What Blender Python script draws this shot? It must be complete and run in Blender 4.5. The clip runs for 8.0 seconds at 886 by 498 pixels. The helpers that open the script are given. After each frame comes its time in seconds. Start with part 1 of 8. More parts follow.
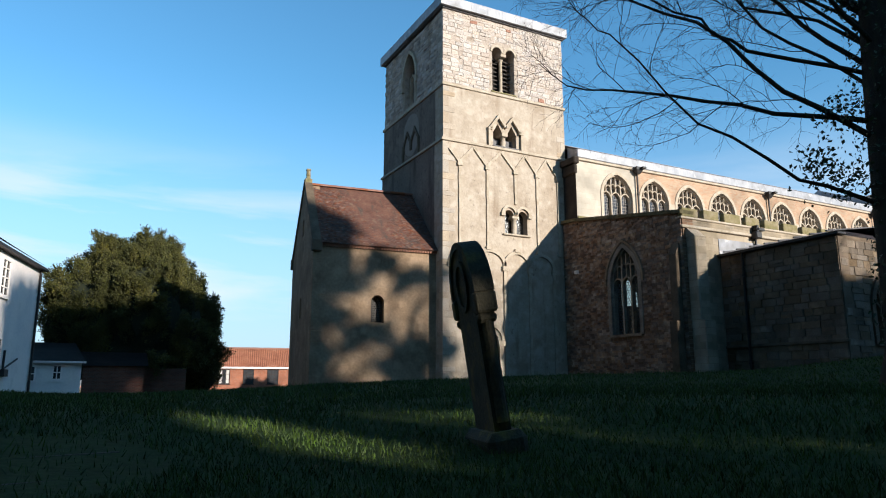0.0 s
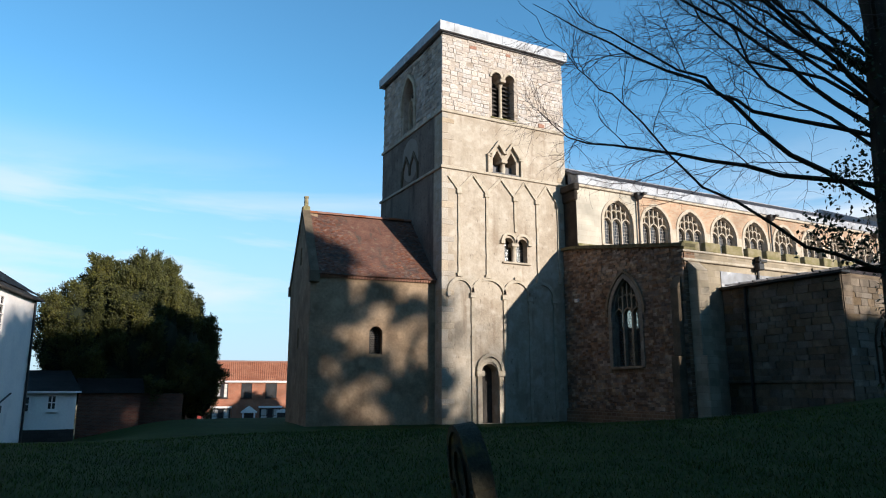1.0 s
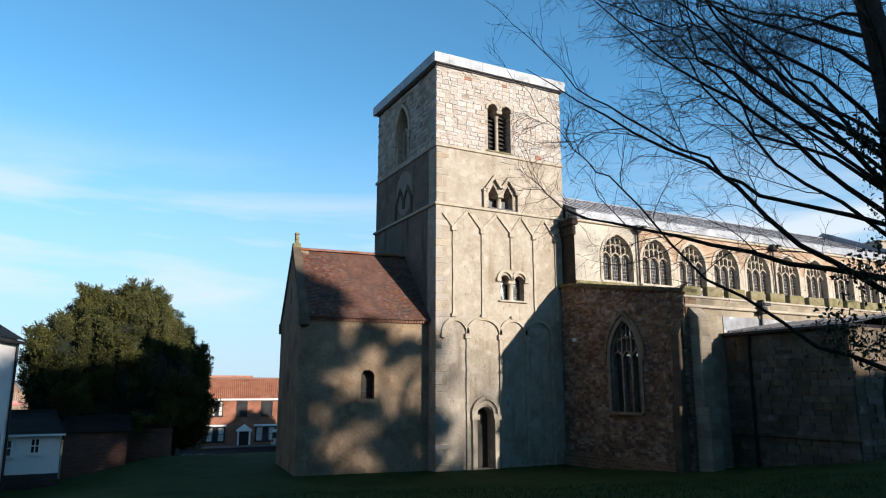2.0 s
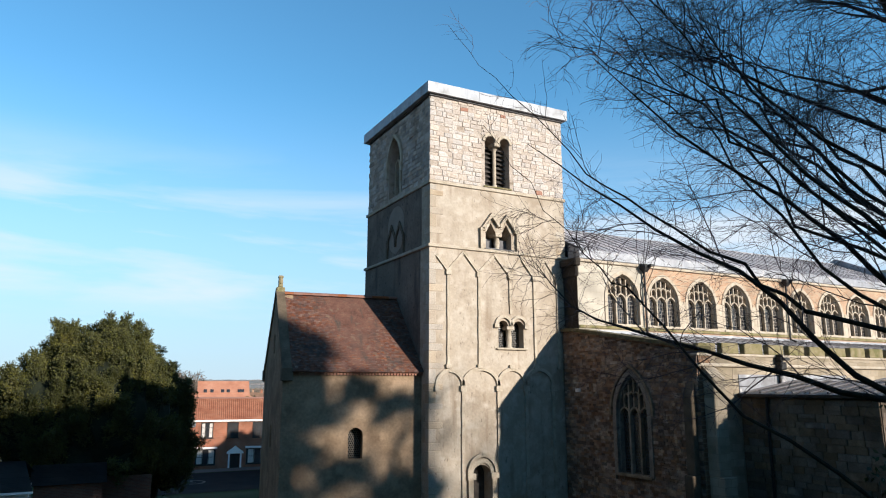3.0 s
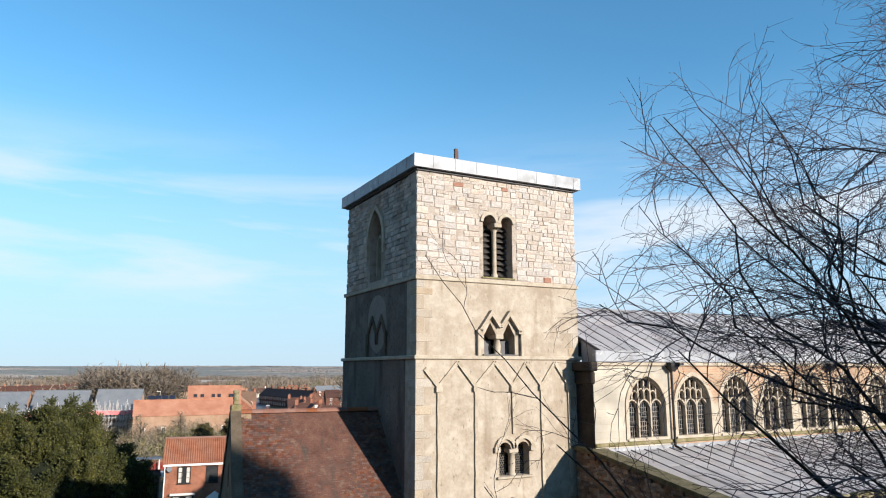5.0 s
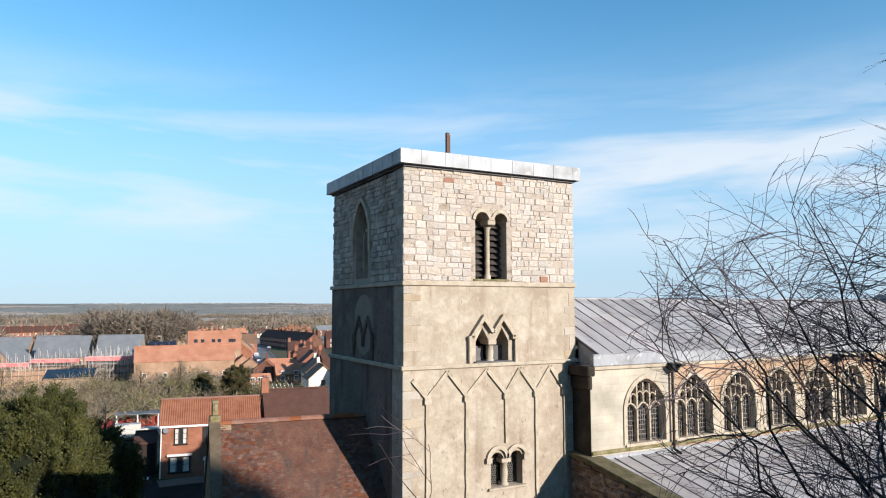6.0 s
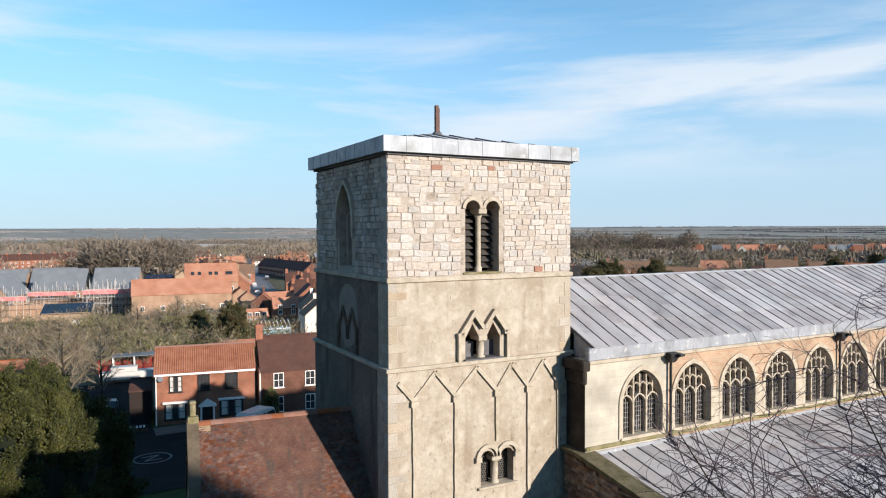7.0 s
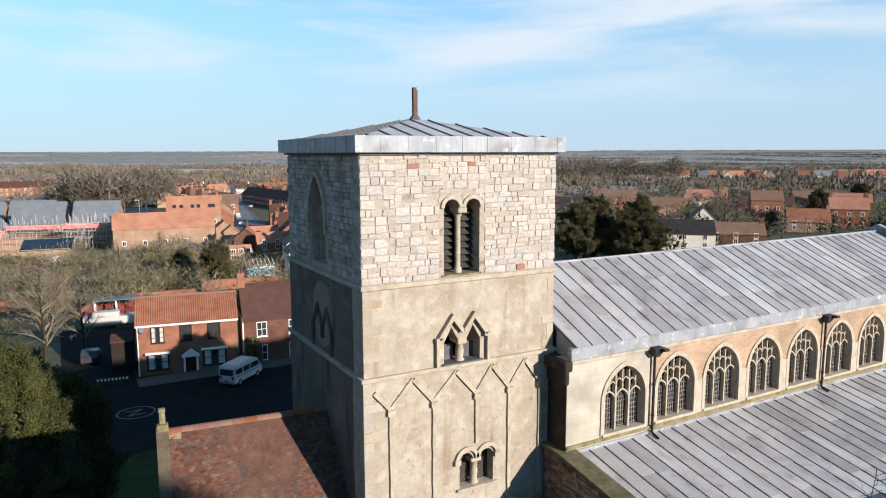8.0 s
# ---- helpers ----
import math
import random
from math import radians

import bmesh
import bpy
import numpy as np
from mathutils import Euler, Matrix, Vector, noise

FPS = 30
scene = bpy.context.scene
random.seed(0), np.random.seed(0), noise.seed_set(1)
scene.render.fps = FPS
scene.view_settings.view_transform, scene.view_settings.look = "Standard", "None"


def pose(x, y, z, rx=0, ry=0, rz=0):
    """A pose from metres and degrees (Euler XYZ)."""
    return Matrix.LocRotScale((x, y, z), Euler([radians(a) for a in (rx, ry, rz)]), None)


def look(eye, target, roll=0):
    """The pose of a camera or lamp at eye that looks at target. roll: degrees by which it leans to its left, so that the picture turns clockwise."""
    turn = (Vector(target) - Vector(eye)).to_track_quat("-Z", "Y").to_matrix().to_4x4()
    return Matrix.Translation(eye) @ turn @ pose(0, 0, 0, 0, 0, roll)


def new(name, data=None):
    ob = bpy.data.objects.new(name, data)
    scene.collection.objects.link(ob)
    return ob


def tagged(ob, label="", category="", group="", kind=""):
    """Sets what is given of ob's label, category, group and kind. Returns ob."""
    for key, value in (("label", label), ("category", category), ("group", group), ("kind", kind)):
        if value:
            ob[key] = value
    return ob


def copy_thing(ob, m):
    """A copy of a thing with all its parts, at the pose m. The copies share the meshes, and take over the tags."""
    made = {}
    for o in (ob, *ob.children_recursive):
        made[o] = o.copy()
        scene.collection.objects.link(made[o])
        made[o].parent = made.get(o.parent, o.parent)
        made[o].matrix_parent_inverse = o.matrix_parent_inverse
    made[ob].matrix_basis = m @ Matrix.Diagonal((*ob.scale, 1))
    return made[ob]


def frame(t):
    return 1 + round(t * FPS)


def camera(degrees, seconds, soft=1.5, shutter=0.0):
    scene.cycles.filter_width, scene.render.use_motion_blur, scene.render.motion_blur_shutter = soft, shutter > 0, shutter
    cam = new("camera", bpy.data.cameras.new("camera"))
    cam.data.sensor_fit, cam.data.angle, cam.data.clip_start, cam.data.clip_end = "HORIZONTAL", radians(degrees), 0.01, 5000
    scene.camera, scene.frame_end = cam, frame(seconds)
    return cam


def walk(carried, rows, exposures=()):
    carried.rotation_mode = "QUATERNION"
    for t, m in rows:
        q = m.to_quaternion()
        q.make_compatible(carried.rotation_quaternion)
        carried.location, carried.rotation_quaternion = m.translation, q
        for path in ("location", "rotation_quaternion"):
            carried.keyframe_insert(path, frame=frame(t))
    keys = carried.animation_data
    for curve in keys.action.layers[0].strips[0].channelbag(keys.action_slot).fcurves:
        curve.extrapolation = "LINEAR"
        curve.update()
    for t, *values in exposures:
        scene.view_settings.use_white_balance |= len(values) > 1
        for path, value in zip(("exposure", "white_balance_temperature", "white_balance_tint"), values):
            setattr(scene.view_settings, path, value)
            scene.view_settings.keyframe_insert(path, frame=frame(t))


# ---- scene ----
from mathutils.geometry import tessellate_polygon

# ---------------- camera ----------------
cam = camera(65.2, 8.0, soft=1.1)
METRES, EYE, TILT, LEAN, TURN = 24.0, 0.6, 11.2, 0.0, -27.5
ROWS = [
    (0.0, 0.0, 0.0, 0.0, 0.0, 0.0, -0.0),
    (0.5, -0.0006, 0.0072, 0.026, -0.05, 0.06, 0.0),
    (1.0, 0.0006, 0.0147, 0.0582, -0.05, 0.15, -0.03),
    (1.5, 0.0061, 0.0276, 0.0961, -0.01, 0.2, -0.04),
    (3.0, 0.0222, 0.152, 0.2336, -0.16, -0.05, -0.04),
    (3.5, 0.0233, 0.2164, 0.2805, -0.17, -0.15, -0.06),
    (4.0, 0.0256, 0.2828, 0.3325, -0.23, -0.23, -0.1),
    (4.5, 0.0289, 0.3457, 0.3861, -0.33, -0.29, -0.07),
    (6.0, 0.0529, 0.4812, 0.5392, -0.43, -6.42, 0.03),
    (6.5, 0.0615, 0.5263, 0.5855, -0.49, -9.57, 0.09),
    (7.0, 0.0693, 0.5712, 0.6325, -0.61, -12.7, 0.07),
    (7.5, 0.0774, 0.6145, 0.6808, -0.72, -15.85, 0.03),
    (8.0, 0.0836, 0.6546, 0.7293, -1.7, -19.0, -0.17),
]
START = pose(-15.6, -30.2, EYE, TILT, LEAN, TURN)
walk(cam, [(t, START @ pose(METRES * x, METRES * y, METRES * z, 90 + pitch, roll, yaw)) for t, x, y, z, yaw, pitch, roll in ROWS],
     exposures=[(0.0, 0.76), (1.5, 0.72), (3.0, 0.7), (4.5, 0.72), (6.0, 0.67), (8.0, 0.65)])

# ---------------- sky and sun ----------------
SUN_EL, SUN_AZ = 15.8, 156.0          # degrees; azimuth clockwise from +y
world = bpy.data.worlds.new("sky")
scene.world = world
world.use_nodes = True
wn, wl = world.node_tree.nodes, world.node_tree.links
sky = wn.new("ShaderNodeTexSky")
sky.sky_type, sky.sun_disc = "NISHITA", False
sky.sun_elevation, sky.sun_rotation = radians(SUN_EL), radians(SUN_AZ)
sky.altitude, sky.air_density, sky.dust_density, sky.ozone_density = 50, 1.0, 0.0, 3.0
wtc = wn.new("ShaderNodeTexCoord")
wmap = wn.new("ShaderNodeMapping")
wmap.inputs["Scale"].default_value = (1.6, 1.6, 11.0)
wmap.inputs["Rotation"].default_value = (0.06, 0.1, -0.5)
wnoise = wn.new("ShaderNodeTexNoise")
wnoise.inputs["Scale"].default_value = 1.3
wnoise.inputs["Detail"].default_value = 6
wnoise.inputs["Roughness"].default_value = 0.55
wnoise.inputs["Distortion"].default_value = 0.4
wramp = wn.new("ShaderNodeValToRGB")
wramp.color_ramp.elements[0].position, wramp.color_ramp.elements[1].position = 0.42, 0.62
wramp.color_ramp.elements[1].color = (0.85, 0.85, 0.85, 1)
wmix = wn.new("ShaderNodeMixRGB")
wmix.inputs["Color2"].default_value = (5.7, 6.2, 6.8, 1)
wl.new(wtc.outputs["Generated"], wmap.inputs["Vector"])
wl.new(wmap.outputs["Vector"], wnoise.inputs["Vector"])
wl.new(wnoise.outputs["Fac"], wramp.inputs["Fac"])
wband = []
for lo, hi, a_, b_ in ((0.04, 0.15, 0.0, 1.0), (0.19, 0.34, 1.0, 0.0)):       # thin cloud lies low over the plain
    mr_ = wn.new("ShaderNodeMapRange")
    mr_.interpolation_type = "SMOOTHSTEP"
    mr_.inputs["From Min"].default_value, mr_.inputs["From Max"].default_value = lo, hi
    mr_.inputs["To Min"].default_value, mr_.inputs["To Max"].default_value = a_, b_
    wband.append(mr_)
wm1, wm2 = wn.new("ShaderNodeMath"), wn.new("ShaderNodeMath")
wm1.operation = wm2.operation = "MULTIPLY"
wl.new(wband[0].outputs["Result"], wm1.inputs[0])
wl.new(wband[1].outputs["Result"], wm1.inputs[1])
wl.new(wm1.outputs[0], wm2.inputs[0])
wl.new(wramp.outputs["Color"], wm2.inputs[1])
wl.new(wm2.outputs[0], wmix.inputs["Fac"])
wtint = wn.new("ShaderNodeMixRGB")
wtint.blend_type = "MULTIPLY"
wtint.inputs["Fac"].default_value = 1
wtint.inputs["Color2"].default_value = (0.86, 1.45, 1.53, 1)
wl.new(sky.outputs["Color"], wtint.inputs["Color1"])
wsep = wn.new("ShaderNodeSeparateXYZ")
wl.new(wtc.outputs["Generated"], wsep.inputs["Vector"])
whz = wn.new("ShaderNodeMapRange")          # pale air over the horizon
whz.interpolation_type = "SMOOTHSTEP"
whz.inputs["From Min"].default_value, whz.inputs["From Max"].default_value = -0.02, 0.42
whz.inputs["To Min"].default_value, whz.inputs["To Max"].default_value = 0.9, 0.0
wl.new(wsep.outputs["Z"], whz.inputs["Value"])
for mr_ in wband:
    wl.new(wsep.outputs["Z"], mr_.inputs["Value"])
wpale = wn.new("ShaderNodeMixRGB")
wpale.inputs["Color2"].default_value = (3.65, 4.6, 6.05, 1)
wl.new(whz.outputs["Result"], wpale.inputs["Fac"])
wl.new(wtint.outputs["Color"], wpale.inputs["Color1"])
wl.new(wpale.outputs["Color"], wmix.inputs["Color1"])
wl.new(wmix.outputs["Color"], wn["Background"].inputs["Color"])
wn["Background"].inputs["Strength"].default_value = 0.092
sun_data = bpy.data.lights.new("sun", "SUN")
sun_data.energy, sun_data.angle, sun_data.color = 5.0, radians(0.8), (1.0, 0.97, 0.9)
sun = new("sun", sun_data)
TO_SUN = Vector((math.sin(radians(SUN_AZ)) * math.cos(radians(SUN_EL)), math.cos(radians(SUN_AZ)) * math.cos(radians(SUN_EL)), math.sin(radians(SUN_EL))))
sun.matrix_world = look((30, -60, 60), Vector((30, -60, 60)) - TO_SUN)


# ---------------- materials ----------------
SUN_WARMTH = (1.0, 0.888, 0.835)         # warmth of the sunlight, put into every base colour instead of the lamp


def toned(c):
    return tuple(a * b for a, b in zip(c, SUN_WARMTH))


def surface(name, colours, scale=1.5, fine=25.0, grain=0.25, rough=0.85, bump=0.25, metal=0.0, vary=0.0, island=0.0, stain=None, stretch=(1, 1, 1), dist=0.02, spec=0.3):
    """A worn surface: patches of several colours, fine grain and relief; vary: brightness change from piece to piece."""
    m = bpy.data.materials.new(name)
    m.use_nodes = True
    colours = [toned(c) for c in colours]
    n, l = m.node_tree.nodes, m.node_tree.links
    b = n["Principled BSDF"]
    tc = n.new("ShaderNodeTexCoord")
    mp = n.new("ShaderNodeMapping")
    mp.inputs["Scale"].default_value = stretch
    l.new(tc.outputs["Object"], mp.inputs["Vector"])
    big = n.new("ShaderNodeTexNoise")
    big.inputs["Scale"].default_value, big.inputs["Detail"].default_value, big.inputs["Roughness"].default_value = scale, 5, 0.6
    l.new(mp.outputs["Vector"], big.inputs["Vector"])
    ramp = n.new("ShaderNodeValToRGB")
    els = ramp.color_ramp.elements
    while len(els) < len(colours):
        els.new(0.5)
    for i, c in enumerate(colours):
        els[i].position = 0.3 + 0.4 * i / max(1, len(colours) - 1)
        els[i].color = (*c, 1)
    l.new(big.outputs["Fac"], ramp.inputs["Fac"])
    small = n.new("ShaderNodeTexNoise")
    small.inputs["Scale"].default_value, small.inputs["Detail"].default_value = fine, 4
    l.new(mp.outputs["Vector"], small.inputs["Vector"])
    rng = n.new("ShaderNodeMapRange")
    rng.inputs["From Min"].default_value, rng.inputs["From Max"].default_value = 0.25, 0.75
    rng.inputs["To Min"].default_value, rng.inputs["To Max"].default_value = 1 - grain, 1 + grain
    l.new(small.outputs["Fac"], rng.inputs["Value"])
    mul = n.new("ShaderNodeMixRGB")
    mul.blend_type = "MULTIPLY"
    mul.inputs["Fac"].default_value = 1
    l.new(ramp.outputs["Color"], mul.inputs["Color1"])
    l.new(rng.outputs["Result"], mul.inputs["Color2"])
    out = mul.outputs["Color"]
    for colour, ssc, lo, hi, *run in ([stain] if stain and not isinstance(stain, list) else stain or []):
        sn = n.new("ShaderNodeTexNoise")
        sn.inputs["Scale"].default_value, sn.inputs["Detail"].default_value = ssc, 6
        if run:
            rmap = n.new("ShaderNodeMapping")
            rmap.inputs["Scale"].default_value = run[0]
            l.new(tc.outputs["Object"], rmap.inputs["Vector"])
            l.new(rmap.outputs["Vector"], sn.inputs["Vector"])
        else:
            l.new(tc.outputs["Object"], sn.inputs["Vector"])
        sr = n.new("ShaderNodeMapRange")
        sr.inputs["From Min"].default_value, sr.inputs["From Max"].default_value = lo, hi
        l.new(sn.outputs["Fac"], sr.inputs["Value"])
        sm = n.new("ShaderNodeMixRGB")
        sm.inputs["Color2"].default_value = (*toned(colour), 1)
        l.new(sr.outputs["Result"], sm.inputs["Fac"])
        l.new(out, sm.inputs["Color1"])
        out = sm.outputs["Color"]
    if vary or island:
        src = n.new("ShaderNodeObjectInfo").outputs["Random"] if vary else n.new("ShaderNodeNewGeometry").outputs["Random Per Island"]
        vr = n.new("ShaderNodeMapRange")
        amount = vary or island
        vr.inputs["To Min"].default_value, vr.inputs["To Max"].default_value = 1 - amount, 1 + amount
        l.new(src, vr.inputs["Value"])
        hs = n.new("ShaderNodeHueSaturation")
        l.new(vr.outputs["Result"], hs.inputs["Value"])
        wobble = n.new("ShaderNodeMath")
        wobble.operation = "MULTIPLY_ADD"
        wobble.inputs[1].default_value, wobble.inputs[2].default_value = 7.31, 0.0
        l.new(src, wobble.inputs[0])
        fr = n.new("ShaderNodeMath")
        fr.operation = "FRACT"
        l.new(wobble.outputs[0], fr.inputs[0])
        hr = n.new("ShaderNodeMapRange")
        hr.inputs["To Min"].default_value, hr.inputs["To Max"].default_value = 0.75, 1.25
        l.new(fr.outputs[0], hr.inputs["Value"])
        l.new(hr.outputs["Result"], hs.inputs["Saturation"])
        l.new(out, hs.inputs["Color"])
        out = hs.outputs["Color"]
    l.new(out, b.inputs["Base Color"])
    b.inputs["Roughness"].default_value, b.inputs["Metallic"].default_value = rough, metal
    b.inputs["Specular IOR Level"].default_value = spec
    if bump:
        add = n.new("ShaderNodeMath")
        add.operation = "ADD"
        l.new(big.outputs["Fac"], add.inputs[0])
        l.new(small.outputs["Fac"], add.inputs[1])
        bp = n.new("ShaderNodeBump")
        bp.inputs["Strength"].default_value, bp.inputs["Distance"].default_value = bump, dist
        l.new(add.outputs[0], bp.inputs["Height"])
        l.new(bp.outputs["Normal"], b.inputs["Normal"])
    return m


def coursed(name, brick, mortar, bw=0.225, bh=0.075, joint=0.01, spread=0.25, second=None, rough=0.9, scale_noise=0.8, bump=0.4):
    """Masonry seen from afar: courses along x+y and z at their real size, with weathering."""
    m = bpy.data.materials.new(name)
    m.use_nodes = True
    second = toned(second or [c * (1 - spread) for c in brick])
    brick, mortar = toned(brick), toned(mortar)
    n, l = m.node_tree.nodes, m.node_tree.links
    b = n["Principled BSDF"]
    tc = n.new("ShaderNodeTexCoord")
    sep = n.new("ShaderNodeSeparateXYZ")
    l.new(tc.outputs["Object"], sep.inputs["Vector"])
    add = n.new("ShaderNodeMath")
    l.new(sep.outputs["X"], add.inputs[0])
    l.new(sep.outputs["Y"], add.inputs[1])
    cmb = n.new("ShaderNodeCombineXYZ")
    l.new(add.outputs[0], cmb.inputs["X"])
    l.new(sep.outputs["Z"], cmb.inputs["Y"])
    warp = n.new("ShaderNodeTexNoise")
    warp.inputs["Scale"].default_value = 1.2 / bw * 0.5
    l.new(tc.outputs["Object"], warp.inputs["Vector"])
    wv = n.new("ShaderNodeMixRGB")
    wv.blend_type = "ADD"
    wv.inputs["Fac"].default_value = bh * 0.35
    l.new(cmb.outputs["Vector"], wv.inputs["Color1"])
    l.new(warp.outputs["Color"], wv.inputs["Color2"])
    br = n.new("ShaderNodeTexBrick")
    br.inputs["Scale"].default_value = 1
    br.inputs["Brick Width"].default_value, br.inputs["Row Height"].default_value = bw, bh
    br.inputs["Mortar Size"].default_value, br.inputs["Mortar Smooth"].default_value = joint, 0.3
    br.inputs["Color1"].default_value = (*brick, 1)
    br.inputs["Color2"].default_value = (*second, 1)
    br.inputs["Mortar"].default_value = (*mortar, 1)
    l.new(wv.outputs["Color"], br.inputs["Vector"])
    no = n.new("ShaderNodeTexNoise")
    no.inputs["Scale"].default_value, no.inputs["Detail"].default_value = scale_noise, 6
    l.new(tc.outputs["Object"], no.inputs["Vector"])
    mr = n.new("ShaderNodeMapRange")
    mr.inputs["From Min"].default_value, mr.inputs["From Max"].default_value = 0.3, 0.7
    mr.inputs["To Min"].default_value, mr.inputs["To Max"].default_value = 0.72, 1.22
    l.new(no.outputs["Fac"], mr.inputs["Value"])
    mu = n.new("ShaderNodeMixRGB")
    mu.blend_type = "MULTIPLY"
    mu.inputs["Fac"].default_value = 1
    l.new(br.outputs["Color"], mu.inputs["Color1"])
    l.new(mr.outputs["Result"], mu.inputs["Color2"])
    l.new(mu.outputs["Color"], b.inputs["Base Color"])
    b.inputs["Roughness"].default_value = rough
    b.inputs["Specular IOR Level"].default_value = 0.25
    bp = n.new("ShaderNodeBump")
    bp.inputs["Strength"].default_value, bp.inputs["Distance"].default_value = bump, 0.02
    bp.invert = True
    l.new(br.outputs["Fac"], bp.inputs["Height"])
    l.new(bp.outputs["Normal"], b.inputs["Normal"])
    return m


def leaded(name, dark, line, cw=0.16, ch=0.2, diamond=False):
    """Small-paned glass with a lattice of lead."""
    m = coursed(name, dark, line, cw, ch, 0.016, 0.6, bump=0.1)
    n = m.node_tree.nodes
    br = next(x for x in n if x.type == "TEX_BRICK")
    br.offset = 0.5 if diamond else 0.0
    b = n["Principled BSDF"]
    b.inputs["Roughness"].default_value = 0.12
    b.inputs["Specular IOR Level"].default_value = 0.6
    return m


M_RENDER = surface("tower_render", [(0.292, 0.252, 0.196), (0.352, 0.317, 0.255), (0.388, 0.36, 0.3)], 0.55, 9, 0.13, 0.92, 0.55, stain=[((0.43, 0.395, 0.33), 1.7, 0.52, 0.7), ((0.26, 0.22, 0.165), 0.7, 0.5, 0.78), ((0.23, 0.185, 0.135), 2.6, 0.56, 0.76, (1, 1, 0.1)), ((0.44, 0.41, 0.35), 2.3, 0.52, 0.75), ((0.18, 0.155, 0.12), 7.5, 0.64, 0.74, (1, 1, 0.5))])
# darker copy of the render: the west face's shade put into its colour, plus streaks
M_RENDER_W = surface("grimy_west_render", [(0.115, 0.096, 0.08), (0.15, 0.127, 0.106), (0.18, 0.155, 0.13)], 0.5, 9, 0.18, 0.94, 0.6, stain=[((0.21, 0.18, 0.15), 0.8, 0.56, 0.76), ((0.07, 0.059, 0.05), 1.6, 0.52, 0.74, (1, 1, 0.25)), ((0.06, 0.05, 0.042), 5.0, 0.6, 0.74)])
M_LIME = surface("limestone", [(0.296, 0.261, 0.197), (0.387, 0.352, 0.282), (0.437, 0.408, 0.338)], 2.2, 28, 0.16, 0.9, 0.35, stain=((0.211, 0.19, 0.127), 1.7, 0.6, 0.8))
M_STONE = surface("belfry_stone", [(0.36, 0.332, 0.295), (0.43, 0.405, 0.368), (0.475, 0.455, 0.425)], 2.4, 18, 0.24, 0.92, 0.7, vary=0.13, stain=[((0.29, 0.255, 0.21), 2.2, 0.58, 0.78), ((0.21, 0.18, 0.14), 7.0, 0.62, 0.72), ((0.5, 0.475, 0.44), 4.2, 0.55, 0.7)])
M_QUOIN = surface("weathered_quoin", [(0.29, 0.252, 0.197), (0.35, 0.314, 0.252), (0.385, 0.353, 0.292)], 0.9, 18, 0.2, 0.92, 0.5, vary=0.06)
M_SURROUND = surface("sooty_surround", [(0.15, 0.122, 0.09), (0.21, 0.178, 0.135), (0.26, 0.228, 0.18)], 1.8, 18, 0.25, 0.93, 0.6, vary=0.1, stain=[((0.09, 0.075, 0.058), 2.6, 0.55, 0.72)])
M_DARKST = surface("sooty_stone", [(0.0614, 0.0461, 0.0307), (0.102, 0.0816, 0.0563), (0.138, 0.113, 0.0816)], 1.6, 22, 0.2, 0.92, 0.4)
# stained stone taken to near black, with the unlit west end's shade in it
M_SOOT_SHADE = surface("soot_crust", [(0.018, 0.015, 0.012), (0.034, 0.028, 0.022), (0.055, 0.046, 0.036)], 1.4, 22, 0.2, 0.95, 0.5)
M_STONE_J = surface("belfry_stone_joined", [(0.282, 0.249, 0.208), (0.37, 0.336, 0.296), (0.43, 0.403, 0.363)], 1.6, 22, 0.2, 0.9, 0.5, island=0.3)
M_MORTAR = surface("lime_mortar", [(0.31, 0.275, 0.23), (0.4, 0.37, 0.325)], 3, 30, 0.25, 0.95, 0.7, stain=((0.2, 0.165, 0.125), 4.5, 0.56, 0.72))
M_REDPATCH = surface("red_brick_patch", [(0.27, 0.14, 0.1), (0.33, 0.19, 0.14)], 6, 40, 0.2, 0.9, 0.4)
M_ANNEX = surface("annexe_render", [(0.16, 0.113, 0.072), (0.24, 0.178, 0.117), (0.3, 0.235, 0.165)], 0.8, 8, 0.18, 0.95, 0.6, stain=((0.365, 0.276, 0.185), 1.3, 0.55, 0.75))
M_RUBBLE = coursed("brown_rubble", (0.21, 0.135, 0.085), (0.23, 0.185, 0.14), 0.34, 0.17, 0.018, 0.4, (0.14, 0.088, 0.057), bump=0.9)
M_ASHLAR = coursed("ashlar", (0.4, 0.362, 0.285), (0.33, 0.29, 0.222), 0.6, 0.3, 0.008, 0.2, bump=0.35)
M_PORCH = coursed("porch_rubble", (0.15, 0.122, 0.09), (0.13, 0.105, 0.08), 0.55, 0.26, 0.012, 0.35, (0.11, 0.086, 0.06), bump=0.8)
M_ASHLAR_P = coursed("pale_ashlar", (0.44, 0.425, 0.36), (0.37, 0.345, 0.28), 0.6, 0.3, 0.008, 0.12, bump=0.3)
M_ASHLAR_S = coursed("stained_ashlar", (0.33, 0.296, 0.23), (0.24, 0.205, 0.15), 0.6, 0.3, 0.01, 0.3, (0.24, 0.21, 0.15), bump=0.5, scale_noise=1.4)
M_BRICK_CH = coursed("old_orange_brick", (0.36, 0.215, 0.135), (0.36, 0.3, 0.225), 0.24, 0.075, 0.012, 0.25, (0.38, 0.3, 0.21))
M_LEAD = surface("lead_sheet", [(0.253, 0.253, 0.269), (0.346, 0.346, 0.353), (0.384, 0.384, 0.384)], 0.9, 14, 0.12, 0.55, 0.12, vary=0.24, spec=0.5, stain=[((0.2, 0.18, 0.17), 1.3, 0.56, 0.74), ((0.42, 0.42, 0.43), 0.9, 0.52, 0.66, (1, 0.25, 0.25))])
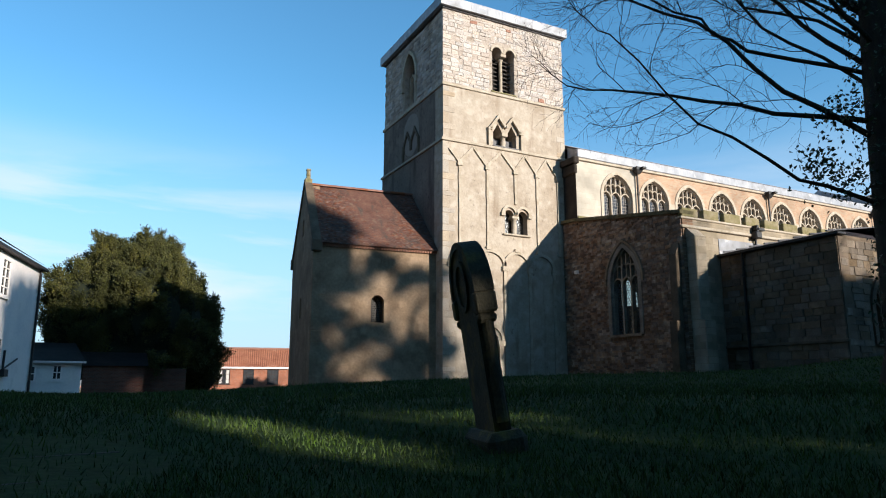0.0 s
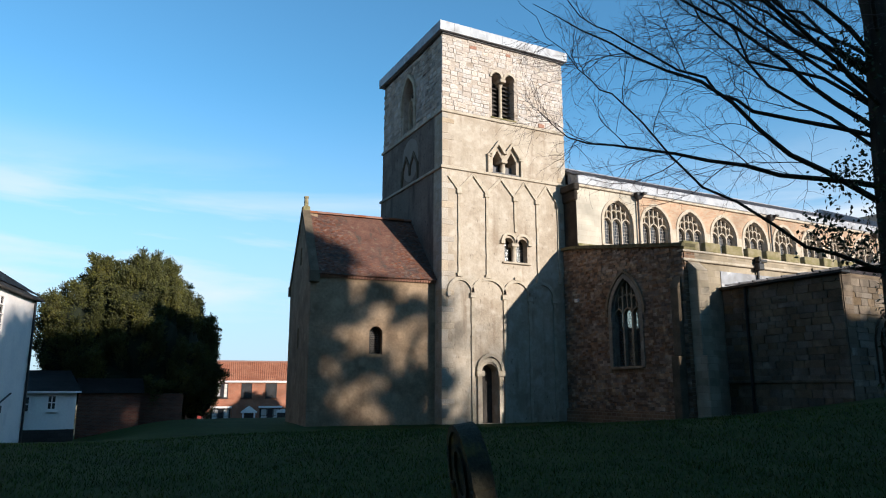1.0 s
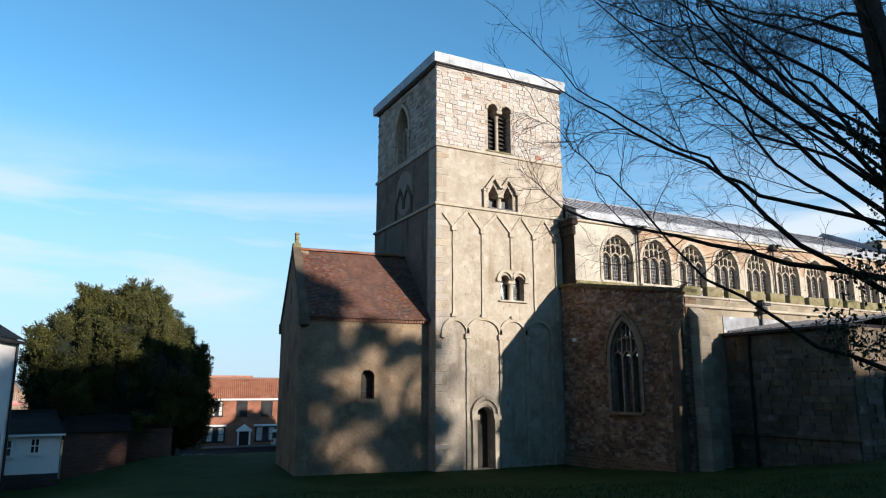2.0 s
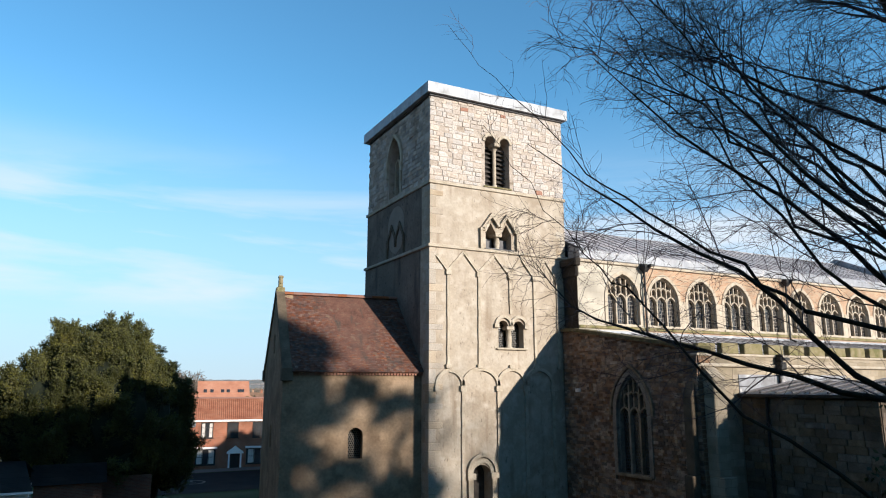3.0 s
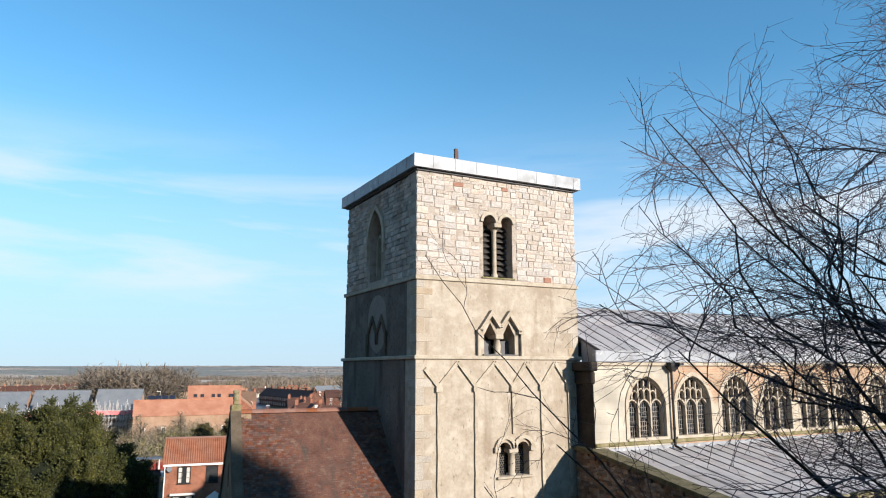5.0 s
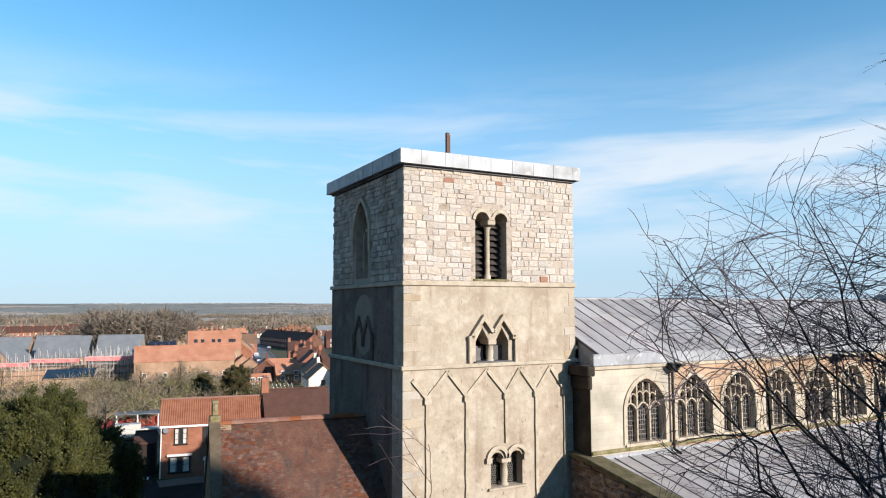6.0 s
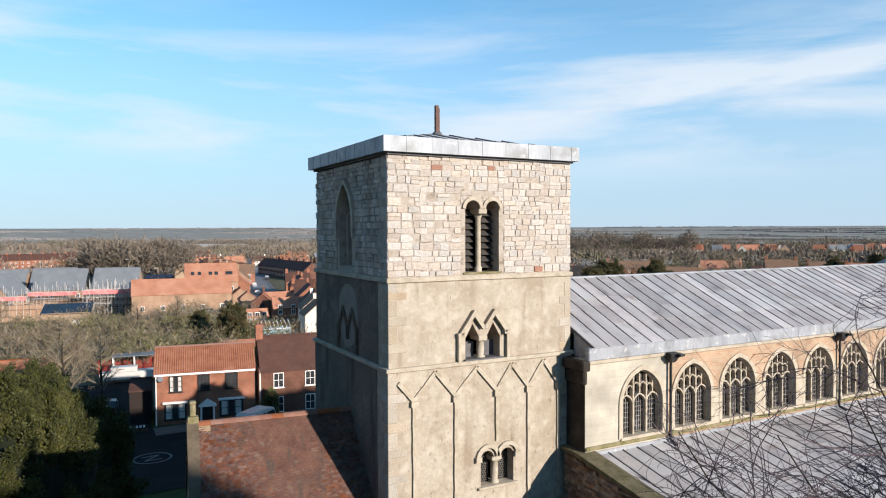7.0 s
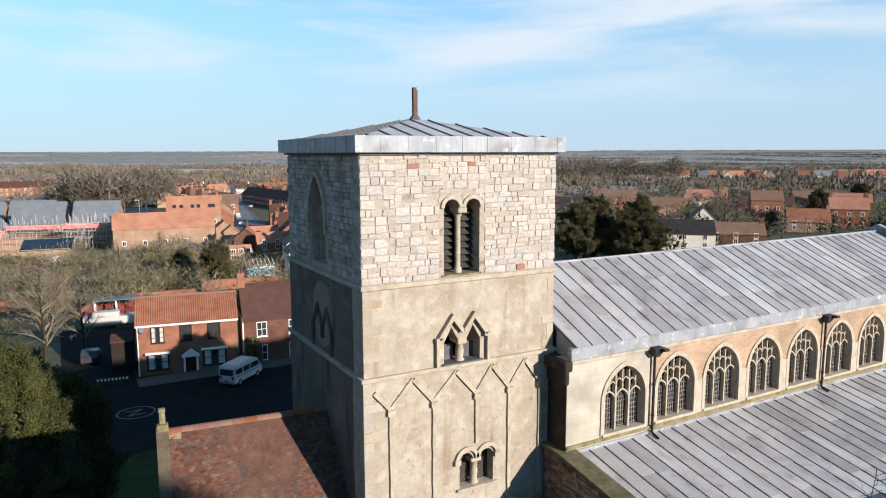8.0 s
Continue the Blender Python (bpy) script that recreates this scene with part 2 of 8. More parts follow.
M_LEADROLL = surface("lead_roll", [(0.07, 0.07, 0.075), (0.12, 0.12, 0.125)], 2, 20, 0.15, 0.6, 0.1)
M_LEADF = surface("lead_flashing", [(0.2, 0.222, 0.255), (0.27, 0.297, 0.33), (0.32, 0.345, 0.375)], 1.1, 12, 0.12, 0.5, 0.15, stain=[((0.16, 0.165, 0.175), 1.3, 0.5, 0.7), ((0.5, 0.5, 0.49), 2.7, 0.6, 0.72)], stretch=(1, 1, 0.25), spec=0.5)
M_TILE = surface("clay_tile", [(0.085, 0.042, 0.031), (0.122, 0.06, 0.043), (0.15, 0.08, 0.056)], 2.0, 18, 0.25, 0.9, 0.25, island=0.27, stain=[((0.075, 0.05, 0.042), 0.9, 0.5, 0.75), ((0.165, 0.115, 0.085), 3.5, 0.58, 0.74), ((0.07, 0.055, 0.045), 3.4, 0.58, 0.74, (1, 0.3, 0.3))])
M_RIDGE = surface("ridge_tile", [(0.2, 0.08, 0.046), (0.245, 0.105, 0.06)], 3, 20, 0.2, 0.85, 0.2, vary=0.08)
M_IRON = surface("black_iron", [(0.012, 0.012, 0.014), (0.03, 0.028, 0.026)], 6, 40, 0.2, 0.5, 0.1)
# near black: paints the unlit insides behind openings
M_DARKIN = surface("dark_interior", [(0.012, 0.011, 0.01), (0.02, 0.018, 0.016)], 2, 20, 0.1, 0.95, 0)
M_LOUVRE = surface("grey_louvre", [(0.032, 0.0288, 0.0256), (0.064, 0.0576, 0.0512)], 4, 40, 0.2, 0.85, 0.2)
M_GLASS_L = leaded("leaded_glass", (0.02, 0.024, 0.03), (0.2, 0.19, 0.17), 0.12, 0.2)
M_CLEAR = bpy.data.materials.new("clear_leaded_glass")       # a lattice of lead with clear quarries
M_CLEAR.use_nodes = True
cn, cl = M_CLEAR.node_tree.nodes, M_CLEAR.node_tree.links
ctc, cbr, cmx, ctr, cgl, cm2 = (cn.new("ShaderNode" + k) for k in ("TexCoord", "TexBrick", "MixShader", "BsdfTransparent", "BsdfGlossy", "MixShader"))
csep, ccmb = cn.new("ShaderNodeSeparateXYZ"), cn.new("ShaderNodeCombineXYZ")
cl.new(ctc.outputs["Object"], csep.inputs["Vector"])
cl.new(csep.outputs["Y"], ccmb.inputs["X"])
cl.new(csep.outputs["Z"], ccmb.inputs["Y"])
cl.new(ccmb.outputs["Vector"], cbr.inputs["Vector"])
cbr.inputs["Scale"].default_value, cbr.inputs["Brick Width"].default_value, cbr.inputs["Row Height"].default_value, cbr.inputs["Mortar Size"].default_value = 1, 0.11, 0.13, 0.012
ctr.inputs["Color"].default_value = (0.8, 0.82, 0.76, 1)
cgl.inputs["Roughness"].default_value, cgl.inputs["Color"].default_value = 0.1, (0.6, 0.62, 0.65, 1)
cm2.inputs["Fac"].default_value = 0.06
cl.new(ctr.outputs[0], cm2.inputs[1])
cl.new(cgl.outputs[0], cm2.inputs[2])
cn["Principled BSDF"].inputs["Base Color"].default_value = (0.06, 0.06, 0.065, 1)
cl.new(cbr.outputs["Fac"], cmx.inputs["Fac"])
cl.new(cm2.outputs[0], cmx.inputs[1])
cl.new(cn["Principled BSDF"].outputs[0], cmx.inputs[2])
cl.new(cmx.outputs[0], cn["Material Output"].inputs["Surface"])
M_GLASS_D = leaded("diamond_glass", (0.0192, 0.0224, 0.0256), (0.1, 0.095, 0.085), 0.09, 0.09, True)
M_WOOD = surface("weathered_oak", [(0.064, 0.0352, 0.0192), (0.102, 0.0576, 0.032)], 3, 30, 0.25, 0.8, 0.3, stretch=(6, 6, 0.6))
M_POST = surface("brown_post", [(0.0768, 0.0384, 0.0288), (0.115, 0.0576, 0.0384)], 5, 30, 0.2, 0.7, 0.1)
M_MOSS = surface("mossy_stone", [(0.102, 0.109, 0.0384), (0.192, 0.173, 0.0896), (0.256, 0.23, 0.16)], 3, 30, 0.25, 0.95, 0.5)
M_GRAVE = surface("grave_stone", [(0.035, 0.034, 0.024), (0.06, 0.056, 0.036), (0.085, 0.072, 0.036)], 3.5, 40, 0.3, 0.9, 0.5, stain=((0.141, 0.122, 0.032), 4, 0.55, 0.7))


# ---------------- building helpers ----------------
def thing(name, at, label, category, group="", kind="", turn=0.0):
    ob = new(name)
    ob.empty_display_size = 0.3
    ob.matrix_basis = pose(*at, 0, 0, turn)
    return tagged(ob, label, category, group, kind)


def link_mesh(name, bm, material, label="", smooth=False):
    me = bpy.data.meshes.new(name)
    bm.to_mesh(me)
    bm.free()
    me.materials.append(material)
    if smooth:
        me.polygons.foreach_set("use_smooth", [True] * len(me.polygons))
    return tagged(new(name, me), label)


def part(name, bm, material, parent, label="", smooth=False, world=True):
    """One mesh under a thing or a part. world: the coordinates are the scene's, else the parent's own."""
    if world and parent.type == "EMPTY":
        bmesh.ops.translate(bm, vec=-parent.location, verts=bm.verts)
    ob = link_mesh(name, bm, material, label, smooth)
    ob.parent = parent
    return ob


def raw(name, verts, faces, material, parent=None, label="", smooth=False):
    me = bpy.data.meshes.new(name)
    me.from_pydata(verts, [], faces)
    me.materials.append(material)
    if smooth:
        me.polygons.foreach_set("use_smooth", [True] * len(me.polygons))
    ob = tagged(new(name, me), label)
    if parent:
        ob.parent = parent
    return ob


def box(bm, x0, x1, y0, y1, z0, z1, bevel=0.0):
    r = bmesh.ops.create_cube(bm, size=1.0, matrix=Matrix.LocRotScale(((x0 + x1) / 2, (y0 + y1) / 2, (z0 + z1) / 2), None, (x1 - x0, y1 - y0, z1 - z0)))
    if bevel:
        es = list({e for v in r["verts"] for e in v.link_edges})
        bmesh.ops.bevel(bm, geom=es, offset=bevel, segments=1, affect="EDGES")


def cyl(bm, p, q, r0, r1=None, n=10):
    p, q = Vector(p), Vector(q)
    m = Matrix.Translation((p + q) / 2) @ (q - p).to_track_quat("Z", "Y").to_matrix().to_4x4()
    bmesh.ops.create_cone(bm, cap_ends=True, segments=n, radius1=r0, radius2=r0 if r1 is None else r1, depth=(q - p).length, matrix=m)


class Plane:
    """A wall's plane: u along it, v up, d into the wall."""
    def __init__(self, origin, u, d):
        self.o, self.u, self.d, self.v = Vector(origin), Vector(u), Vector(d), Vector((0, 0, 1))

    def at(self, u, v, d=0.0):
        return self.o + self.u * u + self.v * v + self.d * d


def slab(bm, pl, outer, holes, d0, d1):
    """A plate with holes, from depth d0 to d1."""
    loops = [outer] + list(holes)
    flat = [p for lp in loops for p in lp]
    tris = tessellate_polygon([[Vector((p[0], p[1], 0)) for p in lp] for lp in loops])
    fr = [bm.verts.new(pl.at(p[0], p[1], d0)) for p in flat]
    bk = [bm.verts.new(pl.at(p[0], p[1], d1)) for p in flat]
    made = []
    for a, b, c in tris:
        made.append(bm.faces.new((fr[a], fr[b], fr[c])))
        made.append(bm.faces.new((bk[a], bk[c], bk[b])))
    k = 0
    for lp in loops:
        m = len(lp)
        for i in range(m):
            a, b = k + i, k + (i + 1) % m
            made.append(bm.faces.new((fr[a], fr[b], bk[b], bk[a])))
        k += m
    bmesh.ops.recalc_face_normals(bm, faces=made)


def ribbon(bm, pl, pts, width, d0, d1, closed=False):
    """A bar of the given width along a line in the plane, from depth d0 to d1."""
    m = len(pts)
    left, right = [], []
    for i, p in enumerate(pts):
        a = Vector(pts[(i - 1) % m] if closed or i > 0 else p).to_2d()
        b = Vector(pts[(i + 1) % m] if closed or i < m - 1 else p).to_2d()
        c = Vector(p).to_2d()
        d1v, d2v = (c - a), (b - c)
        t = (d1v.normalized() if d1v.length else Vector((0, 0))) + (d2v.normalized() if d2v.length else Vector((0, 0)))
        t = t.normalized() if t.length else Vector((1, 0))
        nrm = Vector((-t.y, t.x))
        k = 1.0
        if d1v.length and d2v.length:
            k = 1.0 / max(0.5, t.dot(d2v.normalized()))
        left.append(c + nrm * width / 2 * k)
        right.append(c - nrm * width / 2 * k)
    rings = []
    for a, b in zip(left, right):
        rings.append([bm.verts.new(pl.at(q[0], q[1], d)) for q, d in ((a, d0), (b, d0), (b, d1), (a, d1))])
    made = []
    for i in range(m if closed else m - 1):
        r, s = rings[i], rings[(i + 1) % m]
        for j in range(4):
            made.append(bm.faces.new((r[j], r[(j + 1) % 4], s[(j + 1) % 4], s[j])))
    if not closed:
        made.append(bm.faces.new(rings[0]))
        made.append(bm.faces.new(rings[-1][::-1]))
    bmesh.ops.recalc_face_normals(bm, faces=made)


def arc_line(cx, w, zs, h=None, n=8):
    """The curve of an arch from its left spring to its right one: round, or pointed where h is more than half of w."""
    h = w / 2 if h is None else h
    if h <= w / 2 + 1e-6:
        return [(cx - w / 2 * math.cos(math.pi * i / (2 * n)), zs + h * math.sin(math.pi * i / (2 * n))) for i in range(2 * n + 1)]
    r = (w * w / 4 + h * h) / w
    top = math.asin(min(1, h / r))
    lf = [(cx - w / 2 + r - r * math.cos(top * i / n), zs + r * math.sin(top * i / n)) for i in range(n + 1)]
    return lf + [(2 * cx - x, z) for x, z in lf[-2::-1]]


def opening(cx, w, z0, zs, h=None, n=8):
    return [(cx - w / 2, z0)] + arc_line(cx, w, zs, h, n) + [(cx + w / 2, z0)]


def rect(u0, u1, v0, v1):
    return [(u0, v0), (u1, v0), (u1, v1), (u0, v1)]


def clone(ob, shift, parent=None):
    """A copy of a part with its sub-parts, moved by shift, sharing the meshes."""
    made = {}
    for o in (ob, *ob.children_recursive):
        c = o.copy()
        scene.collection.objects.link(c)
        made[o] = c
        if o is ob:
            c.parent = parent or o.parent
            c.location = o.location + Vector(shift)
        else:
            c.parent = made[o.parent]
    return made[ob]


rnd = random.Random(7)


# ---------------- ground ----------------
def bump_at(x, y, cx, cy, rx, ry, h):
    return h * math.exp(-((x - cx) / rx) ** 2 - ((y - cy) / ry) ** 2)


def ease(a, b, v):
    t = min(1, max(0, (v - a) / (b - a)))
    return t * t * (3 - 2 * t)


def ground_z(x, y):
    z = 0.5
    z -= 0.35 * (1 - ease(4.0, 9.0, math.hypot(x + 15.6, y + 30.2)))      # the hollow by the path
    z -= 0.16 * ease(-9, -15, x)
    z += bump_at(x, y, -2, -14, 8, 5, 0.36)
    z += bump_at(x, y, 14, -19, 9, 9, 1.7)
    z += bump_at(x, y, -21.6, -12, 2.9, 9, 0.95)
    z -= 0.9 * ease(-2, 9, y) * ease(-10, -17, x)
    z -= 2.9 * ease(11, 44, y) * (1 - 0.25 * ease(40, 120, x))
    z -= 2.6 * ease(60, 220, y) + 4.0 * ease(200, 900, math.hypot(x, y))
    z -= 2.0 * ease(45, 160, x)
    z -= 0.2 * ease(-7, -1, y) * (1 - ease(14, 20, x))
    z += 50 * ease(2300, 4750, math.hypot(x, y))
    return z + 0.03 * noise.noise((x * 0.5, y * 0.5, 0))


def axis(stops):
    out = []
    for a, b, n in stops:
        out += [a + (b - a) * i / n for i in range(n)]
    return out + [stops[-1][1]]


gx = axis([(-4800, -900, 6), (-900, -120, 10), (-120, -30, 12), (-30, 25, 74), (25, 80, 18), (80, 300, 12), (300, 4800, 12)])
gy = axis([(-1500, -200, 5), (-200, -45, 8), (-45, -36, 6), (-36, 0, 60), (0, 70, 46), (70, 300, 24), (300, 1000, 10), (1000, 4800, 8)])
M_GROUND = surface("turf", [(0.015, 0.03, 0.006), (0.024, 0.046, 0.01), (0.035, 0.053, 0.015)], 0.7, 12, 0.35, 0.95, 0.6, spec=0.1)
# field colours greyed and paled to carry the haze of distance
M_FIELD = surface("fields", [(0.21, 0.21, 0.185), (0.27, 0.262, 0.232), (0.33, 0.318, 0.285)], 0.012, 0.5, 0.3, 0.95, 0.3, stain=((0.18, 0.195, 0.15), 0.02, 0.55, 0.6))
gverts = [(x, y, ground_z(x, y)) for y in gy for x in gx]
nx = len(gx)
gfaces = [(j * nx + i, j * nx + i + 1, (j + 1) * nx + i + 1, (j + 1) * nx + i) for j in range(len(gy) - 1) for i in range(nx - 1)]
ground = raw("ground", gverts, gfaces, M_GROUND, None, "dark green churchyard turf running out to fields", True)
tagged(ground, category="ground", kind="structure")
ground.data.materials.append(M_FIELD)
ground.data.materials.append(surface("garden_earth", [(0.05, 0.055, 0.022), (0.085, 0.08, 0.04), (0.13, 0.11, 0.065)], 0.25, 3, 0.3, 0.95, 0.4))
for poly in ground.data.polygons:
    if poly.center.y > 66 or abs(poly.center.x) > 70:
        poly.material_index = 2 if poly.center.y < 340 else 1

# ---------------- church tower ----------------
G = 0.1     # foot of the walls, just under the turf
PS = Plane((0, 0.28, 0), (1, 0, 0), (0, 1, 0))
PW = Plane((0.25, 0, 0), (0, 1, 0), (1, 0, 0))
tower = thing("church_tower", (4.25, 4.2, 0.4), "tall square cream-rendered church tower with a rubble stone belfry", "church tower")


def twin(cx, wt, mid, z0, zs, h):
    """The outline of a double opening under two round arches, or two gables where h is negative."""
    w = (wt - mid) / 2
    pts = [(cx - wt / 2, z0)]
    for s in (-1, 1):
        c = cx + s * (mid + w) / 2
        if h < 0:
            pts += [(c - w / 2, zs), (c, zs - h), (c + w / 2, zs)]
        else:
            pts += arc_line(c, w, zs, h, 6)
    return pts + [(cx + wt / 2, z0)]


DOOR = opening(2.98, 0.98, 0.3, 2.75, 0.49)
LOW = twin(4.72, 1.46, 0.3, 8.6, 9.62, 0.29)
TRI = twin(4.12, 1.5, 0.3, 13.42, 14.2, -0.52)
BEL = twin(4.12, 1.46, 0.26, 16.62, 18.95, 0.3)
WBEL = opening(4.65, 1.7, 16.75, 18.5, 1.5)

bm = bmesh.new()
slab(bm, PS, rect(0.25, 8.25, G, 13.3), [DOOR, LOW], 0, 0.95)
part("lower_wall", bm, M_RENDER, tower)
bm = bmesh.new()
slab(bm, PS, rect(0.3, 8.2, 13.3, 16.4), [TRI], 0.05, 0.95)
part("middle_wall", bm, M_RENDER, tower)
bm = bmesh.new()
slab(bm, PS, rect(0.32, 8.18, 16.4, 20.9), [BEL], 0.075, 0.95)
part("belfry_wall", bm, M_MORTAR, tower)
# west walls use the render with shade in its colour
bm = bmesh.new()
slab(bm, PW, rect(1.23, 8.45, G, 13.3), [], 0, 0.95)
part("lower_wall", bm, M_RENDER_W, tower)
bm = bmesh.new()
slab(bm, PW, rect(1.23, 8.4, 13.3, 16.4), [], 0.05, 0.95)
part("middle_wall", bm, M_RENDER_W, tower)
bm = bmesh.new()
slab(bm, PW, rect(1.23, 8.33, 16.4, 20.9), [WBEL], 0.13, 0.95)
part("belfry_wall", bm, M_MORTAR, tower)
for nm, x0, x1, y0, y1 in (("north_wall", 1.2, 8.2, 7.5, 8.4), ("east_wall", 7.3, 8.19, 1.23, 7.5)):
    bm = bmesh.new()
    box(bm, x0, x1, y0, y1, G, 20.9)
    part(nm, bm, M_RENDER, tower)
for z in (12.2, 19.9):
    bm = bmesh.new()
    box(bm, 1.25, 7.25, 1.3, 7.25, z, z + 0.2)
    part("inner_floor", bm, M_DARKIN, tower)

# string courses
for z, h, out, inset in ((13.22, 0.15, 0.09, 0.0), (16.34, 0.17, 0.08, 0.05)):
    bm = bmesh.new()
    x0, x1, y0, y1 = 0.25 + inset - out, 8.25 - inset + out, 0.28 + inset - out, 8.45 - inset + out
    box(bm, x0, x1, y0, 0.5, z, z + h, 0.02)
    box(bm, x0, 0.5, 0.5, y1, z, z + h, 0.02)
    part("string_course", bm, M_LIME, tower, "weathered limestone string course")

# pilaster strips, imposts, round arches below and gables above
def worn(pts, rng, step=0.35, amount=0.014):
    """The same line with small irregularities."""
    out = []
    for p, q in zip(pts, pts[1:]):
        n = max(1, int(math.dist(p, q) / step))
        out += [(p[0] + (q[0] - p[0]) * i / n + rng.uniform(-amount, amount), p[1] + (q[1] - p[1]) * i / n) for i in range(n)]
    return out + [pts[-1]]


LOWX = [0.62, 2.0, 3.93, 5.5, 7.1]
for i, x in enumerate(LOWX):
    if i:
        bm = bmesh.new()
        ribbon(bm, PS, worn([(x, 0.3), (x, 6.55)], rnd), 0.16, -0.08, 0.05)
        part("pilaster_strip", bm, M_LIME, tower)
    bm = bmesh.new()
    ribbon(bm, PS, [(x, 6.55), (x, 6.8)], 0.32 if i else 0.22, -0.14, 0.05)
    part("impost", bm, M_LIME, tower)
for i in range(4):
    a, b = LOWX[i], LOWX[i + 1]
    bm = bmesh.new()
    ribbon(bm, PS, arc_line((a + b) / 2, b - a, 6.8, min((b - a) / 2, 0.78), 7), 0.17, -0.09, 0.05)
    part("blind_arch", bm, M_LIME, tower)
UPX = [1.23, 2.91, 4.69, 6.13, 7.55]
for i, x in enumerate(UPX):
    z0 = 10.25 if i == 2 else 7.75
    bm = bmesh.new()
    ribbon(bm, PS, worn([(x, z0), (x, 12.0)], rnd), 0.13, -0.075, 0.05)
    part("pilaster_strip", bm, M_LIME, tower)
    for z, h in ((11.95, 0.2), (7.6, 0.18)):
        bm = bmesh.new()
        ribbon(bm, PS, [(x, z), (x, z + h)], 0.27, -0.13, 0.05)
        part("impost", bm, M_LIME, tower)
APX = [2.1, 3.83, 5.36, 6.85]
for x, ap in zip(UPX, APX):
    bm = bmesh.new()
    ribbon(bm, PS, worn([(x, 12.15), (ap, 13.1)], rnd, 0.3), 0.14, -0.06, 0.05)
    part("blind_gable", bm, M_LIME, tower)
for x, ap in zip(UPX[1:] + [0.42], APX + [0.0]):
    bm = bmesh.new()
    ribbon(bm, PS, [(ap, 13.1), (x, 12.15)] if ap else [(0.62, 12.85), (1.23, 12.15)], 0.15, -0.085, 0.05)
    part("blind_gable", bm, M_LIME, tower)

# long-and-short quoins at the south-west corner
z, k = 0.3, 0
while z < 16.2:
    h = 0.62 if k % 2 else 0.3
    h *= rnd.uniform(0.85, 1.15)
    w1, w2 = (0.34, 0.34) if k % 2 else (0.7, 0.6)
    zz = min(z + h, 16.32)
    if not (zz > 13.2 and z < 13.4):
        off = 0.05 if z > 13.3 else 0.0
        bm = bmesh.new()
        box(bm, 0.235 + off, 0.25 + off + w1, 0.262 + off, 0.28 + off + w2, z + 0.012, zz - 0.012, 0.012)
        part("quoin_stone", bm, M_QUOIN, tower)
    z, k = zz, k + 1
    if zz >= 16.32:
        break

# tower door
bm = bmesh.new()
ribbon(bm, PS, arc_line(2.98, 1.46, 2.9, 0.78, 8), 0.16, -0.15, 0.05)
part("door_hood", bm, M_LIME, tower)
bm = bmesh.new()
ribbon(bm, PS, arc_line(2.98, 1.14, 2.86, 0.57, 8), 0.2, -0.06, 0.2)
part("door_arch", bm, M_LIME, tower)
for s in (-1, 1):
    bm = bmesh.new()
    ribbon(bm, PS, [(2.98 + s * 0.62, 2.62), (2.98 + s * 0.62, 2.88)], 0.42, -0.2, 0.1)
    part("door_impost", bm, M_LIME, tower)
    bm = bmesh.new()
    ribbon(bm, PS, [(2.98 + s * 0.63, 0.3), (2.98 + s * 0.63, 2.62)], 0.25, -0.12, 0.1)
    part("door_jamb", bm, M_LIME, tower)
bm = bmesh.new()
slab(bm, PS, opening(2.98, 0.97, 0.3, 2.75, 0.48), [], 0.6, 0.68)
part("door", bm, M_LOUVRE, tower, "dark plank door")


def shaft(name, x, z0, z1, r, depth, belly, material):
    bm = bmesh.new()
    prof = [(r * 1.5, 0), (r * 1.5, 0.07), (r * 1.05, 0.1), (r * (1 + belly), 0.5), (r * 1.05, 0.9), (r * 1.5, 0.94), (r * 1.6, 1.0)]
    rings = []
    for rr, f in prof:
        rings.append([bm.verts.new((x + rr * math.cos(a * math.pi / 6), 0.28 + depth + rr * math.sin(a * math.pi / 6), z0 + (z1 - z0) * f)) for a in range(12)])
    for p, q in zip(rings, rings[1:]):
        for a in range(12):
            bm.faces.new((p[a], p[(a + 1) % 12], q[(a + 1) % 12], q[a]))
    return part(name, bm, material, tower, smooth=True)


# low double window
shaft("baluster_shaft", 4.72, 8.6, 9.5, 0.12, 0.22, 0.25, M_LIME)
bm = bmesh.new()
box(bm, 4.5, 4.94, 0.3, 0.95, 9.48, 9.64, 0.02)
part("impost", bm, M_LIME, tower)
bm = bmesh.new()
box(bm, 3.85, 5.62, 0.16, 0.6, 8.5, 8.595, 0.02)
part("window_sill", bm, M_LIME, tower, "thin pale stone sill")
for c in (4.28, 5.16):
    bm = bmesh.new()
    ribbon(bm, PS, arc_line(c, 0.86, 9.68, 0.43, 7), 0.14, -0.1, 0.05)
    part("window_hood", bm, M_LIME, tower)
    bm = bmesh.new()
    slab(bm, PS, opening(c, 0.6, 8.6, 9.6, 0.3), [], 0.42, 0.44)
    part("window_pane", bm, M_GLASS_D, tower)
for x in (3.86, 5.58):
    bm = bmesh.new()
    ribbon(bm, PS, [(x, 9.55), (x, 9.75)], 0.24, -0.13, 0.05)
    part("impost", bm, M_LIME, tower)

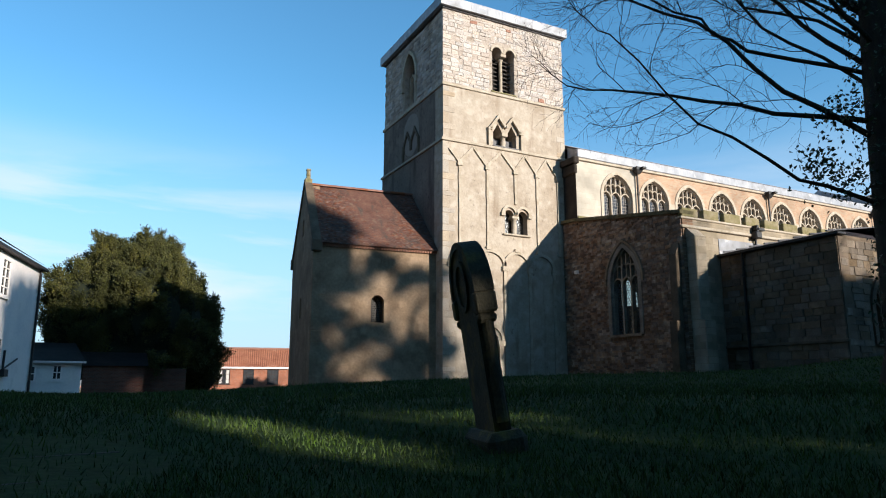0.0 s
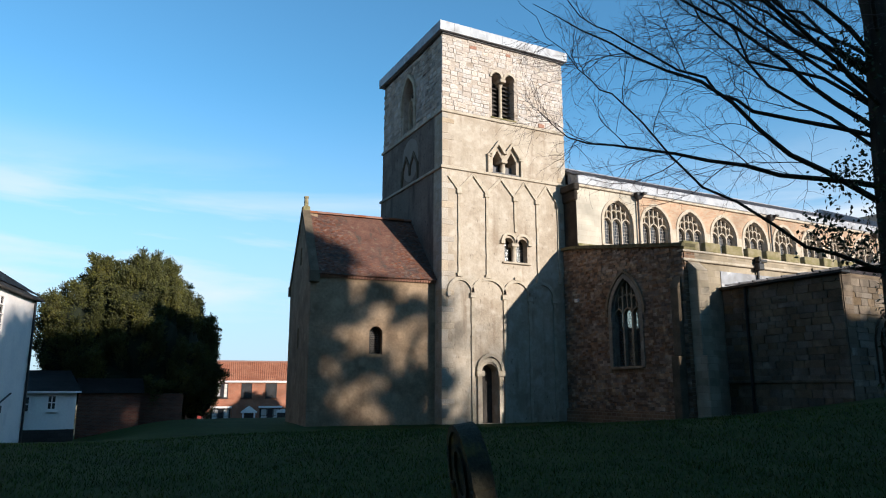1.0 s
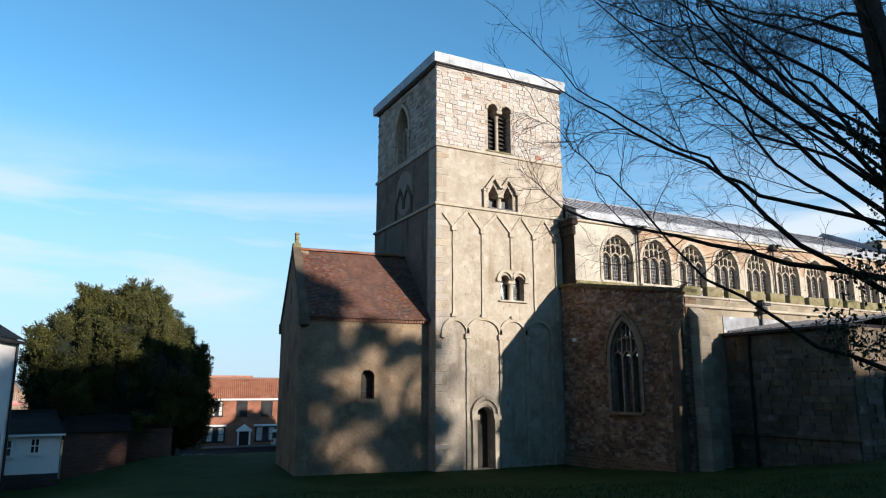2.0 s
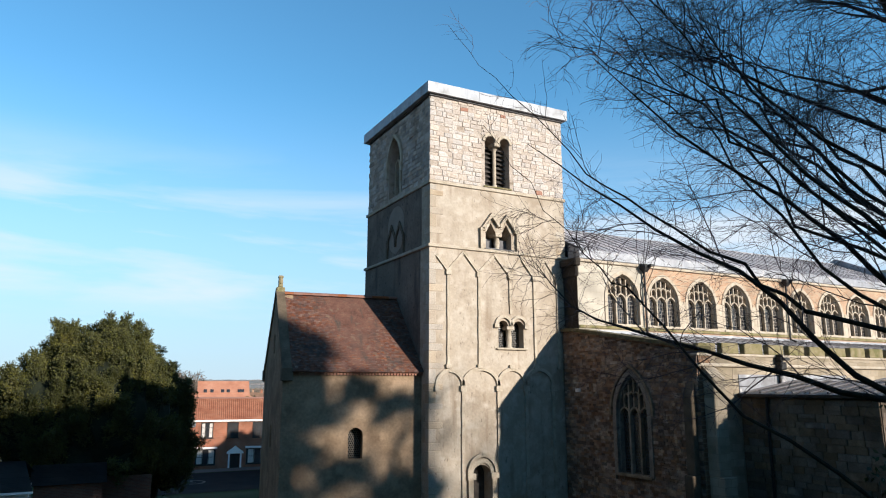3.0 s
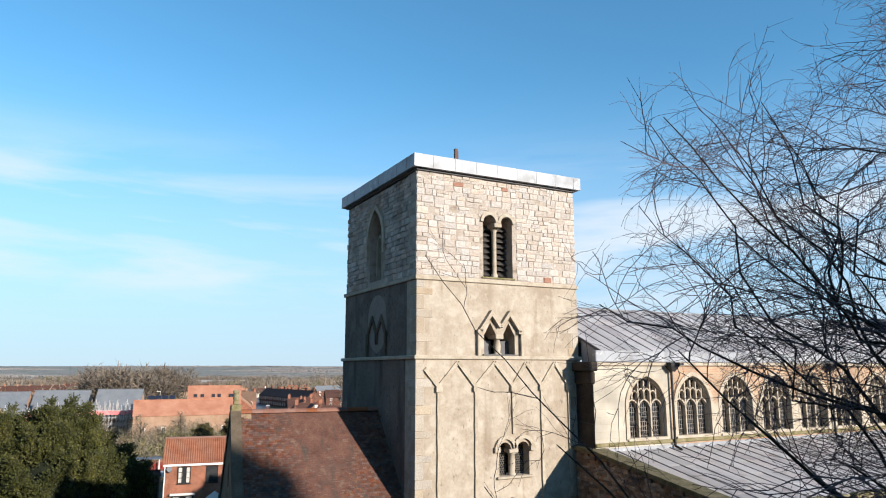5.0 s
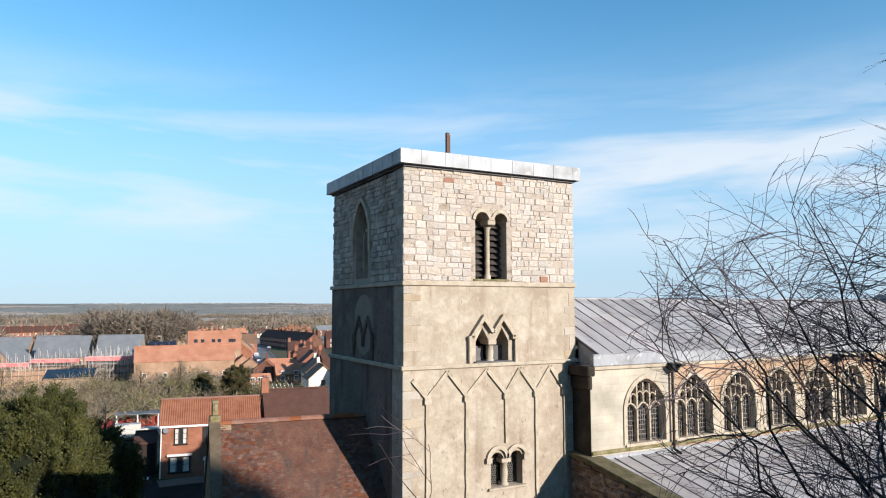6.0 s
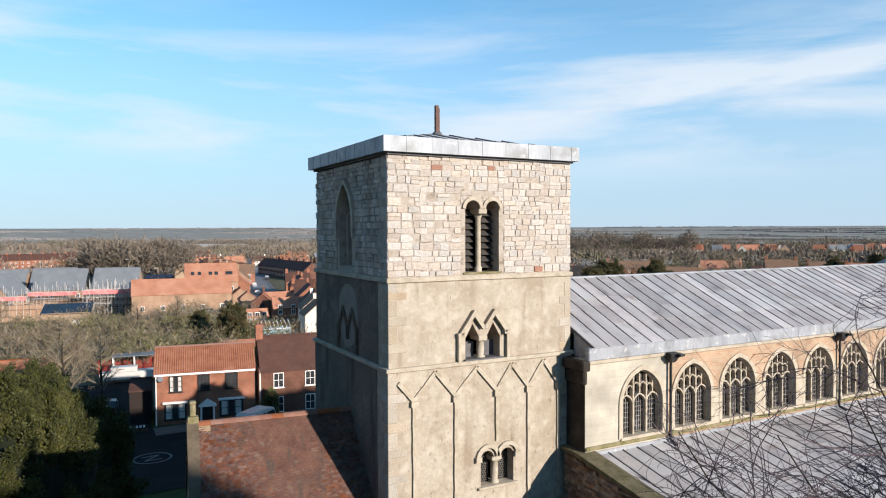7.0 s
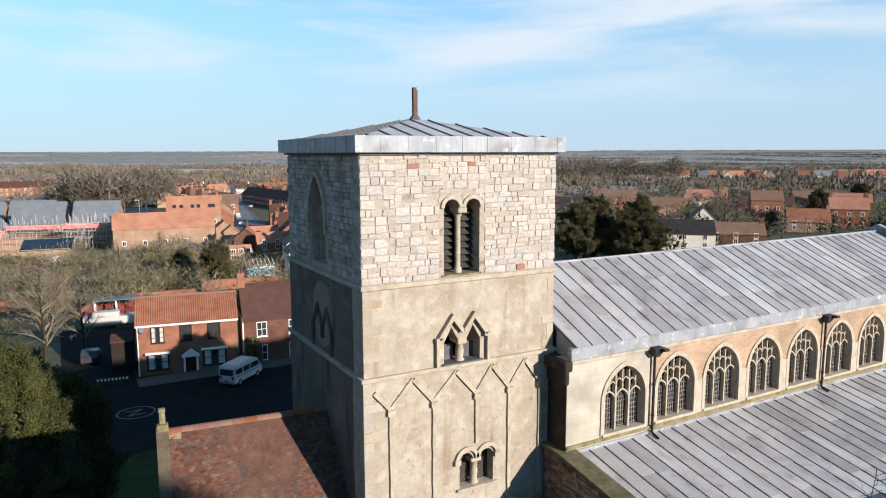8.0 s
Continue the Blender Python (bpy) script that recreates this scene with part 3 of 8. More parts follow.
# gabled double window
shaft("baluster_shaft", 4.12, 13.42, 14.1, 0.12, 0.25, 0.3, M_LIME)
bm = bmesh.new()
box(bm, 3.93, 4.31, 0.3, 0.95, 14.06, 14.24, 0.02)
part("impost", bm, M_LIME, tower)
for s in (-1, 1):
    c = 4.12 + s * 0.44
    bm = bmesh.new()
    ribbon(bm, PS, [(c - 0.55, 14.38), (c, 15.12), (c + 0.42 if s < 0 else c + 0.55, 14.56 if s < 0 else 14.38)] if s < 0 else [(c - 0.42, 14.56), (c, 15.12), (c + 0.55, 14.38)], 0.14, -0.13, 0.1)
    part("window_gable", bm, M_LIME, tower)
    bm = bmesh.new()
    ribbon(bm, PS, [(4.12 + s * 1.05, 13.35), (4.12 + s * 1.05, 14.3)], 0.12, -0.1, 0.1)
    part("pilaster_strip", bm, M_LIME, tower)
    bm = bmesh.new()
    ribbon(bm, PS, [(4.12 + s * 1.0, 14.28), (4.12 + s * 1.0, 14.42)], 0.26, -0.13, 0.1)
    part("impost", bm, M_LIME, tower)
    bm = bmesh.new()
    slab(bm, PS, rect(c - 0.3, c + 0.3, 13.42, 14.0), [], 0.5, 0.54)
    part("blocking_panel", bm, M_LEADROLL, tower, "grey sheet blocking the lower window")
bm = bmesh.new()
box(bm, 3.3, 4.95, 0.2, 0.75, 13.38, 13.43)
part("window_sill", bm, M_LEADROLL, tower)

# belfry double window with louvres
shaft("colonnette", 4.12, 16.62, 18.82, 0.095, 0.38, 0.05, M_LIME)
bm = bmesh.new()
box(bm, 3.94, 4.3, 0.3, 0.95, 18.78, 18.97, 0.02)
part("impost", bm, M_LIME, tower)
for s in (-1, 1):
    c = 4.12 + s * 0.43
    bm = bmesh.new()
    ribbon(bm, PS, arc_line(c, 0.74, 18.97, 0.37, 7), 0.13, 0.0, 0.3)
    part("window_hood", bm, M_LIME, tower)
    for i in range(9):
        zz = 16.75 + i * 0.245
        bm = bmesh.new()
        a, b = PS.at(c - 0.3, zz, 0.5), PS.at(c + 0.3, zz + 0.16, 0.72)
        vs = [bm.verts.new(v) for v in ((a.x, a.y, zz), (b.x, a.y, zz), (b.x, b.y, zz + 0.2), (a.x, b.y, zz + 0.2), (a.x, a.y, zz + 0.03), (b.x, a.y, zz + 0.03), (b.x, b.y, zz + 0.23), (a.x, b.y, zz + 0.23))]
        for f in ((0, 3, 2, 1), (4, 5, 6, 7), (0, 1, 5, 4), (1, 2, 6, 5), (2, 3, 7, 6), (3, 0, 4, 7)):
            bm.faces.new([vs[j] for j in f])
        part("louvre", bm, M_LOUVRE, tower)
bm = bmesh.new()
box(bm, 3.3, 4.95, 0.3, 0.9, 16.56, 16.625)
part("window_sill", bm, M_MOSS, tower, "mossy stone sill")
# near-black sheet in place of the belfry's unlit inside
bm = bmesh.new()
box(bm, 3.3, 4.95, 1.24, 1.27, 16.6, 19.4)
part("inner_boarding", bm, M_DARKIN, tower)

# west face: pointed belfry window, and the pale blocked window below
bm = bmesh.new()
ribbon(bm, PW, [(3.7, 17.9)] + arc_line(4.65, 1.9, 18.5, 1.64, 8) + [(5.6, 17.9)], 0.18, -0.02, 0.3)
part("window_hood", bm, M_LIME, tower)
for c in (4.27, 5.03):
    bm = bmesh.new()
    ribbon(bm, PW, [(c - 0.3, 16.75)] + arc_line(c, 0.6, 18.4, 0.5, 6) + [(c + 0.3, 16.75)], 0.11, 0.4, 0.6)
    part("window_tracery", bm, M_LIME, tower)
# near-black sheet painting the depth of the west window
bm = bmesh.new()
slab(bm, PW, opening(4.65, 1.68, 16.75, 18.5, 1.48), [], 0.62, 0.7)
part("window_boarding", bm, M_DARKIN, tower)
# patch colour dimmed together with the shaded west render
M_PALE = surface("pale_patch", [(0.21, 0.19, 0.165), (0.26, 0.236, 0.208)], 1.2, 12, 0.1, 0.93, 0.2)
bm = bmesh.new()
slab(bm, PW, opening(4.3, 2.1, 14.3, 15.05, 1.02) + [(4.9, 13.75), (4.3, 13.5), (3.7, 13.75)], [], 0.035, 0.06)
part("render_patch", bm, M_PALE, tower, "pale rounded patch of newer render")
for c in (3.76, 4.78):
    bm = bmesh.new()
    ribbon(bm, PW, [(c - 0.5, 13.9), (c - 0.46, 14.4), (c, 15.05), (c + 0.46, 14.4), (c + 0.5, 13.9)], 0.15, -0.04, 0.06)
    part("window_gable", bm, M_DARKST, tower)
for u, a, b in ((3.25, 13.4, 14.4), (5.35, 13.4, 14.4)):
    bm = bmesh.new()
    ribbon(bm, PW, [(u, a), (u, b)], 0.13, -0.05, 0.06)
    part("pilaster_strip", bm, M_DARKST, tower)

# lead parapet, low lead pyramid and mast
for x0, x1, y0, y1 in ((0.04, 8.44, 0.06, 0.3), (0.04, 0.3, 0.302, 8.62), (8.2, 8.44, 0.302, 8.62), (0.302, 8.198, 8.37, 8.62)):
    bm = bmesh.new()
    box(bm, x0, x1, y0, y1, 20.88, 21.42)
    part("parapet", bm, M_LEADF, tower, "pale lead-clad parapet")
for i in range(8):
    x, y = 0.9 + i * 1.02, 0.8 + i * 1.0
    for x0, x1, y0, y1 in ((x, x + 0.03, 0.048, 0.06), (0.028, 0.04, y, y + 0.03)):
        bm = bmesh.new()
        box(bm, x0, x1, y0, y1, 20.87, 21.43)
        part("parapet_seam", bm, M_LEADF, tower)
# dark strip standing for the thin shadow line below the parapet
bm = bmesh.new()
box(bm, 0.24, 8.26, 0.24, 8.46, 20.8, 20.88)
part("eaves_board", bm, M_LEADROLL, tower)
bm = bmesh.new()
c4 = [bm.verts.new(v) for v in ((0.25, 0.25, 21.36), (8.25, 0.25, 21.36), (8.25, 8.45, 21.36), (0.25, 8.45, 21.36))]
apex = bm.verts.new((4.25, 4.2, 22.2))
for i in range(4):
    bm.faces.new((c4[i], c4[(i + 1) % 4], apex))
part("tower_roof", bm, M_LEAD, tower, "low lead pyramid roof")
for i in range(10):
    x = 0.7 + i * 0.79
    t = min(x - 0.25, 8.25 - x) / 4.0
    for flip in (0, 1):
        bm = bmesh.new()
        p, q = (x, 0.3, 21.375), (x, 0.28 + 3.95 * t, 21.375 + 0.84 * t)
        if flip:
            p, q = (p[1], p[0], p[2]), (q[1], q[0], q[2])
        cyl(bm, p, q, 0.04, n=6)
        part("lead_roll", bm, M_LEADROLL, tower)
bm = bmesh.new()
cyl(bm, (4.25, 4.2, 22.1), (4.25, 4.2, 22.3), 0.3, 0.16, 8)
part("mast_base", bm, M_LEADROLL, tower)
bm = bmesh.new()
box(bm, 4.16, 4.3, 4.12, 4.26, 22.2, 23.4)
box(bm, 4.31, 4.35, 4.14, 4.2, 22.25, 23.3)
part("mast", bm, M_POST, tower, "brown wooden flagpole stump")

# belfry rubble: stones one by one on the south face, joined on the west face
STONES = []
for k in range(10):
    r2 = random.Random(100 + k)
    bm = bmesh.new()
    j = lambda a: r2.uniform(-a, a)
    fr = [bm.verts.new((sx * 0.43 + j(0.05), -0.5 + j(0.14), sz * 0.4 + j(0.07))) for sx, sz in ((-1, -1), (1, -1), (1, 1), (-1, 1))]
    md = [bm.verts.new((sx * 0.487 + j(0.03), -0.25, sz * 0.48 + j(0.05))) for sx, sz in ((-1, -1), (1, -1), (1, 1), (-1, 1))]
    bk = [bm.verts.new((v.co.x, 0.5, v.co.z)) for v in md]
    bm.faces.new(fr)
    for i in range(4):
        bm.faces.new((md[i], md[(i + 1) % 4], fr[(i + 1) % 4], fr[i]))
        bm.faces.new((bk[i], bk[(i + 1) % 4], md[(i + 1) % 4], md[i]))
    bmesh.ops.recalc_face_normals(bm, faces=bm.faces)
    me = bpy.data.meshes.new("stone")
    bm.to_mesh(me)
    bm.free()
    me.materials.append(M_STONE)
    STONES.append(me)
me_red = STONES[0].copy()
me_red.materials[0] = M_REDPATCH


def courses(u0, u1, v0, v1, blocked, rng, wide=(0.24, 0.62), tall=(0.19, 0.31)):
    """Stones row by row as (u, v, w, h); blocked(v) gives the stretches that a row leaves open."""
    out, v = [], v0
    while v < v1 - 0.08:
        h = min(rng.uniform(*tall), v1 - v)
        gaps = blocked(v, v + h)
        u = u0
        for g0, g1 in sorted(gaps) + [(u1, u1)]:
            while u < g0 - 0.02:
                w = rng.uniform(*wide)
                if g0 - (u + w) < 0.16:
                    w = g0 - u
                if w > 0.9:
                    w /= 2
                split = h > 0.26 and rng.random() < 0.16
                if split:
                    out += [(u + w / 2, v + h * 0.25, w, h / 2), (u + w / 2, v + h * 0.75, w, h / 2)]
                else:
                    out.append((u + w / 2, v + h / 2, w, h))
                u += w
            u = max(u, g1)
        v += h
    return out


def arch_gap(cx, w, z0, zs, h):
    def gap(a, b):
        if b < z0 or a > zs + h:
            return []
        m = max((a + b) / 2, a)
        half = w / 2 if m < zs else w / 2 * math.sqrt(max(0, 1 - ((m - zs) / h) ** 2))
        return [(cx - half, cx + half)] if half > 0.08 else []
    return gap


sg = arch_gap(4.12, 1.86, 16.4, 18.9, 0.75)
south_stones, edge = [], 0.27
for k, to in enumerate((1.5, 3.19, 5.05, 6.7, 8.23)):
    gap = (lambda a, b: [(3.19, 5.05)] if (a + b) / 2 < 18.9 else sg(a, b)) if k == 2 else (lambda a, b: [])
    r3 = random.Random(50 + k)
    for u, v, w, h in courses(edge, to, 16.54, 20.82, gap, r3, (0.18, 0.6), (0.13, 0.32)):
        if to < 8 and abs(u + w / 2 - to) < 0.02 and (k in (0, 3) or v > 19.7):      # toothed into the next stretch
            more = r3.uniform(0.0, 0.3)
            u, w = u + more / 2, w + more
        south_stones.append((u, v, w, h))
    edge = to
for u, v, w, h in south_stones:
    red = rnd.random() < 0.012
    ob = new("stone", me_red if red else rnd.choice(STONES))
    ob.parent = tower
    ob.location = Vector((u, 0.402 + rnd.uniform(-0.014, 0.012) + (0.032 if rnd.random() < 0.07 else 0.0), v)) - tower.location
    ob.rotation_euler = (rnd.uniform(-0.04, 0.04), rnd.uniform(-0.04, 0.04), rnd.uniform(-0.04, 0.04))
    ob.scale = (w * rnd.choice((1, -1)), 0.14, h * 0.995)


def joined_stones(name, pl, rows, depth, proud, material, parent, seed, label=""):
    """A whole face of rubble as one mesh of separate rough stones."""
    rng, vs, fs = random.Random(seed), [], []
    for u, v, w, h in rows:
        k = len(vs)
        p = proud + rng.uniform(-0.02, 0.02)
        ring = lambda f, d, jt: [pl.at(u + sx * w * f + rng.uniform(-jt, jt), v + sz * h * f + rng.uniform(-jt, jt), d + rng.uniform(-jt, jt)) for sx, sz in ((-1, -1), (1, -1), (1, 1), (-1, 1))]
        vs += ring(0.42, -p, 0.012) + ring(0.48, -p * 0.4, 0.006) + ring(0.48, depth, 0)
        fs.append((k, k + 1, k + 2, k + 3))
        for i in range(4):
            i2 = (i + 1) % 4
            fs.append((k + 4 + i, k + 4 + i2, k + i2, k + i))
            fs.append((k + 8 + i, k + 8 + i2, k + 4 + i2, k + 4 + i))
    off = parent.location
    return tagged(raw(name, [v - off for v in vs], fs, material, parent, label), kind="stuff")


# quoins at the south-east corner
z, k = 7.0, 0
while z < 16.0:
    h = (0.6 if k % 2 else 0.3) * rnd.uniform(0.85, 1.15)
    if not (z + h > 13.2 and z < 13.4):
        off = 0.05 if z > 13.3 else 0.0
        bm = bmesh.new()
        box(bm, 8.25 - off - (0.3 if k % 2 else 0.55), 8.262 - off, 0.265 + off, 0.6, z + 0.012, z + h - 0.012, 0.012)
        part("quoin_stone", bm, M_QUOIN, tower)
    z, k = z + h, k + 1

wg = arch_gap(4.65, 2.1, 16.4, 18.4, 1.9)
joined_stones("rubble_facing", Plane((0.38, 0, 0), (0, 1, 0), (1, 0, 0)), courses(0.45, 8.35, 16.54, 20.75, wg, random.Random(6), (0.2, 0.6), (0.14, 0.32)), 0.05, 0.07, M_STONE_J, tower, 61, "rough grey limestone facing")

# ---------------- west annexe ----------------
AX0, AX1, AY0, AY1, AE, AR = -5.8, 0.62, 1.3, 7.3, 7.45, 11.15
annexe = thing("church_annexe", (-2.8, 4.3, 0.4), "small gabled stone annexe with a steep clay-tile roof beside the tower", "church annexe")
PA = Plane((0, AY0, 0), (1, 0, 0), (0, 1, 0))
PAW = Plane((AX0, 0, 0), (0, 1, 0), (1, 0, 0))
AWIN = opening(-2.55, 0.72, 3.65, 4.66, 0.36)
bm = bmesh.new()
slab(bm, PA, rect(AX0, AX1, G, AE), [AWIN], 0, 0.75)
part("south_wall", bm, M_ANNEX, annexe)
bm = bmesh.new()
gable = [(AY0 + 0.76, G), (AY1, G), (AY1, AE), (4.3, AR + 0.05), (AY0 + 0.76, AE + 0.9)]
slab(bm, PAW, gable, [opening(4.3, 0.5, 4.0, 4.8, 0.25), opening(4.3, 0.45, 8.3, 9.0, 0.22)], 0, 0.75)
part("gable_wall", bm, M_ANNEX, annexe)
bm = bmesh.new()
box(bm, AX0 + 0.75, AX1, AY1 - 0.7, AY1, G, AE)
part("north_wall", bm, M_ANNEX, annexe)
bm = bmesh.new()
slab(bm, PA, opening(-2.55, 0.7, 3.65, 4.66, 0.35), [], 0.45, 0.47)
part("window_pane", bm, M_GLASS_D, annexe)
bm = bmesh.new()
ribbon(bm, PA, [(-2.55 - 0.4, 3.65)] + arc_line(-2.55, 0.8, 4.66, 0.4) + [(-2.55 + 0.4, 3.65)], 0.14, -0.015, 0.1)
part("window_surround", bm, M_ANNEX, annexe)
for c, z in ((4.3, 4.0), (4.3, 8.3)):
    bm = bmesh.new()
    slab(bm, PAW, opening(c, 0.48, z, z + 0.8, 0.24), [], 0.4, 0.42)
    part("window_pane", bm, M_GLASS_D, annexe)
# coping of the gable, kneelers, finial, quoins
for s in (-1, 1):
    bm = bmesh.new()
    pl = Plane((AX0, 4.3, 0), (0, s, 0), (1, 0, 0))
    ribbon(bm, pl, [(3.12, AE + 0.0), (-0.02, AR + 0.16)], 0.2, -0.06, 0.34)
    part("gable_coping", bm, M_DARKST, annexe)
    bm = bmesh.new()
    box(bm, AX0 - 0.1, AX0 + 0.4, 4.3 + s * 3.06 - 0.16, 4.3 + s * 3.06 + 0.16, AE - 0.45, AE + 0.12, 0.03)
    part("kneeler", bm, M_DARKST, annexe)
bm = bmesh.new()
box(bm, AX0 - 0.05, AX0 + 0.35, 4.12, 4.48, AR + 0.0, AR + 0.3, 0.04)
box(bm, AX0 + 0.05, AX0 + 0.26, 4.2, 4.4, AR + 0.3, AR + 0.48, 0.03)
cyl(bm, (AX0 + 0.15, 4.3, AR + 0.48), (AX0 + 0.15, 4.3, AR + 0.8), 0.12, 0.1, 8)
box(bm, AX0 + 0.03, AX0 + 0.27, 4.18, 4.42, AR + 0.74, AR + 0.86, 0.03)
part("finial", bm, M_MOSS, annexe, "mossy carved stone finial")
for k in range(12):
    z = 0.4 + k * 0.56
    w1, w2 = ((0.62, 0.3), (0.3, 0.6))[k % 2]
    bm = bmesh.new()
    box(bm, AX0 - 0.012, AX0 + w1, AY0 - 0.012, AY0 + w2, z + 0.015, z + 0.545, 0.015)
    part("quoin_stone", bm, M_ANNEX, annexe)
# corbelled eaves
bm = bmesh.new()
box(bm, AX0 + 0.35, AX1, AY0 - 0.16, AY0 + 0.1, AE - 0.1, AE + 0.02)
for k in range(42):
    x = AX0 + 0.45 + k * 0.145
    box(bm, x, x + 0.08, AY0 - 0.13, AY0 + 0.05, AE - 0.19, AE - 0.1)
part("eaves_cornice", bm, M_REDPATCH, annexe, "dentilled red brick eaves")


def tiled_slope(x0, x1, foot, head, gauge, width, thick, material, parent, name="roof_tiles", seed=1, label=""):
    """A slope of plain tiles from (y, z) at its foot to (y, z) at its head, tile by tile in one mesh."""
    rng, vs, fs = random.Random(seed), [], []
    f, h = Vector((0, foot[0], foot[1])), Vector((0, head[0], head[1]))
    along = (h - f).normalized()
    up = along.cross(Vector((1, 0, 0)))
    if up.z < 0:
        up = -up
    rows = int((h - f).length / gauge)
    for r in range(rows):
        x = x0 - (width / 2 if r % 2 else 0)
        while x < x1:
            a, b = max(x, x0) + 0.004, min(x + width, x1) - 0.004
            x += width
            if b - a < 0.03:
                continue
            base = f + along * (r * gauge - 0.01)
            tilt = thick * (1.0 + rng.uniform(-0.3, 0.5))
            k = len(vs)
            lo, hi = base, base + along * (gauge * 1.25)
            sag = 0.03 * math.sin((a - x0) / (x1 - x0) * math.pi)
            for px in (a, b):
                for q, e in ((lo, tilt + thick), (lo, tilt), (hi, 0.004), (hi, thick)):
                    v = q + up * (e - sag)
                    vs.append(Vector((px, v.y, v.z)) - parent.location)
            fs += [(k, k + 4, k + 7, k + 3), (k, k + 1, k + 5, k + 4), (k, k + 3, k + 2, k + 1), (k + 4, k + 5, k + 6, k + 7)]
    return tagged(raw(name, vs, fs, material, parent, label), kind="stuff")


for s, seed in ((-1, 3), (1, 4)):
    bm = bmesh.new()
    ya, yb = 4.3 + s * 3.22, 4.3
    vs = [bm.verts.new(v) for v in ((AX0 + 0.3, ya, AE - 0.03), (AX1, ya, AE - 0.03), (AX1, yb, AR), (AX0 + 0.3, yb, AR), (AX0 + 0.3, ya + -s * 0.2, AE - 0.06), (AX1, ya - s * 0.2, AE - 0.06), (AX1, yb, AR - 0.25), (AX0 + 0.3, yb, AR - 0.25))]
    for f in ((0, 1, 2, 3), (4, 7, 6, 5), (0, 4, 5, 1), (0, 3, 7, 4), (1, 5, 6, 2)):
        bm.faces.new([vs[i] for i in f])
    part("roof_deck", bm, M_TILE, annexe)
    tiled_slope(AX0 + 0.32, AX1 - 0.02, (4.3 + s * 3.25, AE - 0.05), (4.3, AR), 0.1, 0.15, 0.012, M_TILE, annexe, seed=seed, label="weathered red-brown plain tiles")
for k in range(14):
    x = AX0 + 0.34 + k * 0.435
    bm = bmesh.new()
    for a in range(6):
        t0, t1 = math.pi * a / 6, math.pi * (a + 1) / 6
        vs = [bm.verts.new((xx, 4.3 + 0.17 * math.cos(t), AR - 0.04 + 0.15 * math.sin(t))) for xx, t in ((x, t0), (x + 0.43, t0), (x + 0.43, t1), (x, t1))]
        bm.faces.new(vs)
    bmesh.ops.remove_doubles(bm, verts=bm.verts, dist=0.001)
    part("ridge_tile", bm, M_RIDGE, annexe)
annexe.matrix_basis = pose(-2.72, 4.38, 0.4, 0, 0, -6.2)

# ---------------- nave with clerestory ----------------
NX0, NX1, NY, NR = 8.0, 37.0, -0.85, 4.2
nave = thing("church_nave", (22, 2, 0.4), "long stone and brick nave with a clerestory and a lead roof", "church nave")
PN = Plane((0, NY, 0), (1, 0, 0), (0, 1, 0))
WC = [10.95 + 2.85 * i for i in range(10)]
NWIN, NZ0 = (13.9, 19.9, 25.9), 6.4        # windows in the north wall
wins = [opening(c, 2.2, 9.85, 11.2, 1.34, 8) for c in WC]
bm = bmesh.new()
slab(bm, PN, [(NX0, G), (10.0, G), (10.0, 8.7), (12.4, 8.7), (12.4, 13.15), (NX0, 13.15)], [wins[0]], 0, 0.7)
part("clerestory_wall", bm, M_ASHLAR_P, nave)
bm = bmesh.new()
slab(bm, PN, rect(12.4, NX1 + 3, 9.0, 13.15), wins[1:], 0, 0.7)
part("clerestory_wall", bm, M_BRICK_CH, nave, "orange brick clerestory wall")
# near-black plate over the ashlar end: staining and painted shade together
bm = bmesh.new()
box(bm, NX0, NX0 + 0.7, NY + 0.7, 0.27, G, 13.15)
box(bm, NX0 - 0.02, NX0 - 0.002, NY + 0.012, 0.27, G, 12.19)
part("west_return", bm, M_SOOT_SHADE, nave, "stained stone return wall, colour darkened for its shade")
bm = bmesh.new()
box(bm, NX1 + 0.2, NX1 + 0.9, NY + 0.7, 9.3, G, 15.0)
slab(bm, Plane((0, 8.7, 0), (1, 0, 0), (0, 1, 0)), rect(NX0 + 0.3, NX1, G, 13.1), [opening(c, 3.3, NZ0, NZ0 + 0.8, 1.4) for c in NWIN], 0, 0.6)
part("far_wall", bm, M_ASHLAR, nave)
bm = bmesh.new()
slab(bm, Plane((NX0 + 0.34, 0, 0), (0, 1, 0), (1, 0, 0)), [(NY - 0.05, 13.15), (0.27, 13.15), (0.27, 14.08), (NY - 0.05, 13.55)], [], 0, 0.3)
part("west_verge", bm, M_LEADF, nave)
# corner cornice
bm = bmesh.new()
box(bm, NX0 - 0.14, NX0 + 0.08, NY - 0.08, 0.27, 12.2, 12.75, 0.06)
box(bm, NX0 - 0.26, NX0 + 0.12, NY - 0.2, 0.27, 12.75, 13.14, 0.05)
part("corner_cornice", bm, M_SOOT_SHADE, nave, "weathered cornice block, colour darkened for its shade")
bm = bmesh.new()
box(bm, NX0 + 0.13, NX1 + 3, NY - 0.12, NY + 0.0, 12.98, 13.12, 0.02)
part("cornice", bm, M_LIME, nave)
bm = bmesh.new()
box(bm, NX0 + 0.05, NX1 + 3, NY - 0.16, NY + 0.1, 13.13, 13.62, 0.03)
part("lead_fascia", bm, M_LEADF, nave, "pale grey lead gutter fascia")
bm = bmesh.new()
box(bm, NX0, NX1 + 3, NY - 0.08, NY + 0.02, 9.62, 9.78, 0.03)
part("sill_course", bm, M_MOSS, nave)


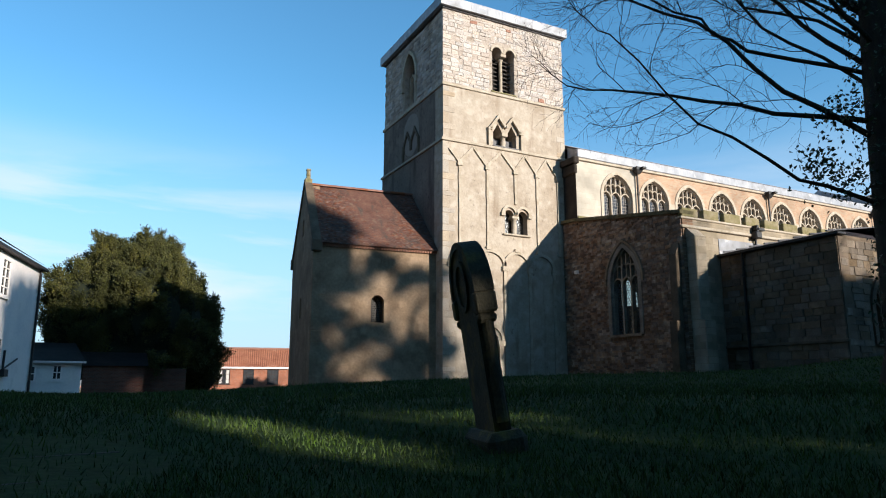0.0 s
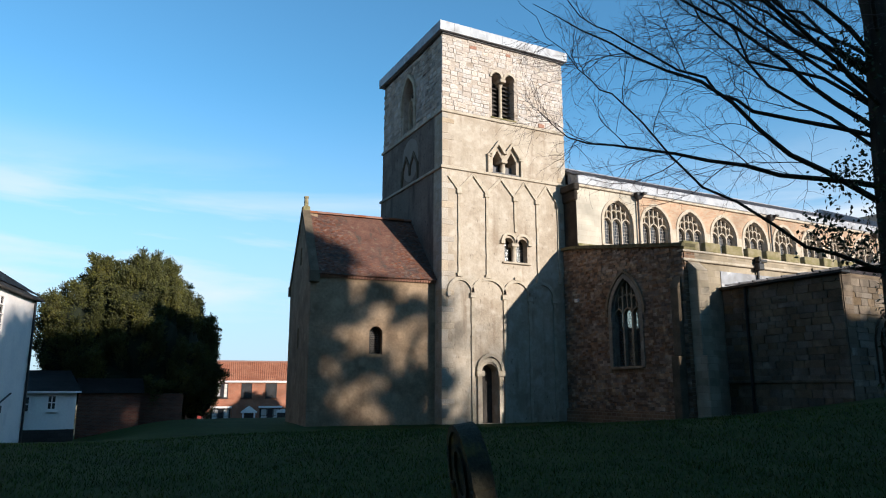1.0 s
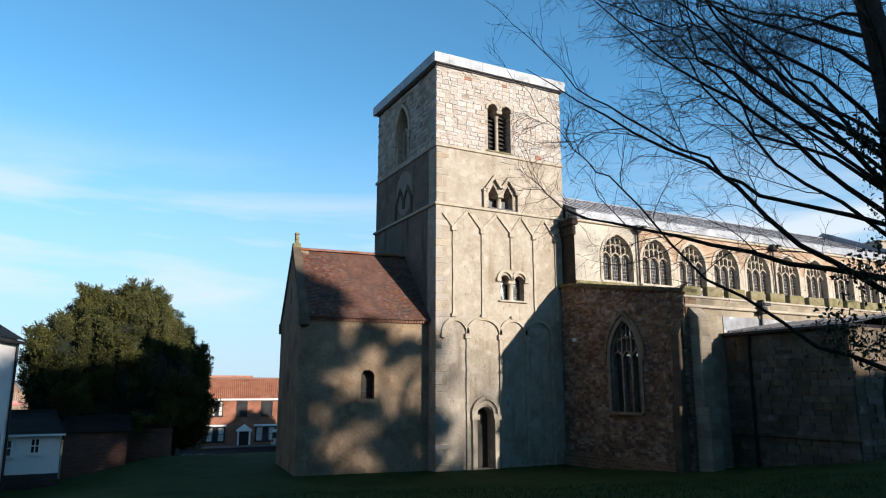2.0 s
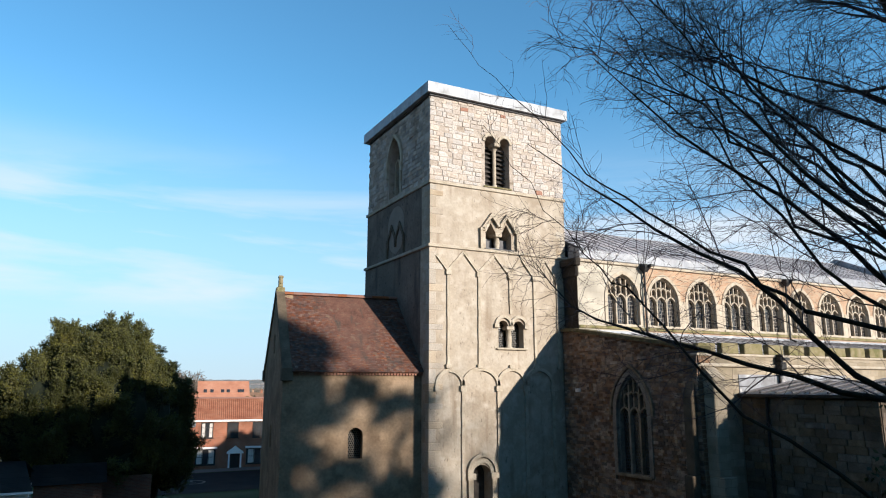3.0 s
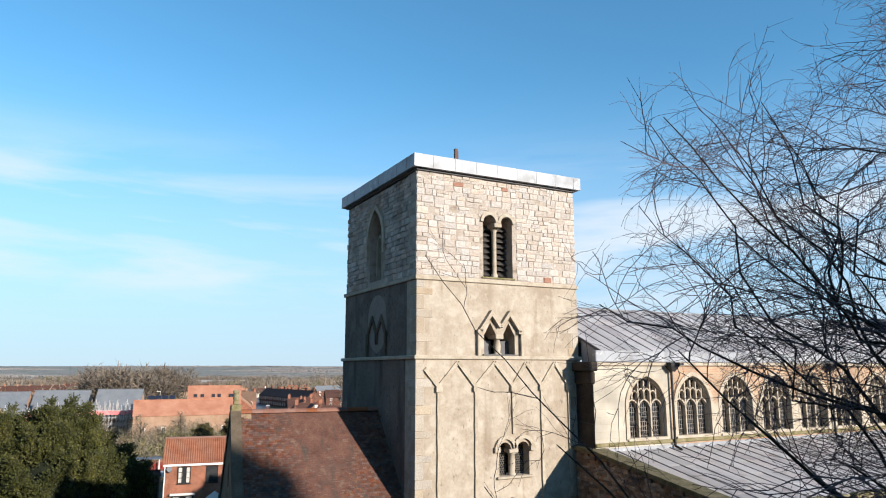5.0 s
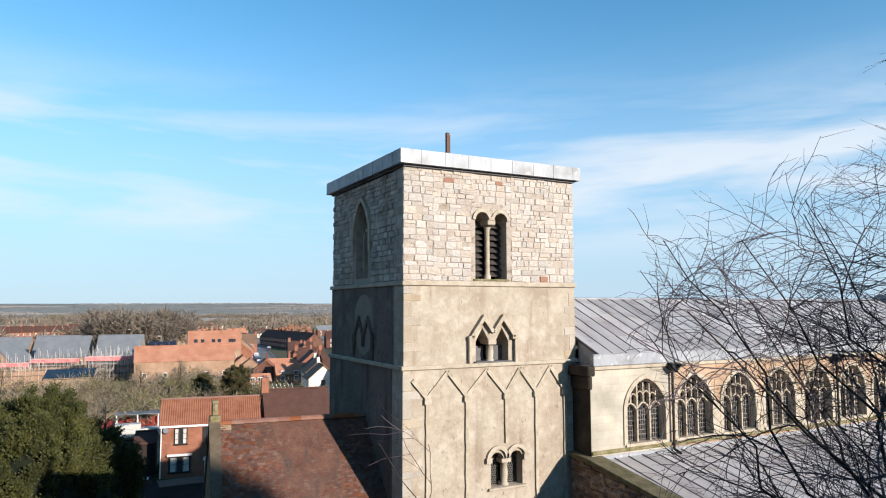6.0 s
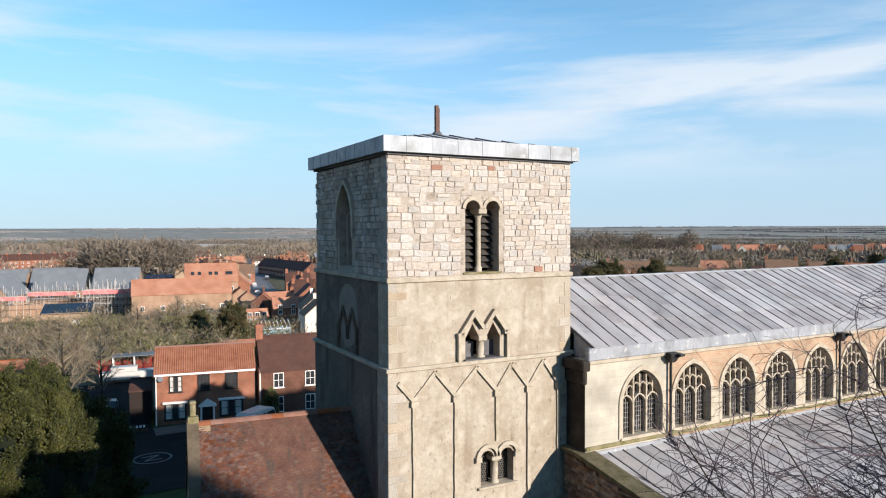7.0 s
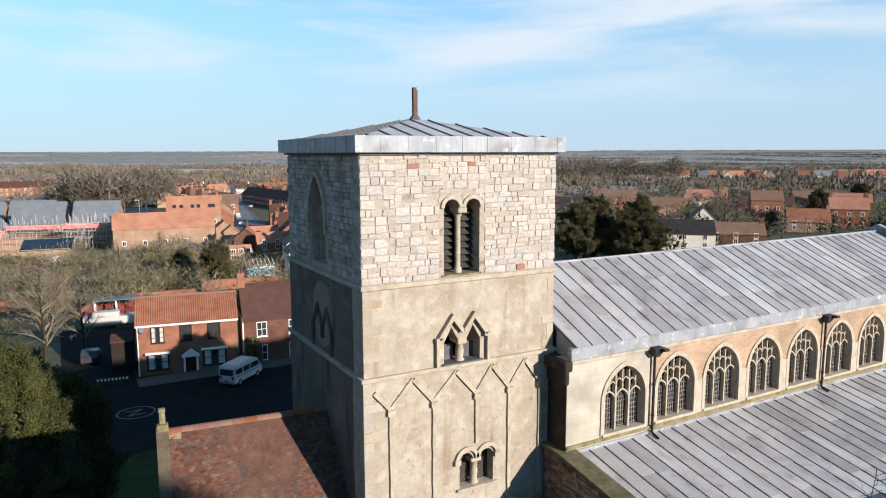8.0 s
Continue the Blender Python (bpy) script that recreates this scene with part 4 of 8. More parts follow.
def tracery_window(name, pl, cx, w, z0, zs, h, lights, parent, depth=0.3, bar=0.09, hood=0.2, glass=None, stone=None, label="pale stone pointed window with tracery"):
    """A pointed church window: moulded surround, mullions, cusped heads, upper tracery, leaded lights and sill."""
    stone = stone or M_LIME
    bm = bmesh.new()
    ribbon(bm, pl, [(cx - w / 2, z0)] + arc_line(cx, w, zs, h, 9) + [(cx + w / 2, z0)], hood, -0.05, depth)
    ribbon(bm, pl, [(cx - w / 2 + hood * 0.6, z0)] + arc_line(cx, w - hood * 1.2, zs, h - hood * 0.6, 9) + [(cx + w / 2 - hood * 0.6, z0)], hood * 0.5, 0.1, depth + 0.08)
    top = part(name, bm, stone, parent, label)
    iw = w - hood * 1.2
    lw = iw / lights
    shift = -parent.location
    def sub(nm, b, m, label=""):
        bmesh.ops.translate(b, vec=shift, verts=b.verts)
        return part(nm, b, m, top, label)
    for i in range(1, lights):
        bm = bmesh.new()
        x = cx - iw / 2 + i * lw
        ribbon(bm, pl, [(x, z0), (x, zs + h * 0.5)], bar, depth * 0.45, depth + 0.06)
        sub("mullion", bm, stone)
    bm = bmesh.new()
    for i in range(lights):
        c = cx - iw / 2 + (i + 0.5) * lw
        ribbon(bm, pl, arc_line(c, lw, zs - 0.12, lw * 0.62, 5), bar * 0.85, depth * 0.5, depth + 0.05)
    for i in range(lights * 2 - 1):
        c = cx - iw / 2 + (i + 1) * lw / 2
        zt = zs + (h - hood) * math.sqrt(max(0, 1 - ((c - cx) / (iw / 2)) ** 2)) * 0.92
        zb = zs + lw * (0.5 if i % 2 == 0 else 0.1)
        if zt > zb + 0.1:
            ribbon(bm, pl, [(c, zb), (c, zt)], bar * 0.7, depth * 0.5, depth + 0.05)
    for i in range(2 * lights - 2):
        c = cx - iw / 2 + (i + 1.5) * lw / 2
        zz = zs + h * 0.42 - abs(c - cx) * 0.25
        ribbon(bm, pl, arc_line(c, lw / 2, zz, lw * 0.34, 4), bar * 0.6, depth * 0.5, depth + 0.05)
    sub("tracery", bm, stone)
    for i in range(lights):
        bm = bmesh.new()
        c = cx - iw / 2 + (i + 0.5) * lw
        slab(bm, pl, rect(c - lw / 2, c + lw / 2, z0, zs + 0.2), [], depth + 0.02, depth + 0.035)
        sub("leaded_light", bm, glass or M_GLASS_L)
    bm = bmesh.new()
    slab(bm, pl, [(cx - iw / 2, zs + 0.205)] + arc_line(cx, iw, zs + 0.21, h - hood * 0.6 - 0.2, 8) + [(cx + iw / 2, zs + 0.205)], [], depth + 0.02, depth + 0.035)
    sub("tracery_light", bm, glass or M_GLASS_L)
    bm = bmesh.new()
    ribbon(bm, pl, [(cx - w / 2, z0 + 0.0), (cx + w / 2, z0 + 0.0)], 0.12, -0.08, depth + 0.05)
    sub("window_sill", bm, stone)
    return top


first = tracery_window("clerestory_window", PN, WC[0], 2.34, 9.85, 11.2, 1.42, 3, nave, 0.3, 0.07, 0.18)
for c in WC[1:]:
    clone(first, (c - WC[0], 0, 0))
for a, b in zip(WC[1:], WC[2:]):
    bm = bmesh.new()
    ribbon(bm, PN, [((a + b) / 2, 9.78), ((a + b) / 2, 11.3)], 0.4, -0.035, 0.1)
    part("pier", bm, M_LIME, nave)
# near-black sheet standing for the unlit inside behind the glass
bm = bmesh.new()
box(bm, NX0 + 0.8, NX1, 0.9, 1.0, 9.0, 13.1)
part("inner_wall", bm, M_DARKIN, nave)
# rain-water pipes with hopper heads
for x in (12.38, 23.77, 35.2):
    bm = bmesh.new()
    cyl(bm, (x, NY - 0.14, 9.5), (x, NY - 0.14, 12.75), 0.055, n=8)
    for z in (10.2, 11.5):
        cyl(bm, (x, NY - 0.14, z), (x, NY - 0.14, z + 0.08), 0.075, n=8)
    cyl(bm, (x, NY - 0.14, 9.5), (x + 0.02, NY - 0.5, 9.36), 0.055, n=8)
    pipe = part("downpipe", bm, M_IRON, nave, "black cast-iron downpipe")
    bm = bmesh.new()
    vs = []
    for z, r in ((12.72, 0.1), (12.95, 0.24), (13.12, 0.26)):
        vs.append([bm.verts.new((x + sx * r, NY - 0.2 + sy * r * 0.8, z)) for sx, sy in ((-1, -1), (1, -1), (1, 1), (-1, 1))])
    for p, q in zip(vs, vs[1:]):
        for i in range(4):
            bm.faces.new((p[i], p[(i + 1) % 4], q[(i + 1) % 4], q[i]))
    bm.faces.new(vs[0][::-1])
    bm.faces.new(vs[-1])
    box(bm, x + 0.05, x + 0.3, NY - 0.62, NY - 0.1, 13.0, 13.1)
    bmesh.ops.translate(bm, vec=-nave.location, verts=bm.verts)
    part("hopper_head", bm, M_IRON, pipe)


def lead_roof(parent, x0, x1, foot, head, step, seams, seed):
    """Lead sheets between rolls, each sheet and roll a piece."""
    rng = random.Random(seed)
    f, h = Vector((0, *foot)), Vector((0, *head))
    al = h - f
    up = Vector((1, 0, 0)).cross(al).normalized()
    if up.z < 0:
        up = -up
    bmr = bmesh.new()
    cyl(bmr, (0, f.y, f.z), (0, h.y, h.z), 0.042, n=6)
    roll = bpy.data.meshes.new("lead_roll")
    bmesh.ops.translate(bmr, vec=-parent.location, verts=bmr.verts)
    bmr.to_mesh(roll)
    bmr.free()
    roll.materials.append(M_LEADROLL)
    n = int((x1 - x0) / step)
    for i in range(n + 1):
        x = x0 + i * step
        ob = new("lead_roll", roll)
        ob.parent = parent
        ob.location = (x, 0, 0)
        if i == n:
            break
        cuts = [0] + sorted(rng.choice(seams) + rng.uniform(-0.02, 0.02) for _ in range(1)) + [1]
        if len(seams) > 2 and rng.random() < 0.5:
            cuts = [0, seams[0] + rng.uniform(-0.03, 0.03), seams[-1] + rng.uniform(-0.03, 0.03), 1]
        for k, (a, b) in enumerate(zip(cuts, cuts[1:])):
            lift0, lift1 = (0.025 if k else 0.0), 0.0
            bm = bmesh.new()
            vs = [bm.verts.new(v) for v in (Vector((x, 0, 0)) + f + al * a + up * 0.018, Vector((x + step, 0, 0)) + f + al * a + up * 0.018,
                                            Vector((x + step, 0, 0)) + f + al * b + up * 0.002, Vector((x, 0, 0)) + f + al * b + up * 0.002,
                                            Vector((x, 0, 0)) + f + al * a - up * 0.01, Vector((x + step, 0, 0)) + f + al * a - up * 0.01)]
            bm.faces.new((vs[0], vs[1], vs[2], vs[3]))
            bm.faces.new((vs[0], vs[4], vs[5], vs[1]))
            part("lead_sheet", bm, M_LEAD, parent)
    bm = bmesh.new()
    vs = [bm.verts.new(v) for v in (Vector((x0, 0, -0.06)) + f, Vector((x1, 0, -0.06)) + f, Vector((x1, 0, -0.06)) + h, Vector((x0, 0, -0.06)) + h,
                                    Vector((x0, 0, -0.2)) + f, Vector((x1, 0, -0.2)) + f, Vector((x1, 0, -0.2)) + h, Vector((x0, 0, -0.2)) + h)]
    for q in ((0, 1, 2, 3), (7, 6, 5, 4), (0, 4, 5, 1), (1, 5, 6, 2), (2, 6, 7, 3), (3, 7, 4, 0)):
        bm.faces.new([vs[i] for i in q])
    part("roof_deck", bm, M_LEADROLL, parent)


lead_roof(nave, NX0 + 0.35, NX1, (NY - 0.1, 13.62), (NR, 15.9), 0.745, [0.28, 0.5, 0.66], 11)
lead_roof(nave, NX0 + 0.35, NX1, (9.4, 13.62), (NR, 15.9), 1.49, [0.5], 12)
bm = bmesh.new()
cyl(bm, (NX0 + 0.3, NR, 15.92), (NX1, NR, 15.92), 0.07, n=8)
part("ridge_roll", bm, M_LEADF, nave)
bm = bmesh.new()
slab(bm, Plane((NX1, 0, 0), (0, 1, 0), (1, 0, 0)), [(NY - 0.1, 13.2), (9.4, 13.2), (9.4, 13.7), (NR, 16.35), (NY - 0.1, 14.0)], [], 0, 0.35)
part("east_gable", bm, M_LEADF, nave)

# ---------------- south aisle ----------------
SX0, SY0, SY1 = 7.75, -8.4, -0.85
aisle = thing("church_aisle", (20, -4.6, 0.4), "low stone south aisle with a battlemented parapet and lead roof", "church aisle")
PAI = Plane((SX0, 0, 0), (0, 1, 0), (1, 0, 0))
PAS = Plane((0, SY0, 0), (1, 0, 0), (0, 1, 0))
wopen = opening(-4.55, 2.0, 3.0, 5.6, 1.75, 9)
bm = bmesh.new()
slab(bm, PAI, [(SY0, G), (0.2, G), (0.2, 9.5), (SY1, 9.42), (SY0, 8.2)], [wopen], 0.06, 0.7)
part("west_wall", bm, M_RUBBLE, aisle, "brown rubble wall")
# separate rough stones over the shaded west wall
def wgap(a, b):
    m = (a + b) / 2
    out = []
    if 2.8 < m < 7.55:
        half = 1.17 if m < 5.6 else 1.17 * math.sqrt(max(0, 1 - ((m - 5.6) / 2.0) ** 2))
        if half > 0.1:
            out.append((-4.55 - half, -4.55 + half))
    return out
rows = [r for r in courses(SY0 + 0.05, 0.15, 0.3, 9.4, wgap, random.Random(21), (0.14, 0.36), (0.075, 0.16)) if r[1] + r[3] / 2 < 8.15 + (r[0] - SY0) * 0.155]
M_RUB_J = surface("brown_rubble_stones", [(0.13, 0.085, 0.06), (0.19, 0.135, 0.098), (0.28, 0.225, 0.175)], 1.1, 20, 0.25, 0.95, 0.5, island=0.45, stain=((0.3, 0.25, 0.19), 2.2, 0.55, 0.72))
joined_stones("rubble_facing", PAI, rows, 0.12, 0.0, M_RUB_J, aisle, 62)
bm = bmesh.new()
ribbon(bm, PAI, [(0.25, 9.56), (SY1, 9.5), (SY0 - 0.05, 8.28)], 0.16, -0.1, 0.75)
part("wall_coping", bm, surface("dark_moss", [(0.06, 0.06, 0.028), (0.11, 0.1, 0.055), (0.16, 0.14, 0.09)], 3, 30, 0.25, 0.95, 0.5), aisle, "lichen-green sloping coping")
bm = bmesh.new()
box(bm, SX0 - 0.1, SX0 + 0.1, SY0, 0.2, G, 1.0, 0.04)
part("plinth", bm, M_RUBBLE, aisle)
tracery_window("aisle_window", PAI, -4.55, 2.15, 3.0, 5.6, 1.82, 3, aisle, 0.3, 0.1, 0.22, M_CLEAR, M_SURROUND, "brown stone pointed window with tracery")
bm = bmesh.new()
ribbon(bm, PAI, [(-5.85, 5.5)] + arc_line(-4.55, 2.6, 5.6, 2.05, 9) + [(-3.25, 5.5)], 0.12, -0.09, 0.05)
part("hood_mould", bm, M_SURROUND, aisle)
bm = bmesh.new()
slab(bm, PAS, rect(SX0 + 0.7, 40, G, 8.0), [], 0, 0.7)
part("south_wall", bm, M_ASHLAR_S, aisle, "stained ashlar wall")
bm = bmesh.new()
box(bm, SX0 - 0.1, 40, SY0 - 0.12, SY0 - 0.002, 7.55, 7.68, 0.03)
box(bm, SX0 - 0.06, 40, SY0 - 0.06, SY0 + 0.3, 7.98, 8.08, 0.02)
part("string_course", bm, M_LIME, aisle)
x = SX0 + 0.05
while x < 38:
    w = rnd.uniform(0.95, 1.15)
    bm = bmesh.new()
    box(bm, x, x + w, SY0 - 0.03, SY0 + 0.25, 8.075, 8.5 + rnd.uniform(-0.03, 0.03), 0.025)
    part("merlon", bm, M_MOSS, aisle)
    x += w + 0.36
lead_roof(aisle, SX0 + 0.65, 38.0, (SY0 + 0.25, 7.9), (SY1 - 0.02, 9.42), 0.745, [0.33, 0.5, 0.7], 13)
bm = bmesh.new()
box(bm, SX0 + 0.5, 38, SY1 - 0.05, SY1 - 0.003, 9.36, 9.55)
part("wall_flashing", bm, M_LEADF, aisle)
# buttresses
for x0, x1, y0, y1, zt in ((7.95, 8.62, -9.15, SY0, 7.1), (7.3, SX0, -8.2, -7.75, 6.4)):
    bm = bmesh.new()
    box(bm, x0, x1, y0, y1, G, 3.4, 0.03)
    dx0, dy0 = (0.0, 0.22) if y1 == SY0 else (0.18, 0.0)
    box(bm, x0 + dx0, x1, y0 + dy0, y1, 3.4, zt, 0.03)
    vs = [bm.verts.new(v) for v in ((x0 + dx0, y0 + dy0, zt), (x1, y0 + dy0, zt), (x1, y1, zt), (x0 + dx0, y1, zt))]
    if y1 == SY0:
        top2 = [bm.verts.new((x0, y1, zt + 0.5)), bm.verts.new((x1, y1, zt + 0.5))]
        for f in ((vs[0], vs[1], top2[1], top2[0]), (vs[0], top2[0], vs[3]), (vs[1], vs[2], top2[1])):
            bm.faces.new(f)
    else:
        top2 = [bm.verts.new((x1, y0, zt + 0.5)), bm.verts.new((x1, y1, zt + 0.5))]
        for f in ((vs[0], top2[0], top2[1], vs[3]), (vs[0], vs[1], top2[0]), (vs[3], top2[1], vs[2])):
            bm.faces.new(f)
    # the unlit west buttress has its shade put into a darker stone
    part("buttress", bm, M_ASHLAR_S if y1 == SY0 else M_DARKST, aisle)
bm = bmesh.new()
box(bm, SX0 - 0.14, SX0 + 0.0, -1.12, -0.84, 6.5, 6.68, 0.02)
M_WHITE = surface("white_paint", [(0.74, 0.74, 0.72), (0.82, 0.82, 0.8)], 1.5, 14, 0.06, 0.6, 0.08)
part("alarm_box", bm, M_WHITE, aisle, "small white box")
x = 12.42
bm = bmesh.new()
cyl(bm, (x, SY0 - 0.12, 6.9), (x, SY0 - 0.12, 7.5), 0.06, n=8)
pipe = part("downpipe", bm, M_IRON, aisle)
bm = bmesh.new()
box(bm, x - 0.2, x + 0.2, SY0 - 0.36, SY0 - 0.0, 7.45, 7.78, 0.04)
box(bm, x - 0.1, x + 0.5, SY0 - 0.3, SY0 - 0.05, 7.85, 7.98, 0.02)
box(bm, x - 0.06, x + 0.06, SY0 - 0.3, SY0 - 0.0, 7.7, 8.1)
bmesh.ops.translate(bm, vec=-aisle.location, verts=bm.verts)
part("hopper_head", bm, M_IRON, pipe)

# ---------------- porch ----------------
QX, QY = 10.0, -14.0
porch = thing("church_porch", (13, -11.2, 0.6), "shaded grey-brown stone porch with a shallow lead roof", "church porch")
PQ = Plane((QX, 0, 0), (0, 1, 0), (1, 0, 0))
PQS = Plane((0, QY, 0), (1, 0, 0), (0, 1, 0))
bm = bmesh.new()
slab(bm, PQ, rect(QY, SY0 - 0.002, G, 6.4), [], 0.05, 0.6)
part("west_wall", bm, M_PORCH, porch)
M_POR_J = surface("porch_stones", [(0.085, 0.066, 0.046), (0.13, 0.106, 0.077), (0.18, 0.152, 0.115)], 0.9, 18, 0.2, 0.95, 0.5, island=0.25, stain=((0.21, 0.17, 0.125), 1.6, 0.56, 0.74))
joined_stones("rubble_facing", PQ, courses(QY + 0.02, SY0 - 0.03, 0.4, 6.3, lambda a, b: [], random.Random(23), (0.35, 0.85), (0.2, 0.34)), 0.12, 0.0, M_POR_J, porch, 63)
bm = bmesh.new()
slab(bm, PQS, rect(QX + 0.6, 16.5, G, 6.4), [opening(12.9, 2.0, 2.2, 3.6, 1.3)], 0.05, 0.6)
part("south_wall", bm, M_PORCH, porch)
joined_stones("rubble_facing", PQS, courses(QX + 0.1, 16.4, 0.4, 6.3, arch_gap(12.9, 2.5, 0.3, 3.6, 1.7), random.Random(24), (0.35, 0.85), (0.2, 0.34)), 0.12, 0.0, M_POR_J, porch, 64)
bm = bmesh.new()
box(bm, 16.5, 17.0, QY, SY0 - 0.002, G, 6.4)
part("east_wall", bm, M_PORCH, porch)
tracery_window("porch_window", PQS, 12.9, 2.15, 2.2, 3.6, 1.4, 3, porch, 0.3, 0.1, 0.22, M_DARKIN, M_DARKST, "dark stone pointed window with tracery")
bm = bmesh.new()
box(bm, QX - 0.06, QX + 0.05, QY - 0.06, SY0 - 0.01, 2.22, 2.36, 0.03)
part("string_course", bm, M_DARKST, porch)
bm = bmesh.new()
box(bm, QX - 0.16, QX + 0.4, QY - 0.15, SY0 - 0.01, 6.36, 6.48, 0.02)
part("eaves_board", bm, M_IRON, porch, "dark eaves gutter")
bm = bmesh.new()
vs = [bm.verts.new(v) for v in ((QX - 0.18, QY - 0.18, 6.48), (QX - 0.18, SY0 - 0.01, 6.48), (13.4, SY0 - 0.01, 7.0), (13.4, QY - 0.18, 7.0), (17.1, QY - 0.18, 6.48), (17.1, SY0 - 0.01, 6.48))]
bm.faces.new((vs[0], vs[3], vs[2], vs[1]))
bm.faces.new((vs[3], vs[4], vs[5], vs[2]))
bm.faces.new((vs[0], vs[4], vs[3]))
bmesh.ops.solidify(bm, geom=bm.faces[:], thickness=0.05)
part("lead_roof", bm, M_LEAD, porch, "shallow lead roof")
for k in range(8):
    y = QY + 0.3 + k * 0.7
    bm = bmesh.new()
    cyl(bm, (QX - 0.16, y, 6.55), (13.4, y, 7.07), 0.04, n=6)
    part("lead_roll", bm, M_LEADROLL, porch)
bm = bmesh.new()
box(bm, QX, 17, SY0 - 0.03, SY0 - 0.004, 6.5, 7.25)
part("wall_flashing", bm, M_LEADF, porch)
bm = bmesh.new()
cyl(bm, (QX - 0.09, -9.7, 0.5), (QX - 0.09, -9.7, 6.4), 0.06, n=8)
for z in (1.5, 3.4, 5.3):
    cyl(bm, (QX - 0.09, -9.7, z), (QX - 0.09, -9.7, z + 0.1), 0.085, n=8)
part("downpipe", bm, M_IRON, porch, "black downpipe")

# ---------------- trees and turf ----------------
M_BARK = surface("bark", [(0.0192, 0.0141, 0.0102), (0.0352, 0.0269, 0.0192), (0.0448, 0.0416, 0.0192)], 2.0, 30, 0.3, 0.9, 0.5, stretch=(4, 4, 1))
M_TWIG = surface("twig_bark", [(0.06, 0.044, 0.05), (0.095, 0.072, 0.08)], 3, 20, 0.2, 0.85, 0)
M_YEW = surface("yew_needles", [(0.03, 0.036, 0.009), (0.06, 0.067, 0.018), (0.115, 0.115, 0.032)], 0.6, 10, 0.25, 0.8, 0, island=0.35)
# near-black fill: the shade inside tree crowns as a colour
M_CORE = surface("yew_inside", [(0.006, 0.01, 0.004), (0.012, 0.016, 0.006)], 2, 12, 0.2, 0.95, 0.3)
M_IVY = surface("ivy_leaf", [(0.02, 0.035, 0.012), (0.035, 0.055, 0.018)], 3, 20, 0.2, 0.45, 0, island=0.3)
M_SCRUB = surface("winter_twigs", [(0.125, 0.1, 0.068), (0.185, 0.155, 0.11), (0.245, 0.215, 0.16)], 0.5, 8, 0.3, 0.95, 0, island=0.3)
M_SCRUB2 = surface("winter_scrub_green", [(0.075, 0.08, 0.03), (0.12, 0.12, 0.05), (0.17, 0.145, 0.08)], 0.5, 8, 0.3, 0.95, 0, island=0.3)


def tubes(lines):
    """Vertices and faces of tapered tubes along lines of (point, radius)."""
    vs, fs = [], []
    for pts in lines:
        r0 = pts[0][1]
        n = 8 if r0 > 0.1 else 5 if r0 > 0.02 else 3
        k = len(vs)
        side = None
        for i, (p, r) in enumerate(pts):
            a, b = pts[max(0, i - 1)][0], pts[min(len(pts) - 1, i + 1)][0]
            t = (b - a).normalized()
            side = t.orthogonal().normalized() if side is None else (side - t * side.dot(t)).normalized()
            other = t.cross(side)
            for j in range(n):
                an = 2 * math.pi * j / n
                vs.append(p + (side * math.cos(an) + other * math.sin(an)) * r)
        for i in range(len(pts) - 1):
            for j in range(n):
                j2 = (j + 1) % n
                fs.append((k + i * n + j, k + i * n + j2, k + (i + 1) * n + j2, k + (i + 1) * n + j))
    return vs, fs


def limb_line(rng, p, d, length, r0, r1, n, wander, lift):
    """One limb: it wanders a little and lifts (or droops) on its way."""
    pts, d = [(p.copy(), r0)], d.normalized()
    for i in range(1, n + 1):
        d = (d + Vector((rng.gauss(0, wander), rng.gauss(0, wander), rng.gauss(0, wander) + lift))).normalized()
        p = p + d * (length / n)
        pts.append((p.copy(), r0 + (r1 - r0) * i / n))
    return pts


def sprout(rng, line, count, length, r0, r1, n, wander, lift, spread, lo=0.2, keep=None):
    """Side shoots along a limb."""
    out = []
    for i in range(count):
        f = lo + (1 - lo) * (i + rng.random()) / count
        x = f * (len(line) - 1)
        k = min(int(x), len(line) - 2)
        p = line[k][0].lerp(line[k + 1][0], x - k)
        t = (line[k + 1][0] - line[k][0]).normalized()
        s = t.orthogonal().normalized()
        s.rotate(Matrix.Rotation(rng.uniform(0, 2 * math.pi), 3, t))
        d = t * math.cos(spread) + s * math.sin(spread)
        d.z *= 0.8
        ln = length * (1 - 0.55 * f) * rng.uniform(0.7, 1.25)
        base = min(r0, line[k][1] * 0.8)
        new_line = limb_line(rng, p, d, ln, base, r1, n, wander, lift)
        if keep is None or keep(new_line[-1][0]):
            out.append(new_line)
    return out


# the large bare beech beside the way
BX, BY, BZ = -0.6, -22.1, 1.2
beech = thing("bare_tree", (BX, BY, BZ), "large leafless tree with mossy trunk, ivy and fine drooping twigs", "tree")
rng = random.Random(17)


# leaders that rise through the upper crown on the church side: the bend and the tip of each
LEADERS = [((-2.0, -18.6, 12.9), (-3.7, -17.6, 16.3)), ((-2.2, -18.3, 12.6), (-4.4, -17.1, 16.3)), ((-2.0, -18.0, 12.2), (-4.2, -16.6, 15.2)), ((-1.7, -18.2, 13.2), (-3.0, -17.9, 16.6)),
           ((-0.9, -18.6, 13.4), (-1.5, -16.9, 17.0)), ((-2.5, -19.0, 11.2), (-4.2, -17.8, 14.2)), ((-3.3, -19.2, 12.2), (-6.4, -18.2, 13.5)), ((-3.2, -19.4, 13.0), (-6.0, -18.9, 15.5))]
REACH = [(Vector(a), Vector(b)) for a, b in LEADERS]
